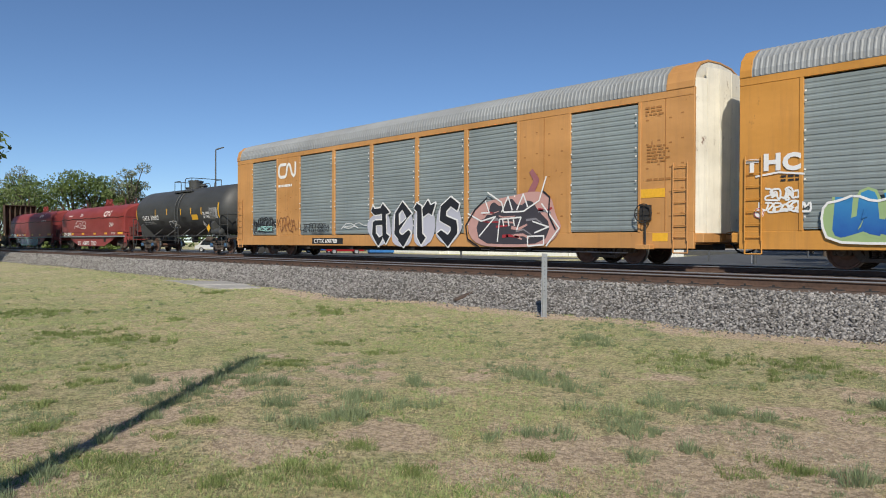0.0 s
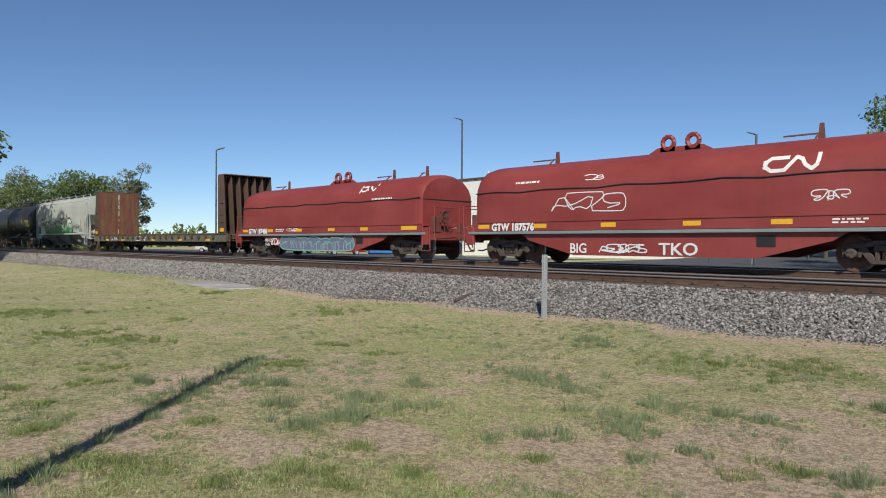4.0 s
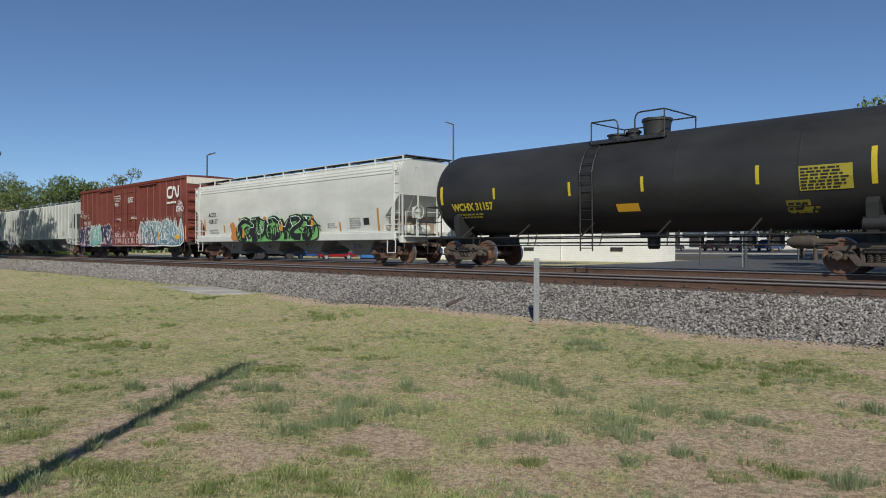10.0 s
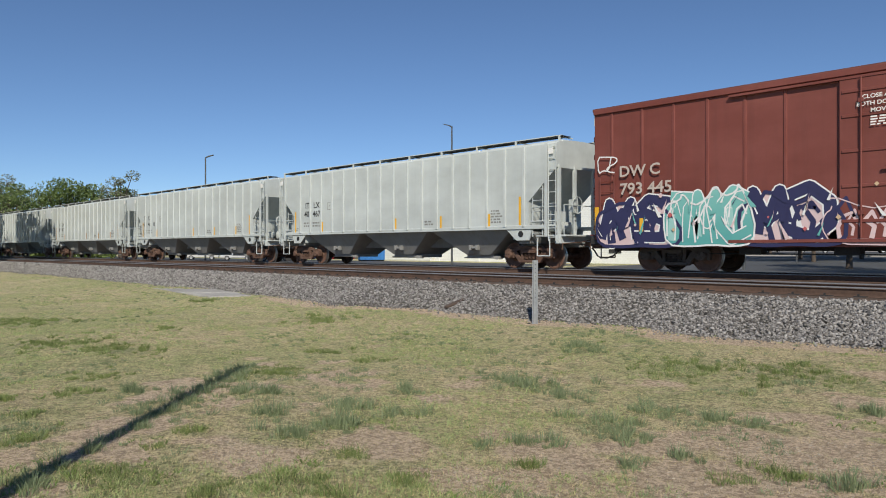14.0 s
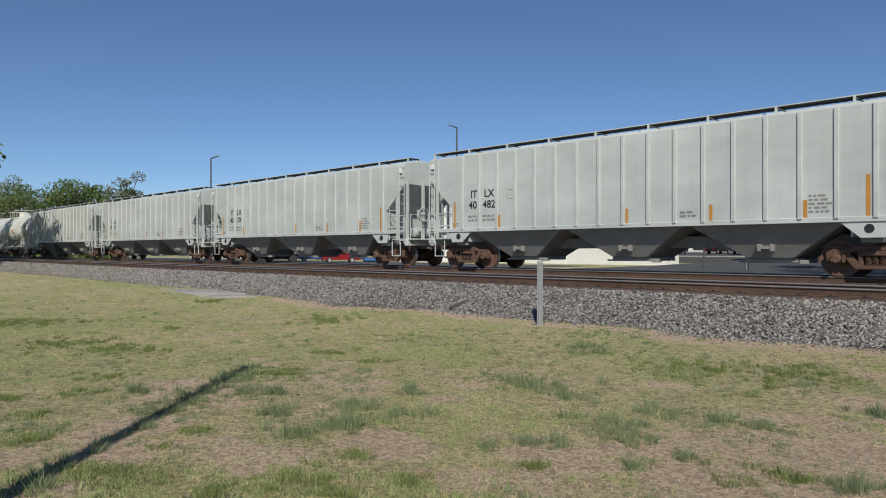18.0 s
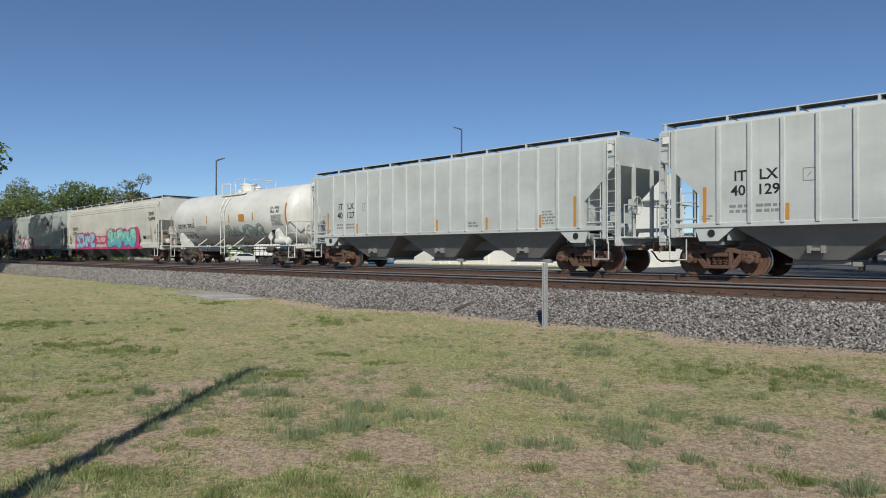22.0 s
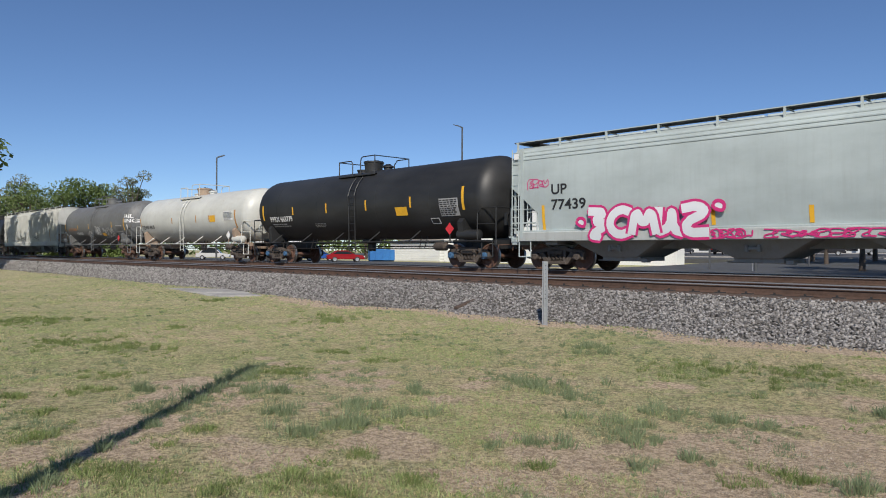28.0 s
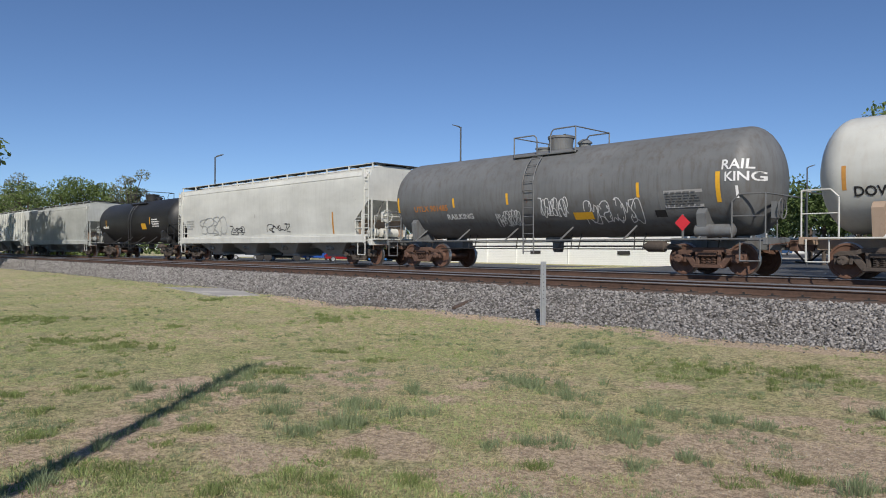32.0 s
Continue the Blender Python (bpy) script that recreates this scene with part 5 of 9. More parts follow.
        for i in range(6):
            z = 1.3 + 0.33 * i
            k.pipe([(d * (L + 0.05), -1.35, z), (d * (L + 0.14), -1.35, z), (d * (L + 0.14), -0.9, z), (d * (L + 0.05), -0.9, z)], 0.016, 5)
        part("end_grab", k, BOX_RED, car)
        stirrup(car, DARK_STEEL, d * (L - 0.5), -w, 0.42, 1.0, 0.5)
        add_truck(car, d * 7.1)
        add_coupler(car, d * (L + 0.1), d)
        stripe(car, d * (L - 0.1) - 0.08, 1.15, 2.0, 0.15, side, YELLOW, 0.012)
    hand_brake(car, DARK_STEEL, L + 0.16, 0.6, 2.0, "x", 1)
    part("centre_sill", Kit().box(-L, L, -0.35, 0.35, 0.62, 0.98), DARK_STEEL, car)
    for x in (-4.8, -2.4, 0.6, 2.9, 4.4):
        part("under_gear", Kit().box(x - 0.3, x + 0.3, -1.2, -0.8, 0.52, 0.72), DARK_STEEL, car, bevel=0.02)
    part("brake_rod", Kit().pipe([(-6, -1.1, 0.55), (5.5, -1.1, 0.50)], 0.018, 5), DARK_STEEL, car)
    return car, side


def coil_car(u, label):
    L, w = 7.43, 1.50
    car = car_root("coil_car", u, label, "covered coil cars")
    side = side_of([(1.50, 0.2), (1.50, 2.45), (1.46, 2.75), (1.30, 3.08), (1.0, 3.33), (0.5, 3.5), (0.0, 3.55)])
    half = [(1.50, 1.36), (1.50, 2.45), (1.46, 2.75), (1.30, 3.08), (1.0, 3.33), (0.5, 3.5), (0.0, 3.55)]
    ring = [(-y, z) for y, z in half] + [(y, z) for y, z in half[-2::-1]]
    k = Kit()
    rings = []
    for x, q in ((-L, 0.94), (-L + 0.14, 0.985), (-L + 0.5, 1.0), (L - 0.5, 1.0), (L - 0.14, 0.985), (L, 0.94)):
        rings.append([(x, y * q, 1.36 + (z - 1.36) * q) for y, z in ring])
    m = len(ring)
    f = []
    for j in range(len(rings) - 1):
        f += [(j * m + i, j * m + i + 1, (j + 1) * m + i + 1, (j + 1) * m + i) for i in range(m - 1)]
    f += [tuple(range(m))[::-1], tuple(range((len(rings) - 1) * m, len(rings) * m))]
    k.add([p for r in rings for p in r], f)
    hood = part("hood", k, COIL_RED, car, "red removable rounded steel hood", smooth=40)
    sm = Kit()
    n = 14
    pts = []
    for i in range(n + 1):
        x = -L + 0.05 + (2 * L - 0.1) * i / n
        pts.append((x, -1.515, 2.50 + 0.035 * math.sin(i * 2.3)))
    sm.pipe(pts, 0.022, 5)
    sm.pipe([(L + 0.0, -1.40, 2.47), (L + 0.02, 1.40, 2.47)], 0.02, 5)
    part("hood_seam", sm, DARK_STEEL, hood)
    part("hood_flange", Kit().box(-L, L, -1.53, -1.47, 1.42, 1.46).box(-L, L, 1.47, 1.53, 1.42, 1.46), COIL_RED, hood)
    # lifting gear on the hood
    lk = Kit().prism([(-1.25, 3.48), (1.25, 3.48), (0.75, 3.74), (-0.75, 3.74)], "y", -0.05, 0.05)
    part("lift_beam", lk, COIL_RED, hood)
    for x in (-0.42, 0.42):
        lp = Kit()
        pts = [(x + 0.20 * math.cos(a), 0, 3.88 + 0.20 * math.sin(a)) for a in [i * math.pi / 6 for i in range(13)]]
        lp.pipe(pts, 0.075, 6)
        lp.box(x - 0.25, x + 0.25, -0.05, 0.05, 3.6, 3.75)
        part("lift_ring", lp, COIL_RED, hood)
    for x in (-4.6, 4.2, 6.4):
        g = Kit().prism([(x - 0.09, 3.5), (x + 0.09, 3.5), (x + 0.05, 3.95), (x - 0.05, 3.95)], "y", -0.25, -0.19).box(x - 0.9 if x < 6 else x - 0.1, x + 0.1, -0.5, -0.44, 3.62, 3.66).tube((x, -0.47, 3.64), (x, -1.0, 3.2), 0.03, 5)
        part("hood_guide", g, COIL_DARK, hood)
    # trough and fishbelly sill
    part("deck", Kit().box(-L - 0.35, L + 0.35, -1.48, 1.48, 1.0, 1.30), COIL_RED, car, bevel=0.015)
    part("deck_edge", Kit().box(-L - 0.3, L + 0.3, -1.56, -1.46, 1.00, 1.10).box(-L - 0.3, L + 0.3, 1.46, 1.56, 1.00, 1.10), RACK_GREY, car, "grey worn deck edge", bevel=0.01)
    part("side_band", Kit().box(-L, L, -1.505, -1.45, 1.12, 1.40), COIL_RED, car)
    for s in (-1, 1):
        part("fishbelly_side", Kit().prism([(-5.3, 1.04), (5.3, 1.04), (4.9, 0.78), (3.0, 0.30), (-3.0, 0.30), (-4.9, 0.78)], "y", s * 1.40 - 0.03, s * 1.40 + 0.03), COIL_RED, car)
    part("centre_sill", Kit().box(-L - 0.3, L + 0.3, -0.35, 0.35, 0.66, 1.02), COIL_DARK, car)
    for d in (-1, 1):
        part("end_platform", Kit().box(*sorted((d * (L - 0.1), d * (L + 0.75))), -1.45, 1.45, 1.02, 1.08), COIL_DARK, car, bevel=0.01)
        part("end_plate", Kit().box(*sorted((d * (L + 0.05), d * (L + 0.45))), -1.53, -1.43, 0.62, 1.30), COIL_RED, car, bevel=0.015)
        part("end_handrail", Kit().pipe([(d * (L + 0.7), -1.4, 1.05), (d * (L + 0.7), -1.4, 2.1), (d * (L + 0.7), 1.4, 2.1), (d * (L + 0.7), 1.4, 1.05)], 0.022, 5).pipe([(d * (L + 0.7), 0, 1.05), (d * (L + 0.7), 0, 2.1)], 0.022, 5), COIL_RED, car)
        part("end_gear", Kit().box(d * (L + 0.35) - 0.12, d * (L + 0.35) + 0.12, -1.2, -0.8, 1.1, 1.75), COIL_DARK, car, bevel=0.02)
        part("valve_box", Kit().box(d * (L + 0.4) - 0.1, d * (L + 0.4) + 0.1, 0.2, 0.6, 1.1, 1.5), COIL_DARK, car, bevel=0.02)
        part("end_sill", Kit().box(*sorted((d * (L + 0.5), d * (L + 0.75))), -1.45, 1.45, 0.78, 1.04), COIL_RED, car, bevel=0.015)
        ladder(car, COIL_RED, d * (L + 0.12), d * (L + 0.55), -1.52, 0.5, 1.35, 3)
        stirrup(car, COIL_DARK, d * (L + 0.3), -1.5, 0.36, 0.8, 0.5)
        add_truck(car, d * 6.1)
        add_coupler(car, d * (L + 0.65), d)
    hand_brake(car, COIL_DARK, L + 0.6, -0.75, 1.75, "x", 1)
    z = 1.18
    for x in (-7.25, -4.62, -1.9, 0.9, 3.4):
        plate(car, "reflector_stripe", YELLOW, [(x, z + 0.03), (x + 0.55, z + 0.03), (x + 0.55, z + 0.17), (x, z + 0.17)], side, 0.012)
    plate(car, "reflector_stripe", YELLOW, [(6.2, z + 0.03), (7.2, z + 0.03), (7.2, z + 0.19), (6.2, z + 0.19)], side, 0.012)
    return car, side


def bulkhead_flat(u):
    L, w = 11.1, 1.50
    car = car_root("bulkhead_flat_car", u, "empty rusty brown flat car with tall end bulkheads")
    part("deck", Kit().box(-L, L, -w + 0.02, w - 0.02, 1.02, 1.14), DECK_WOOD, car, "worn wooden deck", bevel=0.01)
    side = flat_side(w + 0.05)
    for s in (-1, 1):
        y = s * w
        part("side_sill", Kit().box(-L, L, y - 0.05, y + 0.05, 0.68, 1.12), FLAT_SILL, car, "rust and faded green side sill", bevel=0.012)
        part("deck_rail", Kit().box(-L, L, y - 0.09, y + 0.09, 1.12, 1.19), FLAT_RUST, car, bevel=0.01)
        n = 21
        for i in range(n):
            x = -L + 1.5 + (2 * L - 3.0) * i / (n - 1)
            part("stake_pocket", cached(("pocket", s), lambda: Kit().prism([(-0.09, 1.13), (0.09, 1.13), (0.09, 0.92), (0.05, 0.86), (-0.05, 0.86), (-0.09, 0.92)], "y", *sorted((s * 0.05, s * 0.15))).mesh("stake_pocket", FLAT_RUST)), None, car, at=pose(x, y, 0))
    part("centre_sill", Kit().prism([(-L, 1.0), (L, 1.0), (L, 0.66), (8.0, 0.62), (6.0, 0.40), (-6.0, 0.40), (-8.0, 0.62), (-L, 0.66)], "y", -0.45, 0.45), DARK_STEEL, car)
    part("floor_beam", Kit().box(-7, 7, -1.4, 1.4, 0.80, 0.98), DARK_STEEL, car)
    for d in (-1, 1):
        b = part("bulkhead", Kit().prism([(d * (L - 0.98), 1.14), (d * (L - 1.02), 4.50), (d * (L - 0.98), 4.56), (d * (L - 0.90), 4.56), (d * (L - 0.86), 1.14)], "y", -1.5, 1.5), RUST_SHEET, car, "tall rusted steel end bulkhead", bevel=0.01)
        part("bulkhead_cap", Kit().box(*sorted((d * (L - 1.03), d * (L - 0.28))), -1.5, 1.5, 4.54, 4.60), FLAT_RUST, b, bevel=0.01)
        for s in (-1, 1):
            part("bulkhead_side", Kit().prism([(d * (L - 1.0), 0.72), (d * (L - 1.02), 4.5), (d * (L - 0.95), 4.58), (d * (L - 0.35), 4.56), (d * (L + 0.02), 0.72)], "y", s * 1.52 - 0.02, s * 1.52 + 0.02), FLAT_RUST, b)
            k = Kit()
            for z in (1.25, 1.8, 2.25, 2.9):
                k.tube((d * (L - 0.75), s * 1.57, z), (d * (L - 0.25), s * 1.57, z), 0.02, 5)
            part("grab_iron", k, FLAT_RUST, b)
        for y in (-1.0, -0.5, 0.0, 0.5, 1.0):
            part("bulkhead_stiffener", Kit().prism([(d * (L - 0.90), 1.1), (d * (L - 0.92), 4.5), (d * (L - 0.42), 4.5), (d * (L - 0.02), 1.1)], "y", y - 0.025, y + 0.025), FLAT_RUST, b)
        for j, (za, zb) in enumerate(((1.3, 1.65), (1.9, 2.0), (2.3, 2.42), (2.7, 3.1), (3.25, 3.55), (3.7, 3.85), (3.95, 4.4))):
            part("centre_weld", Kit().box(*sorted((d * (L - 1.035), d * (L - 1.01))), -0.05 + 0.01 * (j % 2), -0.005, za, zb), LETTER_WHITE if zb > 3 else PALE_ORANGE, b, "worn pale paint streak")
        plate(car, "reflector_stripe", YELLOW, [(d * (L - 0.5) - 0.25, 1.22), (d * (L - 0.5) + 0.25, 1.22), (d * (L - 0.5) + 0.25, 1.48), (d * (L - 0.5) - 0.25, 1.48)], flat_side(1.545), 0.006)
        part("end_sill", Kit().box(*sorted((d * (L - 0.15), d * (L + 0.12))), -1.5, 1.5, 0.72, 1.1), FLAT_RUST, car, bevel=0.015)
        ladder(car, FLAT_RUST, d * (L + 0.05), d * (L + 0.3), -1.45, 0.45, 1.3, 3)
        add_truck(car, d * 8.55, rust=False)
        add_coupler(car, d * (L + 0.05), d)
    for x in (-8.4, -5.2, 0.4, 4.6, 8.5):
        plate(car, "reflector_stripe", YELLOW, [(x, 0.74), (x + 0.6, 0.74), (x + 0.6, 0.86), (x, 0.86)], side, 0.006)
    return car, side


# ---- paints of the cars ----
def rusted(name, red, ochre, dark):
    """Bare rusted sheet: red and ochre clouds, dark runs."""
    m, t, b = nodes(name, 0.85)
    cloud = noise_tex(t, coords(t, (1, 1.6, 0.7)), 1.1, 6, 0.65)
    col = mix(t, ramp(t, cloud, 0.42, 0.62), red, ochre)
    run_ = noise_tex(t, coords(t, (5, 5, 0.35)), 1.3, 5, 0.7)
    col = mix(t, scaled(t, ramp(t, run_, 0.46, 0.66), 0.75), col, dark)
    fine = noise_tex(t, coords(t), 22.0, 4)
    col = mix(t, scaled(t, ramp(t, fine, 0.5, 0.7), 0.4), col, dark)
    link(t, col, b.inputs["Base Color"])
    bump(t, b, fine, 0.25, 0.01)
    return m


RACK = paint("rack_yellow", (0.52, 0.235, 0.035), 0.55, 0.35, 0.14, (0.25, 0.12, 0.05))
RACK_PALE = paint("rack_faded_yellow", (0.50, 0.245, 0.075), 0.6, 0.35, 0.12, (0.27, 0.14, 0.07))
RACK_DARK = paint("rack_seam", (0.33, 0.14, 0.03), 0.6, 0.3)
RACK_GREY = paint("screen_grey", (0.205, 0.245, 0.252), 0.6, 0.35, 0.0, (0.16, 0.16, 0.15))
ROOF_GALV = paint("roof_galvanised", (0.26, 0.275, 0.285), 0.6, 0.3, 0.0, metal=0.1)
CREAM = paint("cream_paint", (0.72, 0.68, 0.58), 0.55, 0.25, 0.15)
PALE_ORANGE = paint("pale_orange", (0.72, 0.45, 0.22), 0.6, 0.2)
BOX_RED = paint("boxcar_red", (0.17, 0.038, 0.026), 0.6, 0.25, 0.06, (0.07, 0.025, 0.018))
COIL_RED = paint("coil_red", (0.25, 0.036, 0.031), 0.5, 0.28, 0.06, (0.10, 0.03, 0.025))
COIL_DARK = paint("coil_dark_red", (0.13, 0.035, 0.03), 0.7, 0.4, 0.2)
FLAT_RUST = paint("flat_rust", (0.085, 0.05, 0.034), 0.85, 0.4, 0.35, (0.05, 0.035, 0.025))
FLAT_SILL = paint("flat_sill", (0.115, 0.115, 0.08), 0.85, 0.35, 0.45, (0.05, 0.045, 0.035), (0.11, 0.045, 0.025))
RUST_SHEET = rusted("rust_sheet", (0.16, 0.05, 0.035), (0.16, 0.095, 0.04), (0.06, 0.03, 0.02))
DECK_WOOD = paint("deck_wood", (0.12, 0.09, 0.065), 0.9, 0.4)
HOPPER_GREY = paint("hopper_light_grey", (0.50, 0.535, 0.522), 0.45, 0.09)
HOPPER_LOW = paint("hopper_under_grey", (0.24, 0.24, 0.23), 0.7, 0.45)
HOPPER_PALE = paint("hopper_pale_grey", (0.47, 0.50, 0.47), 0.5, 0.10)
HOPPER_WHITE = paint("hopper_white", (0.58, 0.60, 0.565), 0.5, 0.08, 0.03)
HOPPER_CREAM = paint("hopper_cream", (0.58, 0.585, 0.54), 0.55, 0.16, 0.04)
HOPPER_BLUE = paint("hopper_blue_grey", (0.41, 0.465, 0.455), 0.55, 0.14)
HOPPER_DULL = paint("hopper_dull_grey", (0.42, 0.44, 0.42), 0.6, 0.3)
TANK_BLACK = paint("tank_black", (0.0145, 0.015, 0.0155), 0.5, 0.30, 0.0, (0.03, 0.028, 0.025))
TANK_CHAR = paint("tank_charcoal", (0.045, 0.047, 0.047), 0.55, 0.30, 0.0, (0.025, 0.024, 0.022))
TANK_GREY = paint("tank_grey", (0.145, 0.152, 0.154), 0.55, 0.7, 0.12, (0.085, 0.06, 0.042))
TANK_WHITE = paint("tank_white", (0.68, 0.69, 0.65), 0.4, 0.12, 0.03)
TANK_CREAM = paint("tank_cream", (0.57, 0.575, 0.53), 0.4, 0.2, 0.05, (0.35, 0.24, 0.14))
DUSTY = paint("dusty_brown", (0.34, 0.25, 0.18), 0.8, 0.4, 0.2)
STRIPE_DULL = plain("dull_orange_stripe", (0.50, 0.24, 0.05), 0.5, 0, 0.12, 12)
PINK_CLOUD = spray("pink_cloud", (0.66, 0.50, 0.58))
BLACK_SP, WHITE_SP = spray("black_spray", (0.015, 0.015, 0.02)), spray("white_spray", (0.75, 0.75, 0.74))


# ---- the train, from its head to its tail ----
def train():
    bk, wh = LETTER_BLACK, LETTER_WHITE
    # two automobile carriers
    car, sd = autorack(201.95, "yellow automobile carrier car with grey ribbed panels and bright graffiti", RACK)
    for words, x, z, s in (("T", -13.25, 2.56, 0.34), ("H", -12.8, 2.60, 0.42), ("C", -12.3, 2.58, 0.42)):
        lettering(car, words, x, z, s, sd, WHITE_SP, 0.02, 1.1, fat=0.03)
    stroke_kit = Kit()
    stroke(stroke_kit, [(-13.0, 2.44), (-12.4, 2.52), (-11.75, 2.44)], 0.05, sd, 0.02)
    part("spray_tag", stroke_kit, WHITE_SP, car)
    tag(car, -12.75, -11.9, 1.75, 2.15, sd, WHITE_SP, 4, 0.05, 5)
    tag(car, -12.9, -11.6, 1.45, 1.78, sd, WHITE_SP, 5, 0.05, 7)
    acid, blue = spray("acid_edge", (0.30, 0.42, 0.20)), spray("sky_blue", (0.015, 0.08, 0.34), (0.04, 0.24, 0.48), 0.8, 1.9)
    mural(car, -11.3, -6.8, 0.66, 2.15, flat_side(1.62), acid, WHITE_SP, 4, 31, True, None, None, None, None, 0.06, 0.10, 0.75, 2)
    forms(car, -11.0, -6.9, 0.72, 2.0, flat_side(1.62), (3, -1, 2, 4), 0.40, acid, blue, None, True, 0.14, 1.2)
    shards(car, -10.8, -7.1, 0.8, 1.9, flat_side(1.62), (acid, blue, spray("leaf_yellow", (0.45, 0.52, 0.12))), 12, 32, 0.05, 0.3)
    data_bars(car, -12.35, 2.26, 0.62, 0.2, 2, sd, bk, 0.006, 3)
    nk = Kit().lathe([(-1.60, 0.14), (-1.605, 0.14)], 18, "y", (-12.9, 0, 1.47))
    disc = part("prohibition_sign", nk, wh, car, "round white sign with a red bar")
    ring = Kit()
    stroke(ring, [(-12.9 + 0.12 * math.cos(a * math.pi / 9), 1.47 + 0.12 * math.sin(a * math.pi / 9)) for a in range(19)], 0.016, flat_side(1.61), 0.004)
    stroke(ring, [(-12.98, 1.55), (-12.82, 1.39)], 0.016, flat_side(1.61), 0.004)
    part("red_ring", ring, plain("sign_red", (0.45, 0.05, 0.04), 0.5, 0, 0.1, 12), disc)
    car, sd = autorack(173.75, "yellow automobile carrier car with grey ribbed panels, sprayed black-and-white lettering", RACK_PALE)
    line_mark(car, -9.05, 3.95, 1.55, 0.62, sd, wh, 0.15)
    data_bars(car, -9.1, 3.4, 1.7, 0.22, 1, sd, wh, 0.006, 8)
    plate(car, "number_board", bk, [(-6.0, 0.58), (-3.5, 0.58), (-3.5, 0.86), (-6.0, 0.86)], sd, 0.004)
    lettering(car, "CTTX 690788", -5.85, 0.63, 0.19, sd, wh, 0.008, 1.22)
    # blackletter-like word, black with white edges
    es = flat_side(1.62)
    field_mat = spray("frost_field", (0.50, 0.50, 0.58), (0.42, 0.43, 0.50), 0.6, 2.2)
    word = (("a", -1.35, [[(0.0, 0.83), (0.1, 0.97), (0.18, 0.88), (0.5, 0.9), (0.62, 1.02), (0.98, 0.78), (0.86, 0.74), (0.72, 0.76), (0.2, 0.72)], [(0.58, 0.78), (0.78, 0.76), (0.80, 0.22), (0.98, 0.14), (0.78, -0.06), (0.62, 0.12)],
                          [(0.08, 0.52), (0.26, 0.58), (0.24, 0.24), (0.42, 0.12), (0.38, -0.12), (0.06, 0.2)], [(0.2, 0.57), (0.6, 0.57), (0.6, 0.46), (0.2, 0.44)], [(0.3, 0.06), (0.62, 0.16), (0.62, 0.08), (0.4, -0.12)]]),
            ("e", 0.10, [[(0.12, 0.72), (0.34, 0.80), (0.34, 0.22), (0.6, 0.1), (0.52, -0.08), (0.10, 0.2)], [(0.12, 0.72), (0.5, 1.04), (0.95, 0.72), (0.72, 0.60), (0.5, 0.84), (0.34, 0.74)], [(0.34, 0.42), (0.95, 0.72), (0.72, 0.60), (0.34, 0.30)], [(0.34, 0.22), (0.5, 0.16), (0.8, 0.3), (0.92, 0.22), (0.55, -0.14), (0.3, 0.02)]]),
            ("r", 1.45, [[(0.0, 0.84), (0.14, 0.98), (0.38, 0.88), (0.40, 0.2), (0.56, 0.1), (0.34, -0.08), (0.14, 0.14), (0.18, 0.76)], [(0.4, 0.82), (0.66, 1.04), (0.78, 0.9), (1.0, 0.96), (0.84, 0.66), (0.68, 0.72), (0.42, 0.62)]]),
            ("s", 2.80, [[(0.18, 0.86), (0.62, 1.08), (0.98, 0.9), (0.9, 0.74), (0.62, 0.86), (0.42, 0.74), (0.42, 0.62), (0.88, 0.5), (0.92, 0.22), (0.5, -0.12), (0.02, 0.2), (0.2, 0.28), (0.5, 0.16), (0.62, 0.26), (0.62, 0.36), (0.14, 0.52)]]))
    for hug in ([(-1.75, 1.3), (-1.35, 1.85), (-0.3, 2.0), (-0.05, 1.5), (0.0, 0.75), (-0.9, 0.45), (-1.3, 0.8)], [(0.0, 1.0), (0.1, 1.9), (0.6, 2.25), (1.3, 1.9), (1.4, 1.2), (1.25, 0.6), (0.7, 0.45), (0.1, 0.6)],
                [(1.4, 1.0), (1.5, 2.1), (2.5, 2.0), (2.75, 1.5), (2.6, 0.8), (2.0, 0.45), (1.5, 0.6)], [(2.7, 1.2), (2.9, 2.1), (3.9, 2.2), (4.15, 1.6), (4.2, 1.1), (3.5, 0.5), (2.8, 0.8)]):
        patch(car, "spray_field", field_mat, rounded(hug, 1), es, 0.008)
    for ch, x, blocks in word:
        for n, block in enumerate(blocks):
            p = [(x + 1.28 * u, 0.70 + 1.58 * v) for u, v in block]
            k = Kit()
            stroke(k, p + p[:1], 0.12, es, 0.014)
            tagged(part("spray_edge", k, WHITE_SP, car), kind="stuff")
            patch(car, "spray_letter", BLACK_SP, p, es, 0.030 + 0.002 * n)
    cs = flat_side(1.62)
    rose = spray("rose_fade", (0.52, 0.30, 0.27))
    patch(car, "spray_field", rose, rounded([(4.4, 1.2), (4.7, 1.9), (5.6, 2.2), (6.6, 2.3), (7.6, 2.45), (8.4, 2.3), (8.6, 1.5), (8.9, 1.2), (8.3, 0.55), (6.5, 0.5), (4.9, 0.55)]), cs, 0.008)
    patch(car, "spray_mass", spray("ink_grey", (0.05, 0.045, 0.055)), rounded([(4.9, 1.4), (5.5, 1.6), (5.7, 2.2), (6.2, 1.9), (6.6, 2.3), (7.0, 1.9), (7.5, 2.2), (7.9, 1.7), (8.4, 1.3), (8.1, 0.65), (6.6, 0.6), (5.1, 0.65)], 1), cs, 0.014)
    r9 = random.Random(12)
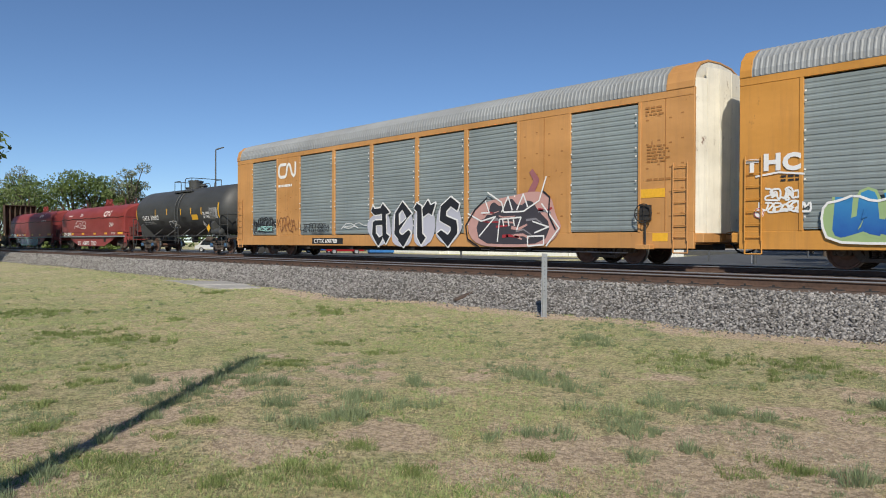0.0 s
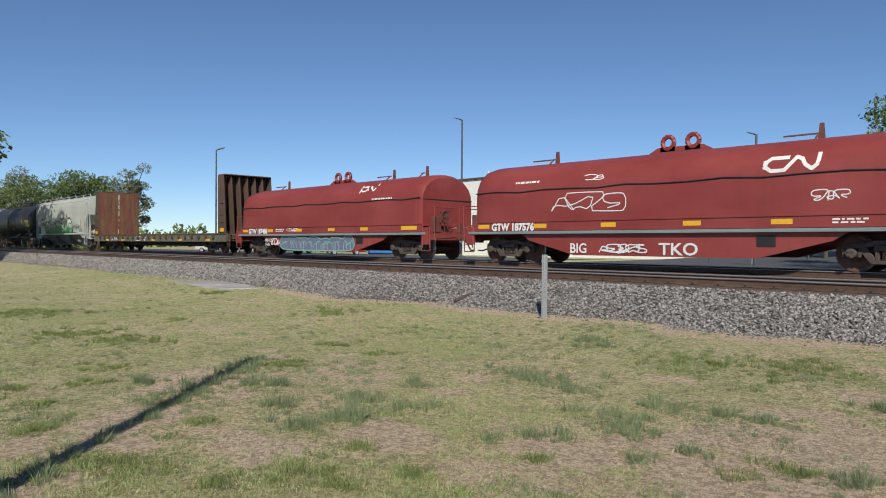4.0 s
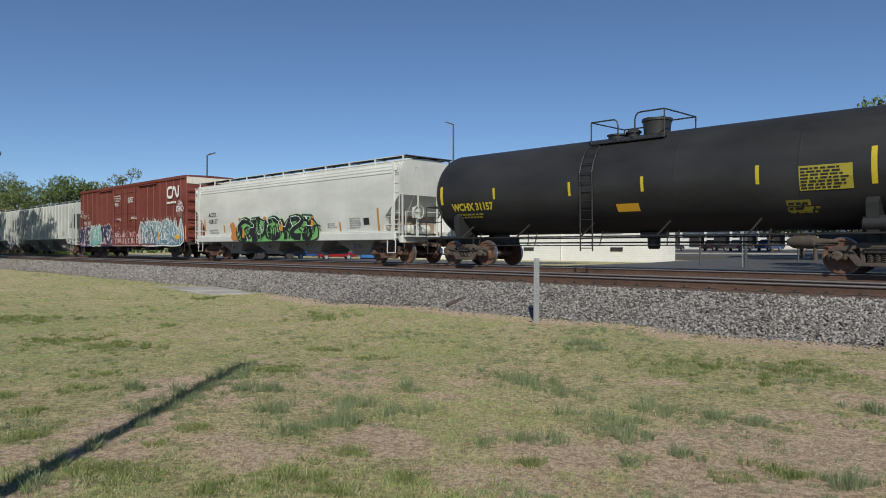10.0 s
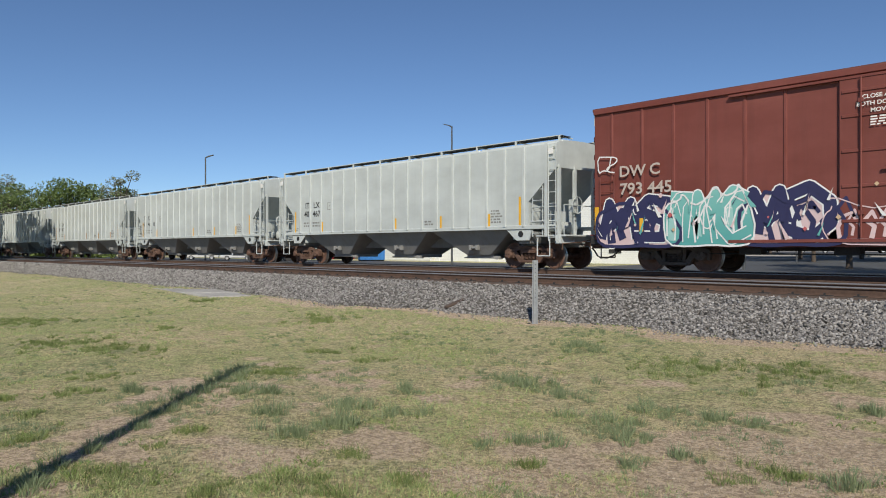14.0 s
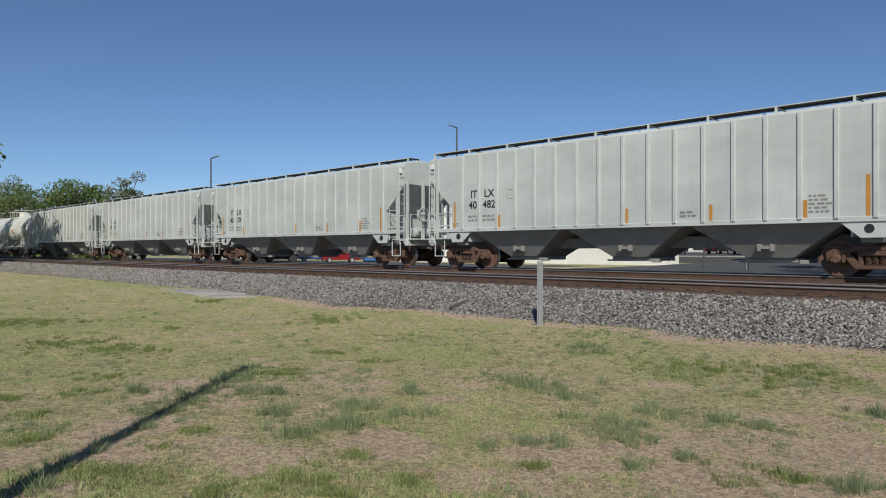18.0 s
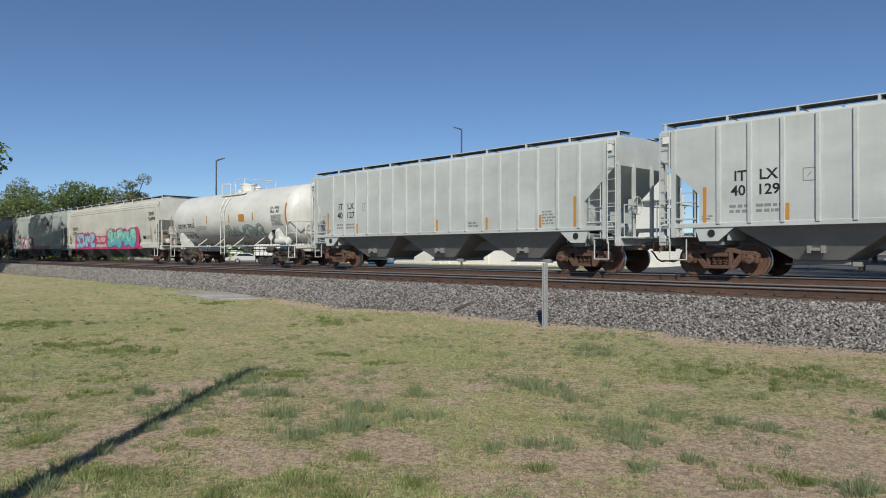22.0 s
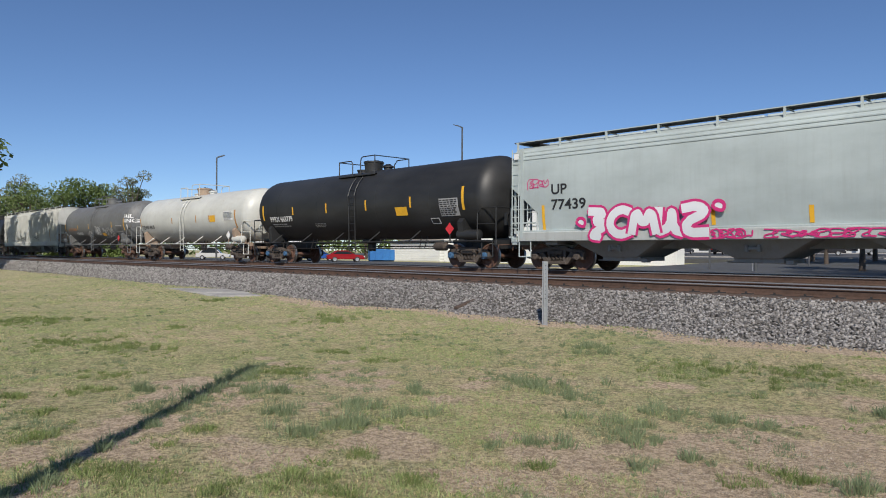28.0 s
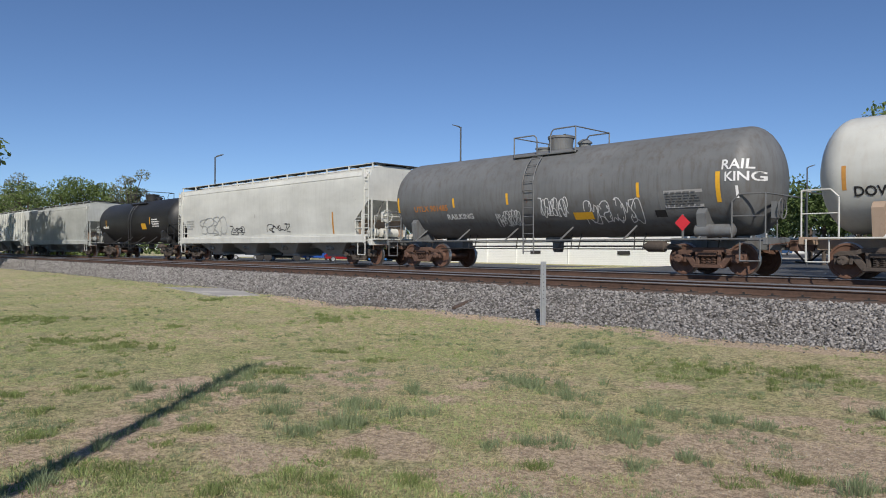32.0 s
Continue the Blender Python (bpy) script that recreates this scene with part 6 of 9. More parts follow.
    for i in range(16):
        a, z = r9.uniform(4.8, 7.9), r9.uniform(0.65, 1.8)
        k = Kit()
        stroke(k, [(a, z), (a + r9.uniform(0.2, 0.6), z + r9.uniform(-0.06, 0.12)), (a + r9.uniform(0.5, 0.8), z + r9.uniform(-0.15, 0.1))], r9.uniform(0.05, 0.12), cs, 0.022, 0.6)
        part("spray_dash", k, (rose, spray("smoke_grey", (0.23, 0.22, 0.24)), spray("blood", (0.35, 0.03, 0.04)))[i % 3], car)
    for line in ([(4.5, 1.75), (5.2, 1.45), (5.9, 1.6), (5.5, 1.25), (5.1, 0.9)], [(5.4, 2.2), (5.6, 1.75), (5.2, 1.75)], [(5.5, 2.5), (6.2, 2.1), (6.3, 1.75), (7.2, 1.75), (7.9, 2.1), (8.2, 2.9)], [(6.2, 1.75), (6.5, 2.3), (6.7, 1.8)], [(6.9, 1.8), (7.2, 2.35), (7.4, 1.9)],
                 [(6.0, 0.7), (6.1, 1.5), (7.1, 1.55), (6.9, 1.1)], [(6.25, 1.5), (6.3, 1.25)], [(6.5, 1.5), (6.55, 1.25)], [(6.75, 1.5), (6.8, 1.25)], [(7.6, 1.4), (8.3, 1.2), (7.7, 1.0)], [(8.0, 2.0), (8.75, 1.15), (8.2, 0.55)], [(7.4, 0.55), (8.1, 0.6), (8.1, 0.9), (7.4, 0.88), (7.4, 0.55)]):
        k = Kit()
        stroke(k, line, 0.055, cs, 0.030)
        part("spray_line", k, WHITE_SP, car)
    for line in ([(5.1, 0.5), (4.5, 0.8), (4.4, 1.3), (4.9, 1.9), (5.5, 2.3)], [(8.0, 2.45), (8.35, 2.2), (8.3, 1.6), (8.6, 1.1)]):
        k = Kit()
        stroke(k, line, 0.06, cs, 0.030)
        part("spray_line", k, BLACK_SP, car)
    k = Kit()
    stroke(k, [(7.45, 2.3), (7.75, 2.8), (7.5, 3.15)], 0.28, flat_side(1.6), 0.006, 0.5)
    part("spray_wisp", k, spray("violet_wisp", (0.32, 0.12, 0.13)), car)
    tag(car, -11.6, -9.4, 1.1, 2.0, flat_side(1.6), BLACK_SP, 21, 0.06, 9)
    tag(car, -11.2, -9.6, 1.2, 1.5, flat_side(1.61), spray("sea_mist", (0.32, 0.56, 0.52)), 25, 0.04, 5)
    tag(car, -9.2, -7.2, 1.1, 2.0, flat_side(1.6), spray("brown_can", (0.25, 0.10, 0.04)), 22, 0.03, 7)
    tag(car, -7.0, -4.6, 1.1, 1.6, flat_side(1.6), BLACK_SP, 23, 0.035, 9)
    tag(car, -3.6, -0.4, 1.25, 1.6, flat_side(1.6), WHITE_SP, 24, 0.03, 3)
    for x, z, w, h, n in ((11.95, 2.5, 0.9, 0.12, 1), (11.95, 3.05, 0.75, 0.55, 6), (11.9, 4.45, 0.65, 0.3, 3)):
        data_bars(car, x, z, w, h, n, sd, RACK_DARK, 0.006, n)

    # charcoal tank car
    car, sd = tank_car("tank_car", 151.7, 5.37, "dark charcoal tank car with white lettering and yellow stripes", TANK_CHAR, 1.52, 2.62, dome_x=-0.1, hood=0.52, cap=BLUE_CAP, deck=(-0.95, 1.6),
                       ladder_x=0.55, stripes=[(-6.3, 2.2, 2.85), (-3.05, 2.4, 2.8), (-1.17, 2.4, 2.8), (0.94, 2.35, 2.75), (2.41, 2.35, 2.75), (3.86, 2.3, 2.75), (6.07, 2.05, 2.95)])
    lettering(car, "GATX  209827", -5.25, 2.12, 0.30, sd, wh, 0.014, 1.05)
    data_bars(car, -5.1, 1.82, 1.9, 0.22, 2, sd, GALV, 0.014, 2)
    lettering(car, "SR 13449", 4.1, 2.3, 0.16, sd, wh, 0.014)
    lettering(car, "SR 13450", 4.1, 2.08, 0.16, sd, wh, 0.014)
    plate(car, "warning_plate", YELLOW, [(2.52, 2.02), (3.35, 2.02), (3.35, 2.33), (2.52, 2.33)], sd, 0.02)
    data_table(car, 4.95, 2.05, 1.0, 0.62, 8, sd, spray("table_grey", (0.36, 0.36, 0.36)), TANK_CHAR, 9)
    tag(car, -1.1, 0.2, 1.5, 2.05, sd, wh, 14, 0.035, 3)
    plate(car, "placard", wh, [(3.9, 1.48), (4.12, 1.7), (3.9, 1.92), (3.68, 1.7)], sd, 0.025)
    plate(car, "placard", YELLOW, [(4.95, 1.24), (5.2, 1.49), (4.95, 1.74), (4.7, 1.49)], flat_side(1.5), 0.03)
    part("placard_holder", Kit().box(4.92, 4.98, -1.52, -1.49, 1.0, 1.75), TANK_CHAR, car)
    plate(car, "test_panel", bk, [(4.65, 1.72), (5.1, 1.72), (5.1, 1.92), (4.65, 1.92)], sd, 0.02)
    for x, z in ((-4.7, 1.9), (1.3, 2.1), (1.35, 1.8), (2.4, 1.75), (-2.2, 1.9)):
        plate(car, "paint_patch", TANK_BLACK, [(x - 0.35, z - 0.1), (x + 0.3, z - 0.14), (x + 0.4, z + 0.12), (x - 0.25, z + 0.15)], sd, 0.012)

    # two red coil cars
    car, sd = coil_car(135.5, "red covered coil car with white emblem and tags")
    lettering(car, "GTW 187576", -6.55, 1.135, 0.25, sd, wh, 0.052, 1.0, fat=0.018)
    line_mark(car, 3.2, 2.62, 1.35, 0.34, sd, wh, 0.10)
    data_bars(car, -5.5, 2.74, 1.2, 0.13, 1, sd, wh, 0.012, 4)
    data_bars(car, 4.9, 1.2, 0.9, 0.16, 2, sd, wh, 0.012, 6)
    tag(car, -3.9, -1.0, 1.65, 2.35, sd, WHITE_SP, 41, 0.035, 4)
    tag(car, -2.6, -1.8, 2.7, 2.95, sd, WHITE_SP, 42, 0.03, 2)
    tag(car, 4.4, 5.3, 1.75, 2.1, sd, WHITE_SP, 43, 0.03, 3)
    lettering(car, "BIG", -3.15, 0.38, 0.32, flat_side(1.44), WHITE_SP, 0.01)
    tag(car, -2.0, -0.3, 0.36, 0.7, flat_side(1.44), WHITE_SP, 44, 0.04, 5)
    lettering(car, "TKO", 0.1, 0.36, 0.36, flat_side(1.44), WHITE_SP, 0.01, 1.2)
    plate(car, "data_panel", bk, [(3.0, 0.62), (3.5, 0.62), (3.5, 0.92), (3.0, 0.92)], flat_side(1.44), 0.006)
    car, sd = coil_car(117.6, "red covered coil car with blue-grey graffiti on its sill")
    lettering(car, "GTW 187486", -6.55, 1.135, 0.25, sd, wh, 0.052, 1.0, fat=0.018)
    line_mark(car, 3.2, 2.95, 1.1, 0.2, sd, wh, 0.07)
    data_bars(car, 4.2, 2.5, 1.5, 0.14, 1, sd, wh, 0.012, 4)
    data_bars(car, -3.8, 1.2, 0.9, 0.18, 2, sd, wh, 0.012, 6)
    tag(car, -2.8, -1.6, 1.22, 1.38, sd, WHITE_SP, 45, 0.025, 5)
    mural(car, -3.4, 2.9, 0.28, 1.04, flat_side(1.44), spray("mauve_blue", (0.17, 0.17, 0.26)), spray("mint", (0.20, 0.52, 0.44)), 7, 46, False, spray("mint", (0.20, 0.52, 0.44)), spray("lilac", (0.26, 0.23, 0.34)), None, None, 0.05, 0.045, 0.8, 1)
    tag(car, -4.4, -3.5, 0.5, 0.9, flat_side(1.44), WHITE_SP, 47, 0.05, 3)
    lettering(car, "MHC", -5.0, 0.70, 0.17, flat_side(1.44), WHITE_SP, 0.01, 1.25)
    lettering(car, "FVE", -4.95, 0.48, 0.17, flat_side(1.44), WHITE_SP, 0.01, 1.25)
    plate(car, "data_panel", bk, [(3.0, 0.62), (3.5, 0.62), (3.5, 0.92), (3.0, 0.92)], flat_side(1.44), 0.006)

    # empty bulkhead flat car
    car, sd = bulkhead_flat(97.3)
    lettering(car, "ABS", -7.2, 0.76, 0.26, sd, wh, 0.008, 1.2)
    data_bars(car, -6.3, 0.78, 0.6, 0.2, 1, sd, wh, 0.008, 3)
    k = Kit()
    for a, b in (((-2.4, 0.74), (-2.4, 1.02)), ((-2.4, 1.02), (-1.6, 1.02)), ((-1.6, 1.02), (-1.6, 0.74)), ((-1.6, 0.74), (-2.4, 0.74)), ((-2.0, 0.74), (-2.0, 1.02))):
        stroke(k, [a, b], 0.035, sd, 0.008)
    part("chalk_frame", k, wh, car)
    k = Kit()
    stroke(k, [(-0.6, 1.0), (-0.9, 0.76)], 0.045, sd, 0.008)
    stroke(k, [(-1.05, 0.92), (-0.9, 0.76), (-0.68, 0.80)], 0.045, sd, 0.008)
    part("chalk_arrow", k, wh, car)
    for x in (5.4, 6.1):
        plate(car, "route_card", GALV, [(x, 0.86), (x + 0.14, 0.86), (x + 0.14, 1.0), (x, 1.0)], sd, 0.008)

    # pale grey hopper with the green piece
    car, sd = hopper("covered_hopper", 77.35, 7.35, 6.05, "pale grey covered hopper with a large green and white graffiti", HOPPER_PALE, HOPPER_LOW, bays=3, cap=BLUE_CAP, band=None, ridges=(4.0,), cut=1.75)
    lettering(car, "ASHX", -5.68, 2.55, 0.27, sd, bk, 0.012, 1.1)
    lettering(car, "22060", -5.65, 2.12, 0.27, sd, bk, 0.012, 1.05)
    data_bars(car, -5.45, 1.6, 0.95, 0.45, 3, sd, GALV, 0.012, 5)
    green_body = spray("green_to_white", (0.04, 0.33, 0.06), (0.80, 0.84, 0.80), 1.45, 2.65)
    mural(car, -4.65, 3.35, 1.28, 2.72, sd, green_body, BLACK_SP, 5, 51, False, None, None, None, None, 0.08, 0.13, 0.62, 1)
    for a, b in ((-4.5, 2.3), (-2.6, 2.55), (-0.5, 2.5), (0.6, 2.72), (2.2, 2.6)):
        patch(car, "spray_cloud", PINK_CLOUD, rounded([(a - 0.5, b - 0.25), (a - 0.35, b + 0.12), (a, b + 0.22), (a + 0.4, b + 0.1), (a + 0.6, b - 0.3), (a, b - 0.5)]), sd, 0.004)
    forms(car, -4.45, 3.25, 1.30, 2.62, sd, (3, 0, 1, 2, 4, 3, 0), 0.30, BLACK_SP, green_body, None, False, 0.13, 1.25)
    r9 = random.Random(8)
    for i in range(22):
        a, z = r9.uniform(-4.2, 3.0), r9.uniform(1.4, 2.2)
        patch(car, "mural_wedge", (BLACK_SP, spray("teal_mist", (0.10, 0.42, 0.30)), spray("sky_fleck", (0.15, 0.36, 0.60)), BLACK_SP)[i % 4], [(a, z), (a + r9.uniform(0.1, 0.25), z + r9.uniform(-0.1, 0.1)), (a + r9.uniform(0.0, 0.2), z + r9.uniform(0.2, 0.45))], sd, 0.044)
    tag(car, 3.5, 5.3, 1.65, 2.1, sd, BLACK_SP, 52, 0.035, 6)
    tag(car, 3.0, 4.6, 1.32, 1.43, sd, BLACK_SP, 53, 0.02, 9)
    tag(car, 5.0, 5.8, 1.42, 1.7, sd, BLACK_SP, 54, 0.025, 4)
    stripe(car, 5.45, 1.6, 2.5, 0.14, sd, STRIPE_DULL, 0.012)
    stripe(car, -6.2, 1.5, 2.3, 0.1, sd, STRIPE_DULL, 0.012)

    # black tank car
    car, sd = tank_car("tank_car", 60.25, 7.0, "black tank car with yellow stencils, weathered brown", TANK_BLACK, 1.58, 2.72, dome_x=0.5, deck=(-1.8, 0.8),
                       ladder_x=-1.1, stripes=[(-7.8, 2.3, 3.0), (-5.1, 2.4, 2.8), (-1.82, 2.35, 2.8), (0.83, 2.35, 2.8), (4.25, 2.35, 2.85), (7.0, 2.2, 3.1)], stripe_mat=OLD_YELLOW)
    lettering(car, "WCHX 31157", -7.22, 2.05, 0.26, sd, OLD_YELLOW, 0.014, 0.95, fat=0.014)
    data_bars(car, -7.1, 1.75, 1.6, 0.2, 2, sd, spray("mustard", (0.36, 0.31, 0.04)), 0.014, 7)
    data_table(car, 5.35, 2.12, 1.25, 0.62, 7, sd, spray("mustard", (0.36, 0.31, 0.04)), bk, 8)
    data_table(car, 4.95, 1.6, 0.6, 0.3, 2, sd, spray("mustard", (0.36, 0.31, 0.04)), TANK_BLACK, 18)
    plate(car, "warning_plate", YELLOW, [(-0.1, 1.78), (0.68, 1.78), (0.68, 2.02), (-0.1, 2.02)], sd, 0.02)
    data_bars(car, 5.0, 1.55, 0.9, 0.2, 2, sd, spray("mustard", (0.36, 0.31, 0.04)), 0.014, 9)

    # white round-sided hopper with green and orange piece
    car, sd = hopper("covered_hopper", 40.8, 9.24, 7.93, "white covered hopper with a green, black and orange graffiti", HOPPER_WHITE, HOPPER_LOW, bays=4, band=HOPPER_WHITE, ridges=(3.78, 3.92, 4.05), rust=True, cut=1.6, gap=1.0)
    lettering(car, "ACFX", -7.6, 2.40, 0.25, sd, bk, 0.012, 1.02)
    lettering(car, "458157", -7.6, 2.02, 0.25, sd, bk, 0.012, 0.98)
    data_bars(car, -7.55, 1.42, 1.1, 0.3, 2, sd, GALV, 0.012, 5)
    ms = flat_side(1.62)
    for a in (-4.9, -2.3, 1.2):
        patch(car, "spray_splash", spray("burnt_orange", (0.50, 0.20, 0.05)), rounded([(a, 1.0), (a + 0.1, 1.6), (a - 0.2, 1.9), (a + 0.3, 2.1), (a + 0.5, 1.7), (a + 0.9, 1.9), (a + 0.8, 2.3), (a + 1.2, 2.2), (a + 1.1, 1.1)], 1), ms, 0.005)
    lime = spray("lime", (0.16, 0.42, 0.13))
    mural(car, -4.2, 3.5, 0.93, 2.22, ms, lime, BLACK_SP, 5, 61, False, BLACK_SP, BLACK_SP, None, None, 0.07, 0.12, 0.66, 1)
    forms(car, -4.2, 3.5, 0.93, 2.32, ms, (0, -2, 3, -1, 2, -5, 1), 0.33, lime, BLACK_SP, spray("pale_lime", (0.62, 0.80, 0.66)), False, 0.05, 1.5)
    shards(car, -4.0, 3.2, 0.98, 2.2, ms, (lime, lime, BLACK_SP, spray("pale_lime", (0.62, 0.80, 0.66))), 34, 62, 0.05, 0.38)
    for i, (x, z) in enumerate(((-3.6, 1.2), (0.2, 1.5), (2.9, 1.7))):
        patch(car, "spray_fleck", spray("amber", (0.62, 0.28, 0.02)), [(x, z), (x + 0.25, z - 0.02), (x + 0.2, z + 0.42), (x + 0.02, z + 0.45)], ms, 0.034)
    data_bars(car, 4.1, 1.55, 0.8, 0.25, 3, sd, GALV, 0.012, 1)
    data_bars(car, 5.8, 1.5, 0.8, 0.5, 5, sd, GALV, 0.012, 2)
    plate(car, "test_panel", bk, [(6.8, 1.65), (7.2, 1.65), (7.2, 1.95), (6.8, 1.95)], sd, 0.012)
    for x, z0, z1 in ((5.0, 1.4, 1.8), (7.75, 1.35, 2.35), (-5.9, 1.5, 1.9), (-8.2, 1.6, 2.3)):
        stripe(car, x, z0, z1, 0.13, sd, STRIPE_DULL, 0.012)

    # boxcar
    car, sd = boxcar(20.55, "dark red boxcar with blue graffiti along its lower side")
    bs = flat_side(1.60)
    line_mark(car, 7.05, 3.82, 1.6, 0.6, bs, wh, 0.17)
    data_bars(car, 6.96, 3.38, 1.8, 0.22, 1, bs, wh, 0.008, 3)
    lettering(car, "DW", -8.63, 2.89, 0.33, bs, spray("dirty_white", (0.50, 0.43, 0.38)), 0.008, 1.1)
    lettering(car, "C", -7.6, 2.9, 0.33, bs, spray("dirty_white", (0.50, 0.43, 0.38)), 0.008, 1.1)
    lettering(car, "793 445", -8.6, 2.35, 0.34, bs, spray("dirty_white", (0.50, 0.43, 0.38)), 0.008, 1.12)
    ds = flat_side(1.66)
    for i, words in enumerate(("CLOSE AND LOCK", "BOTH DOORS BEFORE", "MOVING CAR")):
        lettering(car, words, -2.05 + (0.12, 0.0, 0.3)[i], 4.27 - 0.17 * i, 0.10, ds, wh, 0.012, 1.05)
    data_bars(car, -1.75, 3.6, 0.75, 0.25, 4, ds, wh, 0.01, 11)
    data_bars(car, 0.7, 3.75, 1.0, 0.4, 3, ds, wh, 0.01, 12)
    data_bars(car, -1.4, 2.55, 1.1, 0.18, 2, ds, wh, 0.01, 13)
    data_bars(car, 1.3, 2.6, 1.1, 0.18, 2, ds, wh, 0.01, 14)
    navy, teal = spray("navy", (0.03, 0.03, 0.09)), spray("teal", (0.10, 0.36, 0.34), (0.20, 0.48, 0.44), 0.9, 2.3)
    blush, steel = spray("blush", (0.66, 0.50, 0.50)), spray("steel_blue", (0.11, 0.22, 0.29), (0.20, 0.34, 0.38), 0.9, 2.4)
    mural(car, -2.8, 3.0, 0.76, 2.05, bs, spray("rose_white", (0.48, 0.28, 0.26)), blush, 6, 74, True, blush, spray("rose", (0.36, 0.07, 0.08)), None, None, 0.03, 0.09, 0.6, 2)
    mural(car, -9.4, -6.6, 0.74, 2.35, bs, blush, navy, 2, 71, True, navy, navy, None, None, 0.10, 0.20, 0.6, 1)
    mural(car, -4.9, -2.3, 0.76, 2.50, bs, blush, navy, 2, 73, True, navy, WHITE_SP, None, None, 0.10, 0.18, 0.6, 1)
    mural(car, -7.1, -4.5, 0.74, 2.65, flat_side(1.615), teal, WHITE_SP, 3, 72, True, WHITE_SP, spray("sea_mist", (0.32, 0.56, 0.52)), WHITE_SP, None, 0.05, 0.05, 0.62, 1)
    mural(car, 2.5, 9.45, 0.74, 2.70, bs, steel, WHITE_SP, 7, 75, True, WHITE_SP, spray("bone_grey", (0.40, 0.44, 0.42)), WHITE_SP, None, 0.06, 0.055, 0.60, 1)
    forms(car, 2.5, 9.4, 0.78, 2.45, bs, (2, -2, 1, -3, 4, -4, 2), 0.24, WHITE_SP, steel, None, True, 0.08, 1.7)
    shards(car, 2.6, 9.3, 0.85, 2.75, bs, (steel, WHITE_SP, spray("bone_grey", (0.40, 0.44, 0.42)), steel, WHITE_SP, BOX_RED), 56, 63, 0.05, 0.5)
    shards(car, -9.3, -2.6, 0.85, 2.2, bs, (WHITE_SP, teal, navy, blush), 44, 64, 0.06, 0.36)
    shards(car, -2.3, 2.6, 0.85, 1.8, flat_side(1.66), (blush, WHITE_SP, spray("coral", (0.50, 0.12, 0.12))), 34, 65, 0.004, 0.34)
    forms(car, -9.3, -6.8, 0.78, 2.3, bs, (-3, 4), 0.30, WHITE_SP, navy, None, True, 0.08, 1.2)
    forms(car, -4.8, -2.5, 0.78, 2.4, bs, (2, -1), 0.30, WHITE_SP, navy, None, True, 0.08, 1.2)
    forms(car, -7.0, -4.6, 0.78, 2.4, bs, (1, 2, 0), 0.24, WHITE_SP, teal, None, True, 0.08, 1.3, 0.025)
    r9 = random.Random(5)
    for i in range(26):
        a, z, s = r9.choice((r9.uniform(-9.2, -6), r9.uniform(-4.5, 2.6), r9.uniform(-4.5, 2.6), r9.uniform(3.0, 9.3))), r9.uniform(0.9, 2.5), r9.uniform(0.03, 0.09)
        patch(car, "spray_dot", (blush, spray("coral", (0.50, 0.12, 0.12)), spray("sand", (0.58, 0.42, 0.26)))[i % 3], [(a + s * math.cos(q * 0.7854), z + s * math.sin(q * 0.7854)) for q in range(8)], flat_side(1.66), 0.004)
    patch(car, "spray_cloud", spray("grey_cloud", (0.21, 0.11, 0.095)), rounded([(8.35, 2.75), (8.3, 3.3), (8.6, 3.65), (9.1, 3.6), (9.35, 3.2), (9.2, 2.6), (8.8, 2.5)]), bs, 0.005)
    tag(car, 8.3, 9.35, 2.85, 3.25, bs, WHITE_SP, 76, 0.05, 4)
    tag(car, 8.6, 9.2, 3.25, 3.55, bs, WHITE_SP, 78, 0.04, 2)
    tag(car, -9.4, -8.7, 2.95, 3.6, bs, WHITE_SP, 77, 0.04, 2)
    plate(car, "warning_plate", YELLOW, [(8.25, 1.2), (8.85, 1.2), (8.85, 1.43), (8.25, 1.43)], bs, 0.05)
    stripe(car, 5.7, 1.2, 1.6, 0.12, bs, YELLOW, 0.05)
    stripe(car, -7.9, 1.2, 1.6, 0.12, bs, YELLOW, 0.05)

    # six alike ribbed hoppers
    for i, (num, tail) in enumerate((("40", "467"), ("40", "468"), ("40", "482"), ("40", "126"), ("40", "129"), ("40", "127"))):
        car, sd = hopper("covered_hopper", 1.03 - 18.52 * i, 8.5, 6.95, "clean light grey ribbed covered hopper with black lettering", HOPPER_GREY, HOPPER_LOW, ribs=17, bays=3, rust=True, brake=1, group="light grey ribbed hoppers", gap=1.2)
        s2 = flat_side(1.55)
        p, x0 = 0.864, -6.72
        xt = x0 - (0.7 if tail == "468" else 0.0)
        lettering(car, "IT", xt + 0.42, 2.62, 0.28, s2, bk, 0.006, 1.05)
        lettering(car, "LX", xt + p + 0.24, 2.62, 0.28, s2, bk, 0.006, 1.05)
        lettering(car, num, xt + 0.34, 2.22, 0.28, s2, bk, 0.006, 1.05)
        if tail == "468":
            lettering(car, "46", xt + p + 0.24, 2.22, 0.28, s2, bk, 0.006, 1.05)
            lettering(car, "8", xt + 2 * p + 0.24, 2.22, 0.28, s2, bk, 0.006, 1.05)
        else:
            lettering(car, tail, xt + p + 0.18, 2.22, 0.28, s2, bk, 0.006, 1.05)
        data_bars(car, xt + 0.3, 1.72, 0.6, 0.28, 2, s2, HOPPER_LOW, 0.006, 1)
        data_bars(car, xt + p + 0.16, 1.72, 0.75, 0.28, 2, s2, HOPPER_LOW, 0.006, 2)
        data_bars(car, x0 - 0.5, 1.58, 0.35, 0.14, 2, s2, HOPPER_LOW, 0.006, 3)
        data_bars(car, x0 + 14 * p + 0.2, 1.6, 0.55, 0.5, 5, s2, HOPPER_LOW, 0.006, 4)
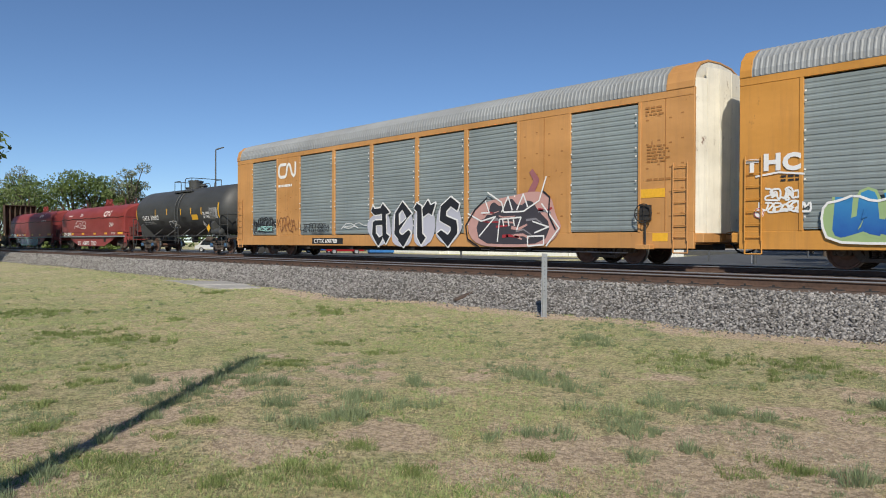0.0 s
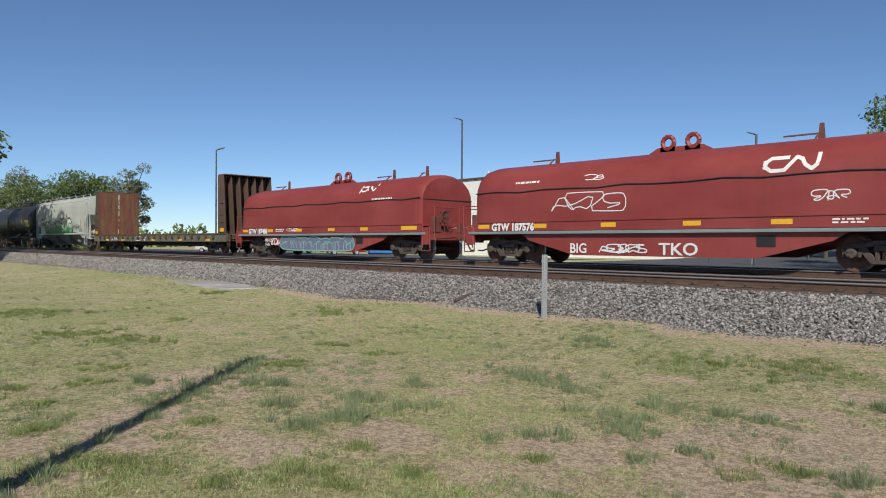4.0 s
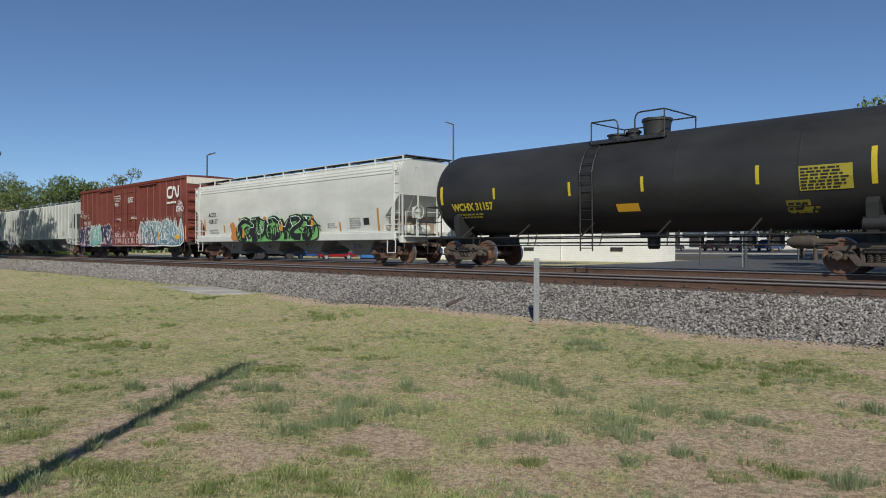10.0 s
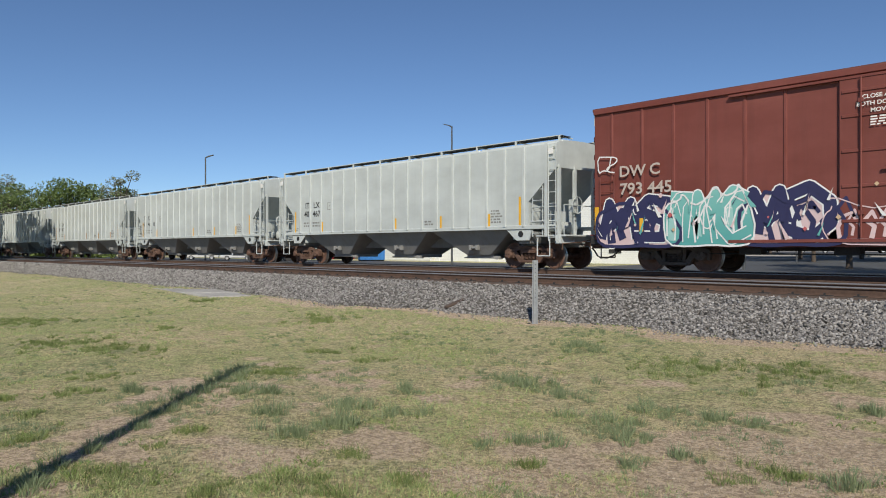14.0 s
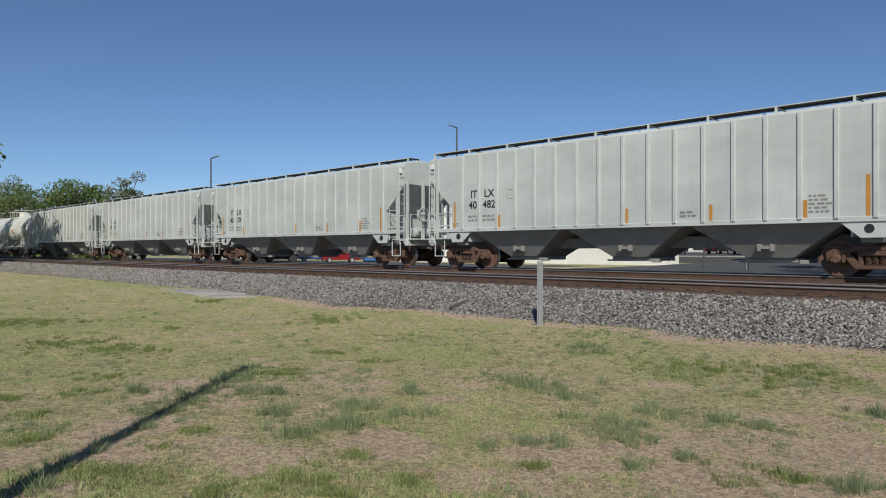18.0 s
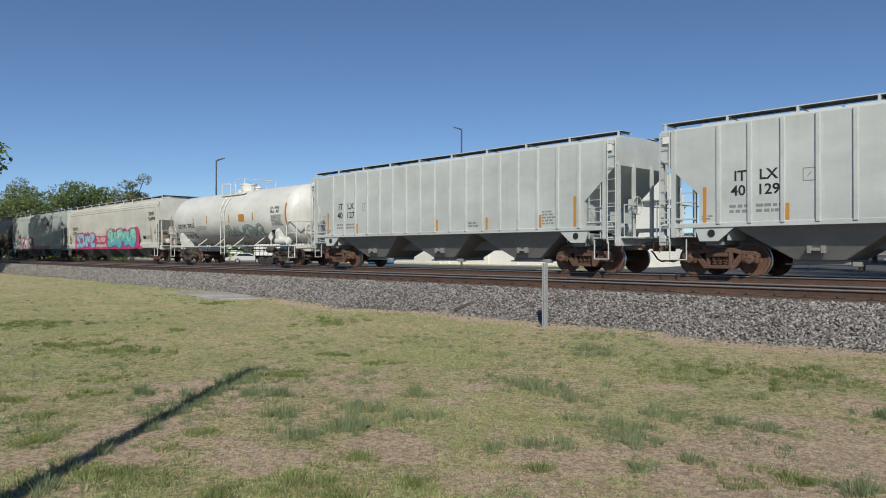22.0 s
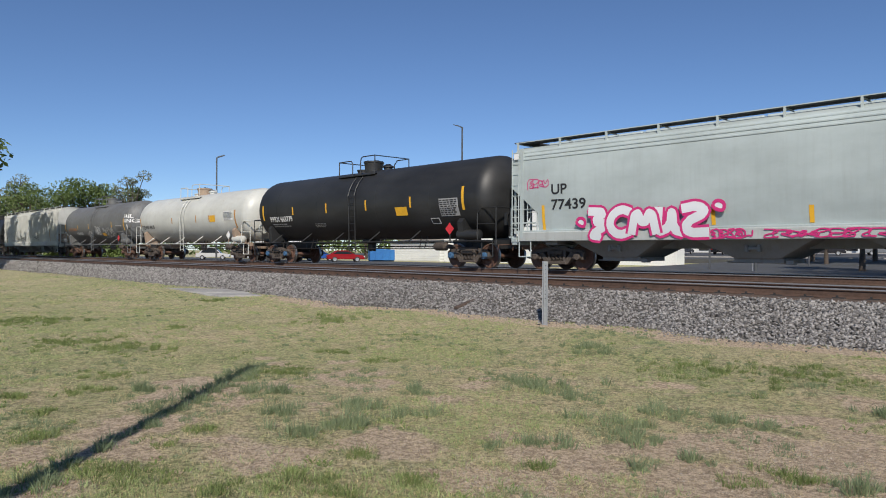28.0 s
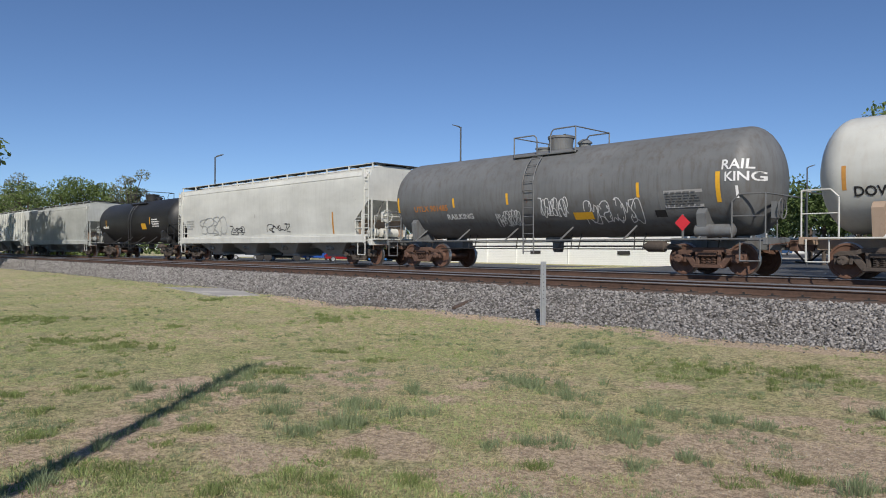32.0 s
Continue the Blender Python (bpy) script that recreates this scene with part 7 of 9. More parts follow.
        data_bars(car, x0 + 10 * p + 0.15, 1.6, 0.6, 0.22, 2, s2, HOPPER_LOW, 0.006, 5)
        k = Kit()
        for a, b in (((0, 0), (0.3, 0)), ((0.3, 0), (0.3, 0.32)), ((0.3, 0.32), (0, 0.32)), ((0, 0.32), (0, 0)), ((0.1, 0.1), (0.2, 0.22))):
            stroke(k, [(x0 + 2 * p + 0.5 + a[0], 2.5 + a[1]), (x0 + 2 * p + 0.5 + b[0], 2.5 + b[1])], 0.02, s2, 0.006)
        part("inspection_mark", k, HOPPER_LOW, car)
        for xs, h in ((-7.18, 1.0), (-4.93, 0.45), (-2.46, 0.45), (0.28, 0.45), (2.95, 0.45), (5.45, 0.45), (6.88, 1.0)):
            stripe(car, xs, 1.5, 1.5 + h, 0.10, s2, YELLOW if i < 2 else STRIPE_DULL, 0.008)

    # white tank car
    car, sd = tank_car("tank_car", -109.2, 5.8, "clean white tank car with black lettering and dark green graffiti", TANK_WHITE, 1.56, 2.70, dome_x=0.1, hood=0.42, cap=None,
                       ladder_x=-0.05, stripes=[(-7.2, 2.3, 3.0), (-4.0, 2.4, 2.8), (-2.2, 2.4, 2.85), (0.6, 2.35, 2.8), (3.3, 2.4, 2.85), (6.65, 2.1, 3.2)], stripe_mat=STRIPE_DULL)
    lettering(car, "DOWX 79815", -6.2, 2.18, 0.26, sd, bk, 0.014, 1.05)
    data_bars(car, -5.9, 1.85, 1.8, 0.12, 1, sd, GALV, 0.014, 2)
    lettering(car, "SR - 9316", 5.25, 2.92, 0.14, sd, bk, 0.014, 1.1)
    lettering(car, "FRA - AIP", 5.25, 2.72, 0.14, sd, bk, 0.014, 1.1)
    data_table(car, 5.25, 2.05, 1.15, 0.58, 7, sd, spray("pale_table", (0.60, 0.60, 0.57)), GALV, 3)
    plate(car, "test_panel", bk, [(4.95, 1.62), (5.4, 1.62), (5.4, 1.85), (4.95, 1.85)], sd, 0.02)
    plate(car, "warning_plate", STRIPE_DULL, [(1.78, 2.4), (2.43, 2.4), (2.43, 2.78), (1.78, 2.78)], sd, 0.02)
    piece(car, -0.1, 4.2, 1.5, 2.25, sd, 5, spray("pine_spray", (0.10, 0.17, 0.14)), spray("misty_green", (0.33, 0.42, 0.38)), None, None, WHITE_SP, 0.22, 81)
    tag(car, -5.6, -4.0, 1.55, 1.85, sd, BLACK_SP, 82, 0.03, 6)
    tag(car, -4.0, -2.2, 2.0, 2.25, sd, GALV, 83, 0.02, 5)
    plate(car, "placard", wh, [(5.25, 1.24), (5.5, 1.49), (5.25, 1.74), (5.0, 1.49)], flat_side(1.5), 0.03)
    part("placard_holder", Kit().box(5.22, 5.28, -1.52, -1.49, 1.0, 1.75), TANK_WHITE, car)

    # cream hopper with the pink and blue piece
    car, sd = hopper("covered_hopper", -128.05, 9.75, 8.2, "cream covered hopper with pink, blue and teal graffiti", HOPPER_CREAM, HOPPER_LOW, bays=4, band=HOPPER_CREAM, ridges=(3.75, 3.9, 4.03), rust=True, cut=1.6, gap=0.9)
    lettering(car, "DOWX", -8.35, 2.5, 0.27, sd, bk, 0.012, 1.05)
    lettering(car, "66750", -8.35, 2.12, 0.27, sd, bk, 0.012, 1.05)
    crimson = spray("crimson_halo", (0.58, 0.05, 0.16), (0.52, 0.07, 0.14), 1.0, 2.2)
    ms = flat_side(1.62)
    deep = spray("deep_blue", (0.05, 0.08, 0.28))
    mural(car, -7.5, -2.5, 0.93, 2.36, ms, crimson, crimson, 7, 91, False, None, None, None, None, 0.05, 0.10, 0.84, 1)
    mural(car, -0.1, 6.5, 0.93, 2.55, ms, crimson, crimson, 6, 92, False, None, None, None, None, 0.05, 0.10, 0.82, 1)
    forms(car, -7.2, -2.6, 0.98, 2.25, ms, (4, -1, 3, 2, -5), 0.34, deep, spray("powder_blue", (0.30, 0.52, 0.68)), WHITE_SP, False, 0.12, 1.4)
    forms(car, 0.1, 6.1, 0.98, 2.45, ms, (4, 3, -2, 2, -4, 1), 0.50, deep, spray("teal_mix", (0.08, 0.36, 0.52), (0.22, 0.62, 0.42), 1.0, 2.2), WHITE_SP, False, 0.12, 1.5)
    shards(car, -7.0, 6.0, 1.0, 2.3, ms, (spray("mint2", (0.12, 0.55, 0.38)), spray("powder_blue", (0.30, 0.52, 0.68)), WHITE_SP, crimson), 34, 93, 0.05, 0.3)
    k = Kit()
    stroke(k, [(-2.6, 1.62), (-1.9, 1.66), (-1.1, 1.6), (-0.4, 1.66), (0.2, 1.6)], 0.62, flat_side(1.62), 0.003)
    stroke(k, [(-7.6, 1.02), (6.2, 1.04), (7.0, 1.0)], 0.18, flat_side(1.62), 0.002)
    part("spray_ground", k, crimson, car)
    lettering(car, "TSU NSF", -2.3, 1.5, 0.34, flat_side(1.62), WHITE_SP, 0.02, 1.15)
    lettering(car, '"SEVES', 8.0, 3.2, 0.22, sd, BLACK_SP, 0.02, 1.05)
    lettering(car, '"LUNY8', 8.0, 2.86, 0.22, sd, BLACK_SP, 0.02, 1.05)
    plate(car, "test_panel", bk, [(6.95, 1.6), (7.4, 1.6), (7.4, 1.82), (6.95, 1.82)], sd, 0.012)
    data_bars(car, 7.5, 1.58, 0.8, 0.28, 3, sd, GALV, 0.012, 6)
    for x, z0, z1 in ((-8.8, 1.45, 2.1), (8.3, 1.4, 2.4)):
        stripe(car, x, z0, z1, 0.13, sd, STRIPE_DULL, 0.012)

    # blue-grey hopper with the shield
    car, sd = hopper("covered_hopper", -147.85, 8.3, 6.75, "blue-grey covered hopper with pink graffiti and a shield emblem", HOPPER_BLUE, HOPPER_LOW, bays=3, band=HOPPER_DULL, ridges=(3.82, 3.95, 4.08), cut=1.7)
    lettering(car, "UP", -6.6, 2.56, 0.34, sd, bk, 0.012, 1.15)
    lettering(car, "77439", -6.6, 2.05, 0.34, sd, bk, 0.012, 1.2)
    pink = spray("hot_pink", (0.60, 0.03, 0.18))
    silver = spray("silver_white", (0.60, 0.62, 0.63), (0.76, 0.77, 0.78), 1.0, 2.0)
    forms(car, -5.15, -0.95, 0.98, 2.1, flat_side(1.62), (1, 0, 2, 3, -5), 0.27, pink, silver, None, False, 0.16, 1.15)
    for a, z in ((-5.35, 1.55), (-0.75, 1.9)):
        patch(car, "mural_drop", silver, rounded([(a - 0.2, z), (a - 0.05, z + 0.2), (a + 0.2, z + 0.1), (a + 0.15, z - 0.15)]), flat_side(1.62), 0.012)
        k = Kit()
        ring = rounded([(a - 0.2, z), (a - 0.05, z + 0.2), (a + 0.2, z + 0.1), (a + 0.15, z - 0.15)])
        stroke(k, ring + ring[:1], 0.10, flat_side(1.62), 0.022)
        tagged(part("mural_outline", k, pink, car), kind="stuff")
    tag(car, -1.0, 0.2, 1.0, 1.3, flat_side(1.61), spray("hot_pink", (0.60, 0.03, 0.18)), 96, 0.04, 5)
    tag(car, 0.5, 5.0, 1.0, 1.26, flat_side(1.61), spray("hot_pink", (0.60, 0.03, 0.18)), 97, 0.035, 14)
    tag(car, -7.6, -6.7, 2.75, 3.15, sd, spray("hot_pink", (0.60, 0.03, 0.18)), 98, 0.03, 4)
    plate(car, "shield_emblem", spray("shield_navy", (0.03, 0.05, 0.16)), [(3.87, 3.38), (4.22, 3.46), (4.58, 3.38), (4.56, 3.1), (3.89, 3.1)], sd, 0.014)
    plate(car, "shield_emblem", wh, [(3.88, 3.1), (4.57, 3.1), (4.58, 2.82), (4.45, 2.64), (4.22, 2.54), (4.0, 2.64), (3.86, 2.82)], sd, 0.014)
    for x in (3.98, 4.17, 4.36, 4.55):
        plate(car, "shield_stripe", spray("shield_red", (0.45, 0.05, 0.05)), [(x - 0.04, 2.68), (x + 0.04, 2.68), (x + 0.04, 3.07), (x - 0.04, 3.07)], sd, 0.022)
    data_bars(car, 4.8, 2.86, 0.9, 0.34, 2, sd, spray("slate_text", (0.08, 0.10, 0.16)), 0.012, 2)
    for x, z0, z1 in ((-7.0, 1.35, 2.2), (-1.0, 1.4, 1.85), (1.6, 1.4, 1.85), (4.1, 1.4, 1.85), (6.9, 1.5, 2.45)):
        stripe(car, x, z0, z1, 0.12, sd, YELLOW, 0.012)
    for x, z in ((5.6, 1.5), (6.6, 2.0), (6.65, 1.55)):
        plate(car, "paint_patch", HOPPER_DULL, [(x, z), (x + 0.4, z + 0.02), (x + 0.42, z + 0.35), (x, z + 0.33)], sd, 0.012)

    # glossy black tank car
    car, sd = tank_car("tank_car", -165.9, 7.05, "black tank car with white lettering and yellow stripes", TANK_BLACK, 1.60, 2.74, dome_x=-0.2, cap=BLUE_CAP,
                       ladder_x=0.25, stripes=[(-7.65, 2.2, 2.95), (-4.75, 2.4, 2.8), (-1.84, 2.4, 2.85), (1.2, 2.4, 2.85), (4.18, 2.4, 2.85), (7.2, 2.2, 3.1)])
    lettering(car, "PPRX 663779", -6.95, 2.1, 0.26, sd, wh, 0.014, 1.05)
    data_bars(car, -6.8, 1.82, 1.7, 0.2, 2, sd, GALV, 0.014, 2)
    plate(car, "warning_plate", YELLOW, [(3.26, 2.1), (4.0, 2.1), (4.0, 2.45), (3.26, 2.45)], sd, 0.02)
    data_table(car, 5.95, 2.0, 1.05, 0.68, 8, sd, spray("table_grey", (0.36, 0.36, 0.36)), TANK_BLACK, 3)
    data_bars(car, -3.0, 1.75, 1.0, 0.2, 3, sd, GALV, 0.014, 4)
    plate(car, "placard", spray("placard_red", (0.60, 0.03, 0.04)), [(6.5, 1.26), (6.74, 1.5), (6.5, 1.74), (6.26, 1.5)], flat_side(1.5), 0.03)
    part("placard_holder", Kit().box(6.47, 6.53, -1.52, -1.49, 1.0, 1.75), TANK_BLACK, car)
    plate(car, "test_panel", wh, [(5.27, 1.72), (5.78, 1.72), (5.78, 1.95), (5.27, 1.95)], sd, 0.014)
    plate(car, "test_panel_field", TANK_BLACK, [(5.31, 1.75), (5.74, 1.75), (5.74, 1.92), (5.31, 1.92)], sd, 0.02)

    # cream tank car, dusty underneath
    car, sd = tank_car("tank_car", -183.35, 6.4, "cream tank car with brown dust along its frame", TANK_CREAM, 1.52, 2.66, dome_x=-0.4, hood=0.42, sill_mat=DUSTY, dirty=True,
                       ladder_x=-0.28, stripes=[(-7.2, 2.2, 2.8), (-2.0, 2.3, 2.7), (1.5, 2.3, 2.75), (3.3, 2.3, 2.7), (6.5, 1.9, 2.9)], stripe_mat=STRIPE_DULL)
    lettering(car, "DOWX 40139", -6.95, 2.05, 0.24, sd, bk, 0.014, 1.0)
    plate(car, "warning_plate", YELLOW, [(3.45, 2.3), (4.15, 2.3), (4.15, 2.68), (3.45, 2.68)], sd, 0.02)
    data_table(car, 5.2, 2.35, 1.1, 0.52, 6, sd, wh, GALV, 3)
    plate(car, "placard", wh, [(5.85, 1.24), (6.1, 1.49), (5.85, 1.74), (5.6, 1.49)], flat_side(1.5), 0.03)
    part("placard_holder", Kit().box(5.82, 5.88, -1.52, -1.49, 1.0, 1.75), DUSTY, car)

    # grey weathered tank car with white tags
    car, sd = tank_car("tank_car", -200.35, 6.15, "weathered grey tank car with white spray tags", TANK_GREY, 1.58, 2.72, dome_x=0.1, rail_mat=TANK_GREY, rust=True,
                       ladder_x=-0.1, stripes=[(-7.1, 2.2, 2.8), (-3.87, 2.3, 2.65), (-1.15, 2.3, 2.7), (4.1, 2.3, 2.75), (6.6, 2.05, 2.9)])
    lettering(car, "UTLX 901485", -6.1, 2.2, 0.22, sd, spray("rust_letter", (0.50, 0.20, 0.05)), 0.014, 1.1)
    for x0, x1, z0, z1, s in ((-1.8, -0.6, 1.5, 2.15, 2), (0.3, 1.5, 1.75, 2.5, 3), (2.1, 4.2, 1.45, 2.4, 4)):
        tag(car, x0, x1, z0, z1, sd, WHITE_SP, 100 + s, 0.028, 9)
    lettering(car, "RAILKING", -4.3, 1.86, 0.2, sd, WHITE_SP, 0.016, 1.15)
    bulge = (6.97, 1.58, 2.72)
    lettering(car, "RAIL", 6.75, 2.95, 0.28, sd, WHITE_SP, 0.02, 1.0, head=bulge)
    lettering(car, "KING", 6.85, 2.62, 0.26, sd, WHITE_SP, 0.02, 1.0, head=bulge)
    lettering(car, "I", 7.12, 2.15, 0.34, sd, WHITE_SP, 0.02, 1.0, head=bulge)
    plate(car, "warning_plate", YELLOW, [(1.65, 1.7), (2.4, 1.7), (2.4, 1.93), (1.65, 1.93)], sd, 0.02)
    data_table(car, 5.0, 1.95, 1.2, 0.5, 6, sd, spray("table_pale", (0.44, 0.43, 0.42)), TANK_GREY, 3)
    plate(car, "placard", spray("placard_red", (0.60, 0.03, 0.04)), [(5.6, 1.26), (5.84, 1.5), (5.6, 1.74), (5.36, 1.5)], flat_side(1.5), 0.03)
    part("placard_holder", Kit().box(5.57, 5.63, -1.52, -1.49, 1.0, 1.75), TANK_GREY, car)
    plate(car, "test_panel", bk, [(4.62, 1.7), (4.98, 1.7), (4.98, 1.9), (4.62, 1.9)], sd, 0.02)

    # cream hopper with thin black scrawls
    car, sd = hopper("covered_hopper", -219.1, 9.7, 8.35, "cream covered hopper with thin black spray scrawls", HOPPER_CREAM, HOPPER_LOW, bays=4, band=HOPPER_CREAM, ridges=(3.95,), cut=1.6)
    tag(car, -6.8, -3.4, 1.35, 2.6, sd, GALV, 111, 0.05, 4)
    tag(car, -3.1, -1.4, 1.4, 2.0, sd, BLACK_SP, 112, 0.04, 4)
    tag(car, 1.0, 3.4, 1.5, 2.0, sd, BLACK_SP, 113, 0.04, 4)
    data_bars(car, -8.6, 1.8, 1.0, 0.6, 4, sd, GALV, 0.012, 6)
    stripe(car, 6.9, 1.4, 2.4, 0.12, sd, STRIPE_DULL, 0.012)
    # tail of what is seen
    car, sd = tank_car("tank_car", -237.2, 5.5, "glossy black tank car with white patches", TANK_BLACK, 1.5, 2.62, dome_x=0.2, stripes=[(-5, 2.3, 2.8), (3.4, 2.3, 2.8)])
    data_bars(car, -5.6, 2.1, 1.4, 0.3, 1, sd, wh, 0.014, 2)
    data_bars(car, 3.8, 2.1, 1.2, 0.6, 4, sd, wh, 0.014, 3)
    plate(car, "warning_plate", YELLOW, [(1.9, 2.0), (2.7, 2.0), (2.7, 2.4), (1.9, 2.4)], sd, 0.02)
    hopper("covered_hopper", -254.6, 8.5, 6.9, "dull grey covered hopper under tree shade", HOPPER_DULL, HOPPER_LOW, bays=3, band=HOPPER_DULL, ridges=(4.0,), cut=1.7)
    hopper("covered_hopper", -273.3, 8.5, 6.95, "white covered hopper in the shade of trees", HOPPER_WHITE, HOPPER_LOW, ribs=17, bays=3)


train()


# ---- beyond the tracks ----
def build_store():
    """White painted shop building behind the railway: a taller left part and a lower right part with a roof sign box."""
    y0, z0 = 67.0, BACK_Z
    b = tagged(new("shop_building"), "plain white painted brick shop with a boxy roof sign", "building")
    b.matrix_world = pose(0, 0, 0)
    part("wall", Kit().prism([(-70.3, z0 - 0.1), (-49.5, z0 - 0.1), (-49.5, 9.0), (-70.3, 8.95)], "y", y0, y0 + 14), WHITE_WALL, b, bevel=0.03)
    part("roof_edge", Kit().prism([(-70.5, 8.95), (-49.3, 9.0), (-49.3, 9.22), (-70.5, 9.16)], "y", y0 - 0.2, y0 + 14.2), FLAT_RUST, b, "dark brown roof edging")
    part("chimney", Kit().box(-49.5, -48.7, y0 + 1.7, y0 + 2.4, 8.0, 10.0), RUST_SHEET, b, bevel=0.03)
    part("wall", Kit().prism([(-49.48, z0 - 0.1), (-36.6, z0 - 0.1), (-36.6, 7.3), (-49.48, 8.2)], "y", y0 + 0.05, y0 + 1.6), WHITE_WALL, b, bevel=0.03)
    part("cornice", Kit().prism([(-49.6, 7.75), (-40.9, 7.15), (-40.9, 7.35), (-49.6, 7.95)], "y", y0 - 0.25, y0 + 0.1), WHITE_WALL, b)
    part("cornice", Kit().prism([(-49.6, 7.35), (-40.9, 6.78), (-40.9, 6.88), (-49.6, 7.45)], "y", y0 - 0.12, y0 + 0.1), WHITE_WALL, b)
    part("corner_trim", Kit().box(-36.6, -36.35, y0 - 0.02, y0 + 1.6, z0 - 0.1, 6.6), WHITE_WALL, b)
    s = part("sign_box", Kit().prism([(-41.0, y0 - 0.3), (-35.75, y0 - 0.3), (-37.2, y0 + 1.6), (-42.9, y0 + 1.6)], "z", 6.07, 8.72), WHITE_WALL, b, "blank white roof sign box", bevel=0.04)
    part("sign_edge", Kit().prism([(-41.05, y0 - 0.34), (-35.7, y0 - 0.34), (-37.15, y0 + 1.64), (-42.95, y0 + 1.64)], "z", 5.97, 6.068), RACK_GREY, s)
    part("sign_rim", Kit().prism([(-41.02, y0 - 0.32), (-35.72, y0 - 0.32), (-37.17, y0 + 1.62), (-42.92, y0 + 1.62)], "z", 8.722, 8.76), RACK_GREY, s)
    v = part("vent_window", Kit().box(-44.1, -41.6, y0 - 0.02, y0 + 0.03, 2.2, 3.5), RACK_GREY, b, "louvred vent window")
    for i in range(3):
        part("louvre", Kit().box(-43.9, -41.8, y0 - 0.08, y0 - 0.02, 2.4 + 0.34 * i, 2.6 + 0.34 * i), WHITE_WALL, v)
    for x, za in ((-62.0, 9.9), (-57.2, 6.2), (-49.4, 7.6), (-69.2, 6.5)):
        part("downspout", Kit().tube((x, y0 - 0.12, z0), (x, y0 - 0.12, za), 0.09, 8), WHITE_WALL, b)
    for x, z, w in ((-67.0, 6.9, 0.9), (-66.8, 5.9, 0.5), (-56.6, 6.6, 0.5), (-58.5, 3.6, 6.5), (-63.0, 4.4, 4.0)):
        part("cable_conduit", Kit().box(x, x + w, y0 - 0.06, y0 - 0.005, z, z + 0.09), RACK_GREY, b)
    for x in (-55.0, -43.0):
        part("low_vent", Kit().box(x, x + 1.5, y0 - 0.05, y0 + 0.02, 0.35, 0.75), DARK_STEEL, b)
    lo = tagged(new("storage_shed"), "long low white shed with horizontal siding", "shed")
    part("wall", Kit().box(-81.0, -70.6, 66.5, 71, z0 - 0.1, 1.75), WHITE_WALL, lo, bevel=0.02)
    for i in range(8):
        part("siding_board", Kit().box(-81.02, -70.58, 66.44, 66.5, z0 + 0.1 + 0.3 * i, z0 + 0.34 + 0.3 * i), WHITE_WALL, lo, bevel=0.01)
    part("roof", Kit().box(-81.2, -70.4, 66.2, 71.2, 1.75, 1.87), GALV, lo)
    t = tagged(new("storage_trailer"), "white ribbed box trailer parked beyond the rails", "trailer")
    t.matrix_world = pose(-81.7, 48.6, BACK_Z, 0, 0, 59)
    part("box", Kit().box(-3.1, 3.1, -1.2, 1.2, 1.1, 5.5), WHITE_WALL, t, bevel=0.03)
    for i in range(12):
        part("side_rib", Kit().box(-3.0 + 0.52 * i, -2.92 + 0.52 * i, -1.24, -1.2, 1.15, 5.45), RACK_GREY, t)
    for x in (-2.2, -1.2, 2.4):
        part("wheel", Kit().lathe([(-1.15, 0.1), (-1.12, 0.48), (-0.85, 0.5), (0.85, 0.5), (1.12, 0.48), (1.15, 0.1)], 16, "y", (x, 0, 0.5)), DARK_STEEL, t, smooth=40)
    part("chassis", Kit().box(-3.0, 3.0, -0.5, 0.5, 0.7, 1.1), DARK_STEEL, t)
    h = tagged(new("house"), "small house with a pale tan hipped roof", "house")
    part("wall", Kit().box(-82, -75.5, 69, 75, z0 - 0.1, 2.3), WHITE_WALL, h)
    k = Kit()
    k.add([(-82.6, 68.3, 2.25), (-74.9, 68.3, 2.25), (-74.9, 75.7, 2.25), (-82.6, 75.7, 2.25), (-80, 72, 3.6), (-77.5, 72, 3.6)], [(0, 1, 5, 4), (1, 2, 5), (2, 3, 4, 5), (3, 0, 4), (3, 2, 1, 0)])
    part("roof", k, paint("tan_shingle", (0.50, 0.42, 0.33), 0.9, 0.2), h)


LAMP_GREY = plain("lamp_grey", (0.09, 0.095, 0.10), 0.5, 0.2, 0.15, 8)


def lamp_post(x, y, top, turn, double=False, thick=0.07):
    p = tagged(new("street_lamp"), "tall dark metal parking-lot lamp with an angled flat head", "street lamp", "parking lot lamps")
    p.matrix_world = pose(x, y, BACK_Z, 0, 0, turn)
    h = top - BACK_Z
    part("pole", Kit().lathe([(0, thick * 1.1), (h * 0.5, thick * 0.95), (h, thick * 0.75)], 10, "z"), LAMP_GREY, p, smooth=40)
    part("base_plate", Kit().box(-0.16, 0.16, -0.16, 0.16, -0.05, 0.06), DARK_STEEL, p, bevel=0.01)
    for s in ((-1, 1) if double else (-1,)):
        part("lamp_head", Kit().prism([(s * 0.08, h - 0.02), (s * 0.62, h + 0.16), (s * 0.63, h + 0.21), (s * 0.2, h + 0.10), (s * 0.06, h + 0.04)], "y", -0.13, 0.13), LAMP_GREY, p)
        part("lamp_arm", Kit().tube((0, 0, h - 0.06), (s * 0.2, 0, h + 0.04), 0.03, 6), LAMP_GREY, p)


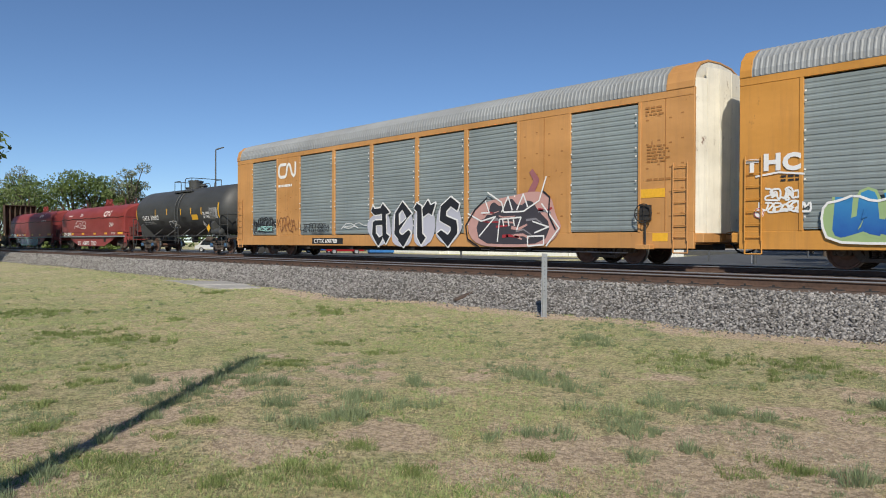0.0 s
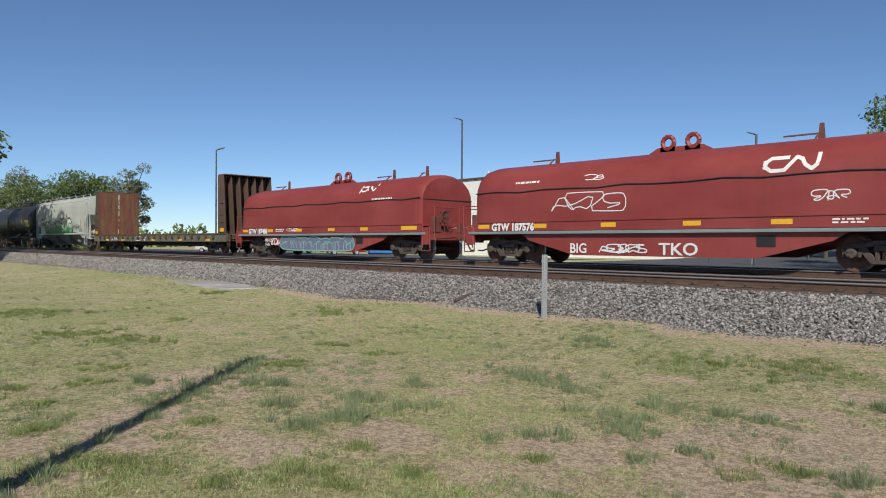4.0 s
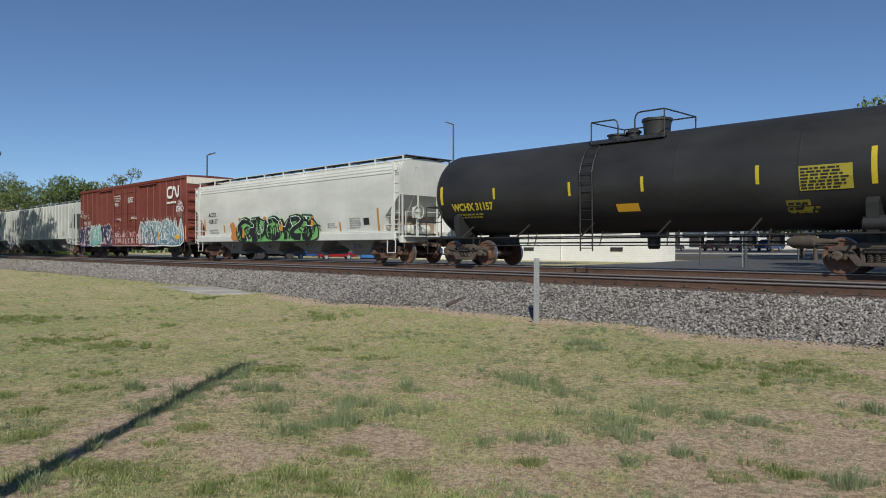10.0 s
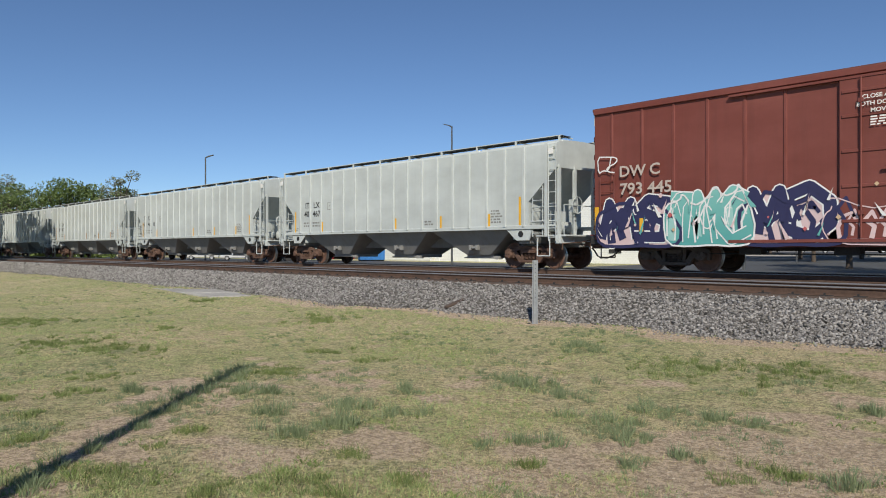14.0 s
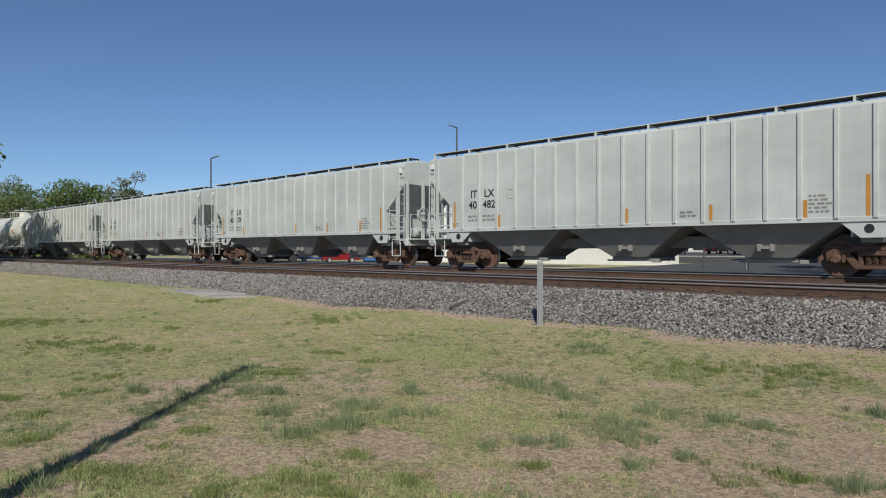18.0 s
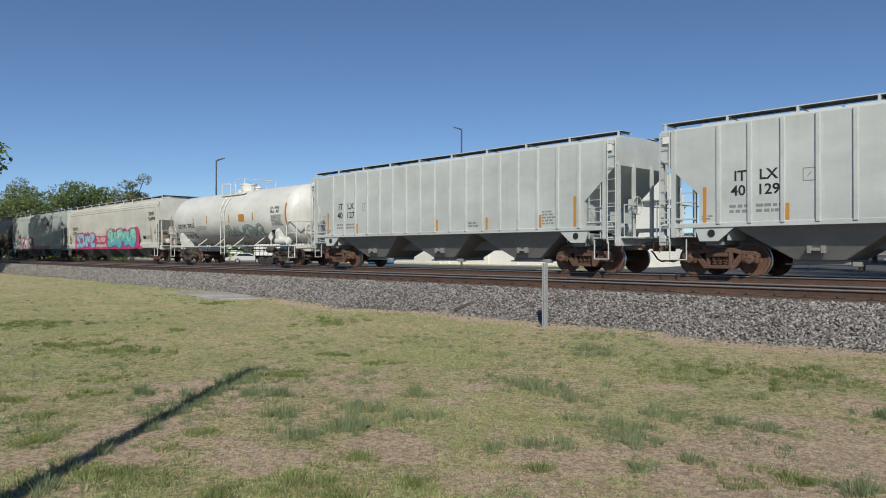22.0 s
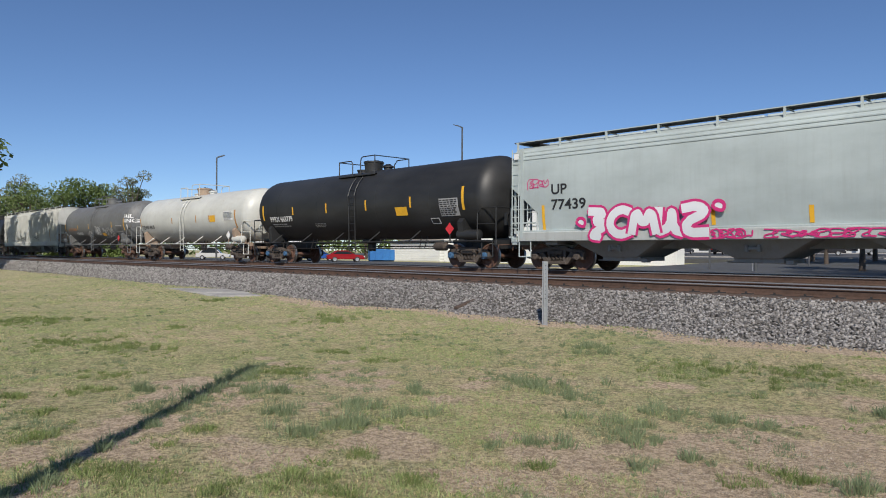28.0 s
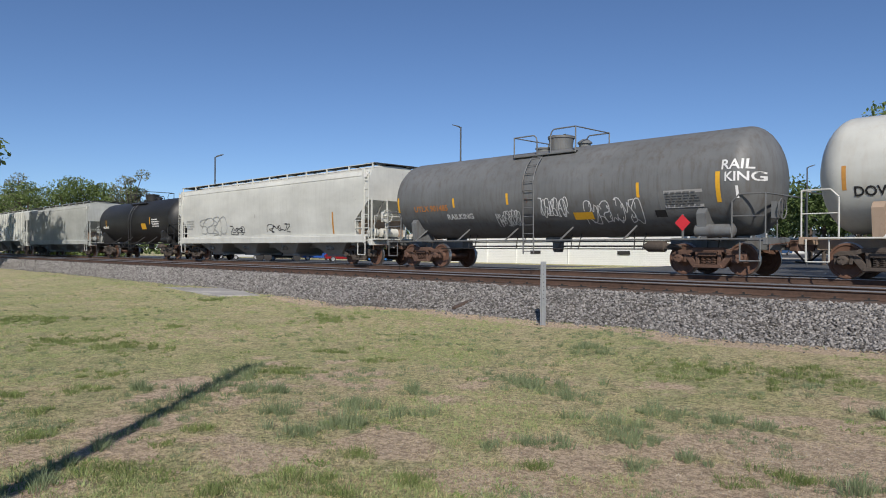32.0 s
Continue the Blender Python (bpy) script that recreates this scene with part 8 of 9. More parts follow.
def leaf_cloud(k, centre, radius, count, size, r, squash=0.75, hollow=0.55):
    cx, cy, cz = centre
    for _ in range(count):
        a, b = r.uniform(0, 2 * math.pi), math.acos(r.uniform(-1, 1))
        d = radius * (hollow + (1 - hollow) * r.random()) * (0.85 + 0.3 * r.random())
        p = Vector((cx + d * math.sin(b) * math.cos(a), cy + d * math.sin(b) * math.sin(a), cz + squash * d * math.cos(b)))
        q = Euler((r.uniform(-1.2, 1.2), r.uniform(-1.2, 1.2), r.uniform(0, 6.3))).to_matrix()
        s = size * r.uniform(0.6, 1.4)
        n = len(k.v)
        for u, v in ((-1, 0), (-0.2, -0.5), (1, 0), (-0.1, 0.55)):
            w = p + q @ Vector((u * s, v * s, 0.12 * s * u * v))
            k.v.append((w.x, w.y, w.z))
        k.f.append((n, n + 1, n + 2, n + 3))


def tree(x, y, h, r0, seed, mat=None, leaves=2600, size=0.22, base=BACK_Z, trunk=0.35, label="leafy green tree with an uneven crown", group="trees", spread=0.9, clumps=16):
    r = random.Random(seed)
    t = tagged(new("tree"), label, "tree", group)
    t.matrix_world = pose(x, y, base)
    tk = Kit()
    fork = h * trunk
    w = 0.018 * h + 0.06
    tk.lathe([(-0.2, w * 1.5), (0.25, w * 1.1), (fork, w * 0.8), (h * 0.75, w * 0.2)], 10, "z")
    ck = Kit()
    for i in range(clumps):
        a = i * 2.4 + r.uniform(-0.5, 0.5)
        q = math.sqrt((i + 0.6) / clumps)
        zz = fork + (h - fork) * (0.12 + 0.76 * r.random() ** 0.9)
        fall = math.sqrt(max(0.1, 1 - ((zz - fork) / (h - fork) - 0.38) ** 2 * 1.9))
        p = (math.cos(a) * r0 * q * fall * spread, math.sin(a) * r0 * q * fall * spread, zz)
        s = (0, 0, fork * 0.9 + (zz - fork) * 0.35)
        m = ((p[0] * 0.45), (p[1] * 0.45), (s[2] * 0.4 + p[2] * 0.6))
        tk.tube(s, m, w * 0.35, 6).tube(m, p, w * 0.18, 5)
        leaf_cloud(ck, p, r0 * r.uniform(0.26, 0.46), leaves // clumps, size, r)
    part("trunk", tk, BARK, t, smooth=40)
    part("crown", ck, mat or LEAF, t)
    return t


def shrub(x, y, h, w, seed, label, mat=None, base=BACK_Z, leaves=900, size=0.2):
    r = random.Random(seed)
    k = Kit()
    for i in range(7):
        leaf_cloud(k, (r.uniform(-w, w) * 0.6, r.uniform(-w, w) * 0.35, h * r.uniform(0.3, 0.7)), h * r.uniform(0.3, 0.5), leaves // 7, size, r)
    s = tagged(new("shrub"), label, "shrub", "shrubs")
    s.matrix_world = pose(x, y, base)
    part("foliage", k, mat or LEAF, s)
    part("stem", Kit().tube((0, 0, -0.1), (0.1, 0, h * 0.6), 0.05, 6).tube((0, 0, 0), (-w * 0.3, 0.1, h * 0.5), 0.04, 6), BARK, s)


def parked_car(x, y, turn, rgb, label, tall=1.45, length=4.6, base=BACK_Z):
    m = cached(("carpaint", rgb), lambda: plain("car_paint", rgb, 0.25, 0.1, 0.05, 3))
    glass = cached("carglass", lambda: plain("car_glass", (0.02, 0.025, 0.03), 0.08, 0, 0.1, 3))
    c = tagged(new("parked_car"), label, "car", "parked cars")
    c.matrix_world = pose(x, y, base, 0, 0, turn)
    h, L = tall, length / 2
    part("body", Kit().prism([(-L, 0.35), (L, 0.35), (L + 0.02, 0.62), (L - 0.15, 0.82), (L * 0.48, 0.95), (-L * 0.8, 1.0), (-L, 0.85)], "y", -0.86, 0.86), m, c, bevel=0.05)
    part("cabin", Kit().prism([(L * 0.50, 0.93), (L * 0.14, h - 0.06), (-L * 0.05, h), (-L * 0.5, h - 0.02), (-L * 0.82, 0.98)], "y", -0.70, 0.70), m, c, bevel=0.06)
    for s in (-1, 1):
        part("side_window", Kit().prism([(L * 0.40, 0.98), (L * 0.10, h - 0.13), (-L * 0.48, h - 0.12), (-L * 0.68, 1.02)], "y", *sorted((s * 0.70, s * 0.725))), glass, c)
        part("headlight", Kit().box(L - 0.18, L + 0.01, s * 0.68 - 0.16, s * 0.68 + 0.16, 0.62, 0.76), LETTER_WHITE, c)
        part("tail_light", Kit().box(-L - 0.01, -L + 0.1, s * 0.70 - 0.13, s * 0.70 + 0.13, 0.68, 0.86), cached("tl", lambda: plain("tail_red", (0.35, 0.01, 0.01), 0.3)), c)
        for d in (-1, 1):
            w = part("wheel", Kit().lathe([(s * 0.66, 0.05), (s * 0.66, 0.31), (s * 0.69, 0.33), (s * 0.86, 0.33), (s * 0.88, 0.30), (s * 0.875, 0.22), (s * 0.86, 0.05)], 20, "y", (d * L * 0.6, 0, 0.33)), DARK_STEEL, c, smooth=40)
            part("rim", Kit().lathe([(s * 0.865, 0.03), (s * 0.885, 0.21), (s * 0.87, 0.22)], 14, "y", (d * L * 0.6, 0, 0.33)), GALV, w)
    part("windscreen", Kit().prism([(L * 0.47, 0.97), (L * 0.16, h - 0.09), (L * 0.19, h - 0.08), (L * 0.52, 0.96)], "y", -0.62, 0.62), glass, c)


def build_beyond():
    build_store()
    lamp_post(-53.95, 26.38, 8.0, 230)
    lamp_post(-35.34, 35.37, 9.25, 20)
    lamp_post(-21.50, 50.70, 8.45, 20, False, 0.10)
    lamp_post(-26.50, 54.00, 8.25, 20)
    lamp_post(-23.39, 65.98, 8.1, 200)
    lamp_post(-38.24, 71.4, 9.5, 40)
    lamp_post(-80.83, 74.61, 9.4, 40, True)
    # dumpster
    d = tagged(new("dumpster"), "blue steel dumpster beside the white shed", "dumpster")
    d.matrix_world = pose(-75.3, 60.2, BACK_Z, 0, 0, 61)
    blue = plain("dumpster_blue", (0.03, 0.16, 0.42), 0.5, 0, 0.15, 6)
    part("bin", Kit().prism([(-1.65, 0.15), (1.65, 0.15), (1.65, 1.55), (-1.65, 1.75)], "y", -0.9, 0.9), blue, d, bevel=0.03)
    for x in (-1.0, 0.0, 1.0):
        part("side_rib", Kit().box(x - 0.05, x + 0.05, -0.97, -0.9, 0.2, 1.5), blue, d)
    part("lid", Kit().box(-1.7, 1.7, -0.95, 0.95, 1.72, 1.80), DARK_STEEL, d)
    part("skid", Kit().box(-1.6, 1.6, -0.7, -0.5, 0, 0.15).box(-1.6, 1.6, 0.5, 0.7, 0, 0.15), DARK_STEEL, d)
    parked_car(-73.6, 53.1, 61, (0.30, 0.012, 0.015), "red saloon car parked on the lane")
    parked_car(-84.6, 56.6, 61, (0.03, 0.10, 0.36), "blue car parked behind the railway")
    parked_car(-85.6, 51.8, 58, (0.02, 0.022, 0.026), "black car parked behind the railway", 1.6)
    parked_car(-94.4, 51.0, 58, (0.62, 0.63, 0.64), "white car parked behind the railway")
    parked_car(-103.6, 50.1, 58, (0.60, 0.60, 0.58), "white van parked behind the railway", 1.9, 4.9)
    for x, y, turn, c, lab in ((-57.5, 108, 95, (0.03, 0.035, 0.05), "dark SUV far across the parking lot"), (-51.5, 110, 80, (0.02, 0.02, 0.022), "black SUV far across the parking lot"), (-47.5, 110, 84, (0.05, 0.06, 0.08), "grey SUV far across the parking lot"),
                               (-43.5, 111, 78, (0.04, 0.09, 0.20), "blue SUV far across the parking lot"), (-36, 108, 20, (0.03, 0.03, 0.035), "black car parked broadside across the parking lot"), (-29.5, 110, 25, (0.18, 0.19, 0.20), "grey car far across the parking lot"), (-24, 112, 80, (0.45, 0.45, 0.45), "silver car far across the parking lot")):
        parked_car(x, y, turn, c, lab, 1.75, 4.8, -0.1 + 0.55 * (y - 92) / 28)
    tree(-16.6, 57.0, 8.6, 2.7, 246, LEAF_DARK, 3600, 0.17, label="small dark green tree on the parking lot", trunk=0.2)
    for x0, x1, y, zk in ((-72, 6, 92, -0.1), (-80, -6, 120, LOT_FAR)):
        thing("kerb", Kit().prism([(y, zk - 0.15), (y + 0.6, zk - 0.15), (y + 0.58, zk + 0.16), (y + 0.02, zk + 0.16)], "x", x0, x1), CONCRETE, "pale concrete kerb across the parking lot", "kerb", kind="structure")
    # low white shops at the far end of the lot
    fs = tagged(new("shop_row"), "long low white shop row beyond the parking lot", "building")
    fs.matrix_world = pose(-52, 150, LOT_FAR + 0.08)
    part("wall", Kit().box(-42, 42, 0.3, 10, -0.1, 4.4), WHITE_WALL, fs)
    part("roof", Kit().box(-42.5, 42.5, -1.6, 10.2, 4.4, 4.65), LAMP_GREY, fs)
    for i in range(15):
        part("shop_window", Kit().box(-41 + 5.6 * i, -37.2 + 5.6 * i, 0.22, 0.32, 0.4, 2.5), DARK_STEEL, fs)
        part("pillar", Kit().box(-36.8 + 5.6 * i, -36.4 + 5.6 * i, -1.4, -1.0, -0.1, 4.4), WHITE_WALL, fs)
    sg = tagged(new("round_sign"), "round white traffic sign seen from behind", "sign")
    sg.matrix_world = pose(-22.2, 51.8, BACK_Z, 0, 0, 25)
    part("disc", Kit().lathe([(-0.02, 0.36), (0.02, 0.36)], 20, "y", (0, 0, 2.75)), RACK_GREY, sg)
    part("sign_post", Kit().tube((0, 0.05, -0.1), (0, 0.05, 3.0), 0.04, 6), GALV, sg)
    # ornamental trees round the lots
    for i, (x, y, h, r) in enumerate(((-100, 67.5, 7.9, 3.6), (-95.5, 73, 8.2, 3.8), (-90.5, 79.3, 8.0, 4.1), (-104, 62.5, 7.2, 3.4))):
        tree(x, y, h, r, 200 + i, LEAF, 2600, 0.2, label="rounded green ornamental tree by the parking lot", trunk=0.25)
    for i, (x, y, h, r) in enumerate(((-28, 80, 9.2, 5.2), (-23, 83, 9.6, 5.0), (-56, 98, 12.4, 3.4), (-62, 98, 12.8, 3.4), (-18.5, 78, 9.6, 4.8), (-40, 103, 7.6, 4.0), (-24, 72, 7.2, 3.6), (-15, 74, 9.0, 4.6))):
        tree(x, y, h, r, 220 + i, LEAF_DARK, 5200, 0.19, label="broad green tree at the edge of the parking lot", trunk=0.47)
    tree(-8.4, 46.2, 10.6, 5.0, 240, LEAF, 9000, 0.13, label="tall leafy tree with ragged outer branches", trunk=0.22, clumps=26)
    # tree belt behind the rails, far up the line
    for i, (x, y, h, r, m) in enumerate(((-118, 27.5, 13.4, 3.2, LEAF_DULL), (-111, 27, 10.8, 4.5, LEAF), (-107, 31.5, 11.6, 4.8, LEAF), (-104.5, 33.5, 11.0, 4.2, LEAF), (-102, 36.5, 10.4, 3.2, LEAF), (-99.3, 36.5, 13.0, 2.8, LEAF_DULL), (-126, 30, 10.5, 5.0, LEAF), (-114, 38, 8.5, 4.5, LEAF_DULL), (-130, 24, 11, 5, LEAF_DULL), (-123, 26, 11.5, 3.5, LEAF_DULL))):
        tree(x, y, h, r, 260 + i, m, 3000 if m is LEAF_DULL else 5000, 0.14 if m is LEAF_DULL else 0.17, label="green tree of the belt beside the railway" if m is LEAF else "pale thin-leaved tree of the belt beside the railway", trunk=0.15, clumps=20, spread=1.0)
    for i in range(7):
        shrub(-97 - 4.2 * i, 33 - 0.8 * i, 3.6 + 0.7 * (i % 3), 4.0, 300 + i, "dense green hedge bush below the trees", LEAF, BACK_Z, 1300, 0.24)
    # shade trees on the camera's side of the line
    for i, (x, y, h, r) in enumerate(((-57.5, 3.6, 19.5, 5.2), (-70.5, 9.0, 13.6, 5.6), (-66, 2.5, 20, 5.5), (-77, 5.0, 19, 5.5), (-88, 6.0, 19, 5.5), (-100, 7.5, 18, 5.5), (-83, 0.5, 21, 5.5), (-94, 2.0, 20, 5.5))):
        tree(x, y, h, r, 320 + i, LEAF, 8500, 0.26, GRASS_Z, 0.22, "tall shade tree on the lawn side of the railway", clumps=34)
    # far woods
    r = random.Random(5)
    k = Kit()
    for i in range(170):
        a = radians(-28 + 105 * i / 170)
        d = 215 + 30 * r.random()
        leaf_cloud(k, (-math.sin(a) * d, math.cos(a) * d, BACK_Z + r.uniform(1.0, 4.5)), r.uniform(2.5, 4.5), 60, 0.8, r)
    thing("far_woods", k, LEAF, "distant belt of green trees", "woods", kind="stuff")


build_beyond()


# ---- the lawn and the shoulder in front ----
def build_front():
    # signpost without a sign
    p = tagged(new("steel_post"), "bare galvanised steel channel post at the ballast edge", "post")
    p.matrix_world = pose(-8.85, 11.17, GRASS_Z - 0.08, 0.6, 0.4, 25)
    part("channel", Kit().prism([(-0.055, -0.02), (-0.035, -0.02), (-0.03, 0.02), (0.03, 0.02), (0.035, -0.02), (0.055, -0.02), (0.055, -0.008), (0.042, -0.008), (0.036, 0.032), (-0.036, 0.032), (-0.042, -0.008), (-0.055, -0.008)], "z", 0, 1.475), GALV, p)
    kk = Kit()
    for i in range(9):
        kk.lathe([(-0.024, 0.008), (-0.026, 0.008)], 6, "y", (0, 0.042, 0.75 + 0.08 * i))
    part("bolt_hole", kk, DARK_STEEL, p)
    part("ground_stake", Kit().box(-0.15, -0.09, -0.03, 0.03, 0.05, 0.24), DARK_STEEL, p, "dark short stake beside the post", bevel=0.01)
    # concrete slabs
    for pts, lab in (([(-26.6, 10.9), (-23.0, 10.6), (-21.9, 11.9), (-24.6, 12.3)], "cracked concrete slab sunk in the ballast toe"), ([(-22.8, 10.5), (-20.8, 10.35), (-20.2, 11.4), (-21.8, 11.75)], "pale concrete slab at the lawn's edge")):
        thing("concrete_slab", Kit().prism(pts, "z", GRASS_Z - 0.1, GRASS_Z + 0.185), CONCRETE, lab, "concrete slab", "concrete slabs", bevel=0.02)
    thing("wooden_plank", Kit().add([(-12.25, 12.0, -0.74), (-12.1, 11.95, -0.74), (-11.85, 12.75, -0.45), (-12.0, 12.8, -0.45), (-12.25, 12.0, -0.68), (-12.1, 11.95, -0.68), (-11.85, 12.75, -0.39), (-12.0, 12.8, -0.39)], [(0, 3, 2, 1), (4, 5, 6, 7), (0, 1, 5, 4), (1, 2, 6, 5), (2, 3, 7, 6), (3, 0, 4, 7)]), TIE, "grey weathered plank lying on the ballast", "plank", bevel=0.01)
    # pole behind the camera, whose shadow lies on the lawn
    u = tagged(new("utility_pole"), "slim wooden utility pole on the lawn", "pole")
    hp = 8.6
    run_out = (hp + 0.02) / math.tan(SUN_EL)
    u.matrix_world = pose(-9.0 + math.cos(SUN_AZ) * run_out, 5.0 + math.sin(SUN_AZ) * run_out, GRASS_Z)
    part("pole", Kit().lathe([(-0.3, 0.11), (hp * 0.5, 0.095), (hp, 0.075)], 12, "z"), BARK, u, smooth=40)
    part("pole_cap", Kit().lathe([(hp, 0.06), (hp + 0.05, 0.04)], 12, "z"), GALV, u)


def scatter(n, near, far, seed):
    """Points of the lawn in front of the camera, thinner with distance."""
    r = np.random.default_rng(seed)
    a = np.radians(46.4 + r.uniform(-34, 35, n))
    d = near * (far / near) ** r.random(n)
    x, y = -np.sin(a) * d, np.cos(a) * d
    ok = (y > 0.2) & (y < toe(x) + 0.05)
    return x[ok], y[ok], d[ok], r


def blades(name, label, mat, x, y, size, height, spread, count, seed, lean=0.5, width=0.006):
    """Clumps of thin bent blades, all in one mesh."""
    r = np.random.default_rng(seed)
    m = len(x) * count
    x, y, size = np.repeat(x, count), np.repeat(y, count), np.repeat(size, count)
    a, d = r.uniform(0, 2 * np.pi, m), spread * size * np.sqrt(r.random(m))
    bx, by = x + np.cos(a) * d, y + np.sin(a) * d
    z = GRASS_Z + np.array([lawn_height(p, q) - GRASS_Z for p, q in zip(x[::count], y[::count])]).repeat(count) - 0.012
    far = np.clip(np.hypot(x, y) / 9, 0.8, 2.4)
    h = height * size * r.uniform(0.45, 1.15, m)
    w = width * (0.7 + 0.6 * r.random(m)) * far
    t = r.uniform(0, 2 * np.pi, m)
    q = a + r.uniform(-1.2, 1.2, m)
    n = lean * h * r.random(m)
    lx, ly, cx, cy = np.cos(q) * n, np.sin(q) * n, np.cos(t) * w, np.sin(t) * w
    v = np.empty((m, 5, 3))
    v[:, 0] = np.stack([bx - cx, by - cy, z], 1)
    v[:, 1] = np.stack([bx + cx, by + cy, z], 1)
    v[:, 2] = np.stack([bx + lx * 0.4 + cx * 0.7, by + ly * 0.4 + cy * 0.7, z + h * 0.6], 1)
    v[:, 3] = np.stack([bx + lx * 0.4 - cx * 0.7, by + ly * 0.4 - cy * 0.7, z + h * 0.6], 1)
    v[:, 4] = np.stack([bx + lx, by + ly, z + h], 1)
    k = 5 * np.arange(m)
    tri = np.stack([k, k + 1, k + 2, k, k + 2, k + 3, k + 3, k + 2, k + 4], 1).ravel()
    me = bpy.data.meshes.new(name)
    me.vertices.add(5 * m)
    me.vertices.foreach_set("co", v.ravel())
    me.loops.add(9 * m)
    me.loops.foreach_set("vertex_index", tri)
    me.polygons.add(3 * m)
    me.polygons.foreach_set("loop_start", 3 * np.arange(3 * m))
    me.update(calc_edges=True)
    me.materials.append(mat)
    tagged(new(name, me), label, "grass", kind="stuff")


def build_lawn():
    def grown(n, seed, keep, lo, hi, far=48):
        x, y, d, r = scatter(n, 3.2, far, seed)
        ok = r.random(len(x)) < keep(x, y)
        x, y = x[ok], y[ok]
        return x, y, r.uniform(lo, hi, len(x))

    def green(x, y):
        v = 0.45 * field(x, y, 2.6, 41) + 0.35 * field(x, y, 0.9, 42) + 0.2 * field(x, y, 0.35, 43)
        far = np.clip((np.hypot(x, y) - 6) / 8, 0, 1)
        return np.clip((v - 0.49) * 7 + 0.34 + 0.4 * far, 0.04, 1) * (1 - 0.85 * np.clip(bareness(x, y), 0, 1))

    def small_tuft(x, y):
        v = 0.4 * field(x, y, 2.3, 51) + 0.4 * field(x, y, 0.6, 52) + 0.2 * field(x, y, 0.25, 53)
        return np.clip((v - 0.555) * 8, 0, 1) * (1 - 0.5 * np.clip(bareness(x, y), 0, 1))

    def along(x, y):
        v = 0.5 * field(x, y, 1.4, 61) + 0.5 * field(x, y, 0.3, 62)
        return np.clip((v - 0.66) * 10, 0, 1)

    def clumps(spots, per, seed, lo, hi):
        """Plants crowded about the heart of each spot."""
        r = np.random.default_rng(seed)
        x, y, size = [], [], []
        for a, b, rad in spots:
            n = int(per * (0.3 + rad / 0.2) ** 1.5) + 2
            x.append(a + r.normal(0, rad * 0.8, n))
            y.append(b + r.normal(0, rad * 0.75, n))
            size.append(r.uniform(lo, hi, n))
        return np.concatenate(x), np.concatenate(y), np.concatenate(size)

    blades("lawn_grass", "short uneven yellow-green lawn grass", BLADE, *grown(42000, 11, green, 0.4, 1.15), 0.05, 0.058, 9, 1, 1.3, 0.0042)
    blades("dry_grass", "dry straw-coloured grass blades", BLADE_DRY, *grown(46000, 12, lambda x, y: 1 - 0.75 * bareness(x, y), 0.5, 1.2), 0.028, 0.10, 8, 2, 2.2, 0.0034)
    blades("dead_thatch", "brown dead grass lying on the soil", BLADE_DEAD, *grown(30000, 16, lambda x, y: 0.5 + 0.5 * bareness(x, y), 0.5, 1.2, 26), 0.022, 0.12, 7, 5, 3.0, 0.0028)
    x, y, size = grown(11000, 13, small_tuft, 0.25, 1.0)
    r = np.random.default_rng(77)
    blades("weed_tufts", "bushy blue-green grass tufts scattered over the lawn", BLADE_TUFT, x, y, size, 0.065, 0.055, 30, 3, 1.2, 0.0036)
    x, y, size = clumps(TALL_TUFTS, 8, 78, 0.25, 1.2)
    s, o = r.uniform(0.0, 7.5, 190), r.normal(0.05, 0.14, 190)
    x = np.append(x, -9.0 + s * math.cos(SUN_AZ) - o * math.sin(SUN_AZ))
    y = np.append(y, 5.0 + s * math.sin(SUN_AZ) + o * math.cos(SUN_AZ))
    size = np.append(size, r.uniform(0.3, 1.0, 190))
    blades("tall_tufts", "tall blue-green grass clumps with seed stalks", BLADE_TUFT, x, y, size, 0.125, 0.062, 40, 6, 1.0, 0.0036)
    blades("low_tufts", "low fresh green grass patches", BLADE_LOW, *clumps(LOW_TUFTS, 10, 79, 0.3, 1.3), 0.07, 0.065, 40, 7, 1.2, 0.0038)
    blades("broadleaf_weeds", "low bright green weeds in the lawn", BLADE_WEED, *grown(3600, 15, along, 0.4, 1.0), 0.05, 0.065, 16, 4, 1.6, 0.008)
    # gravel on it
    x, y, d, r = scatter(70000, 3.2, 24, 14)
    ok = r.random(len(x)) < 0.02 + 0.16 * bareness(x, y) + 0.6 * near_spots(x, y, WORN_SPOTS[:4])
    q = random.Random(8)
    v, f = [], []
    for a, b in zip(x[ok], y[ok]):
        s, z, n = q.uniform(0.003, 0.010), lawn_height(a, b), len(v)
        for px, py, pz in ((1, 0, 0), (-0.8, 0.5, 0), (-0.6, -0.8, 0), (0.1, 0.1, 0.9), (0, 0, -0.6)):
            v.append((a + px * s * q.uniform(0.7, 1.3), b + py * s * q.uniform(0.7, 1.3), z + pz * s))
        f += [(n, n + 1, n + 3), (n + 1, n + 2, n + 3), (n + 2, n, n + 3), (n + 1, n, n + 4), (n + 2, n + 1, n + 4), (n, n + 2, n + 4)]
    me = bpy.data.meshes.new("lawn_gravel")
    me.from_pydata(v, [], f)
    me.materials.append(PEBBLE)
    tagged(new("lawn_gravel", me), "pale pebbles on the bare spots of the lawn", "gravel", kind="stuff")


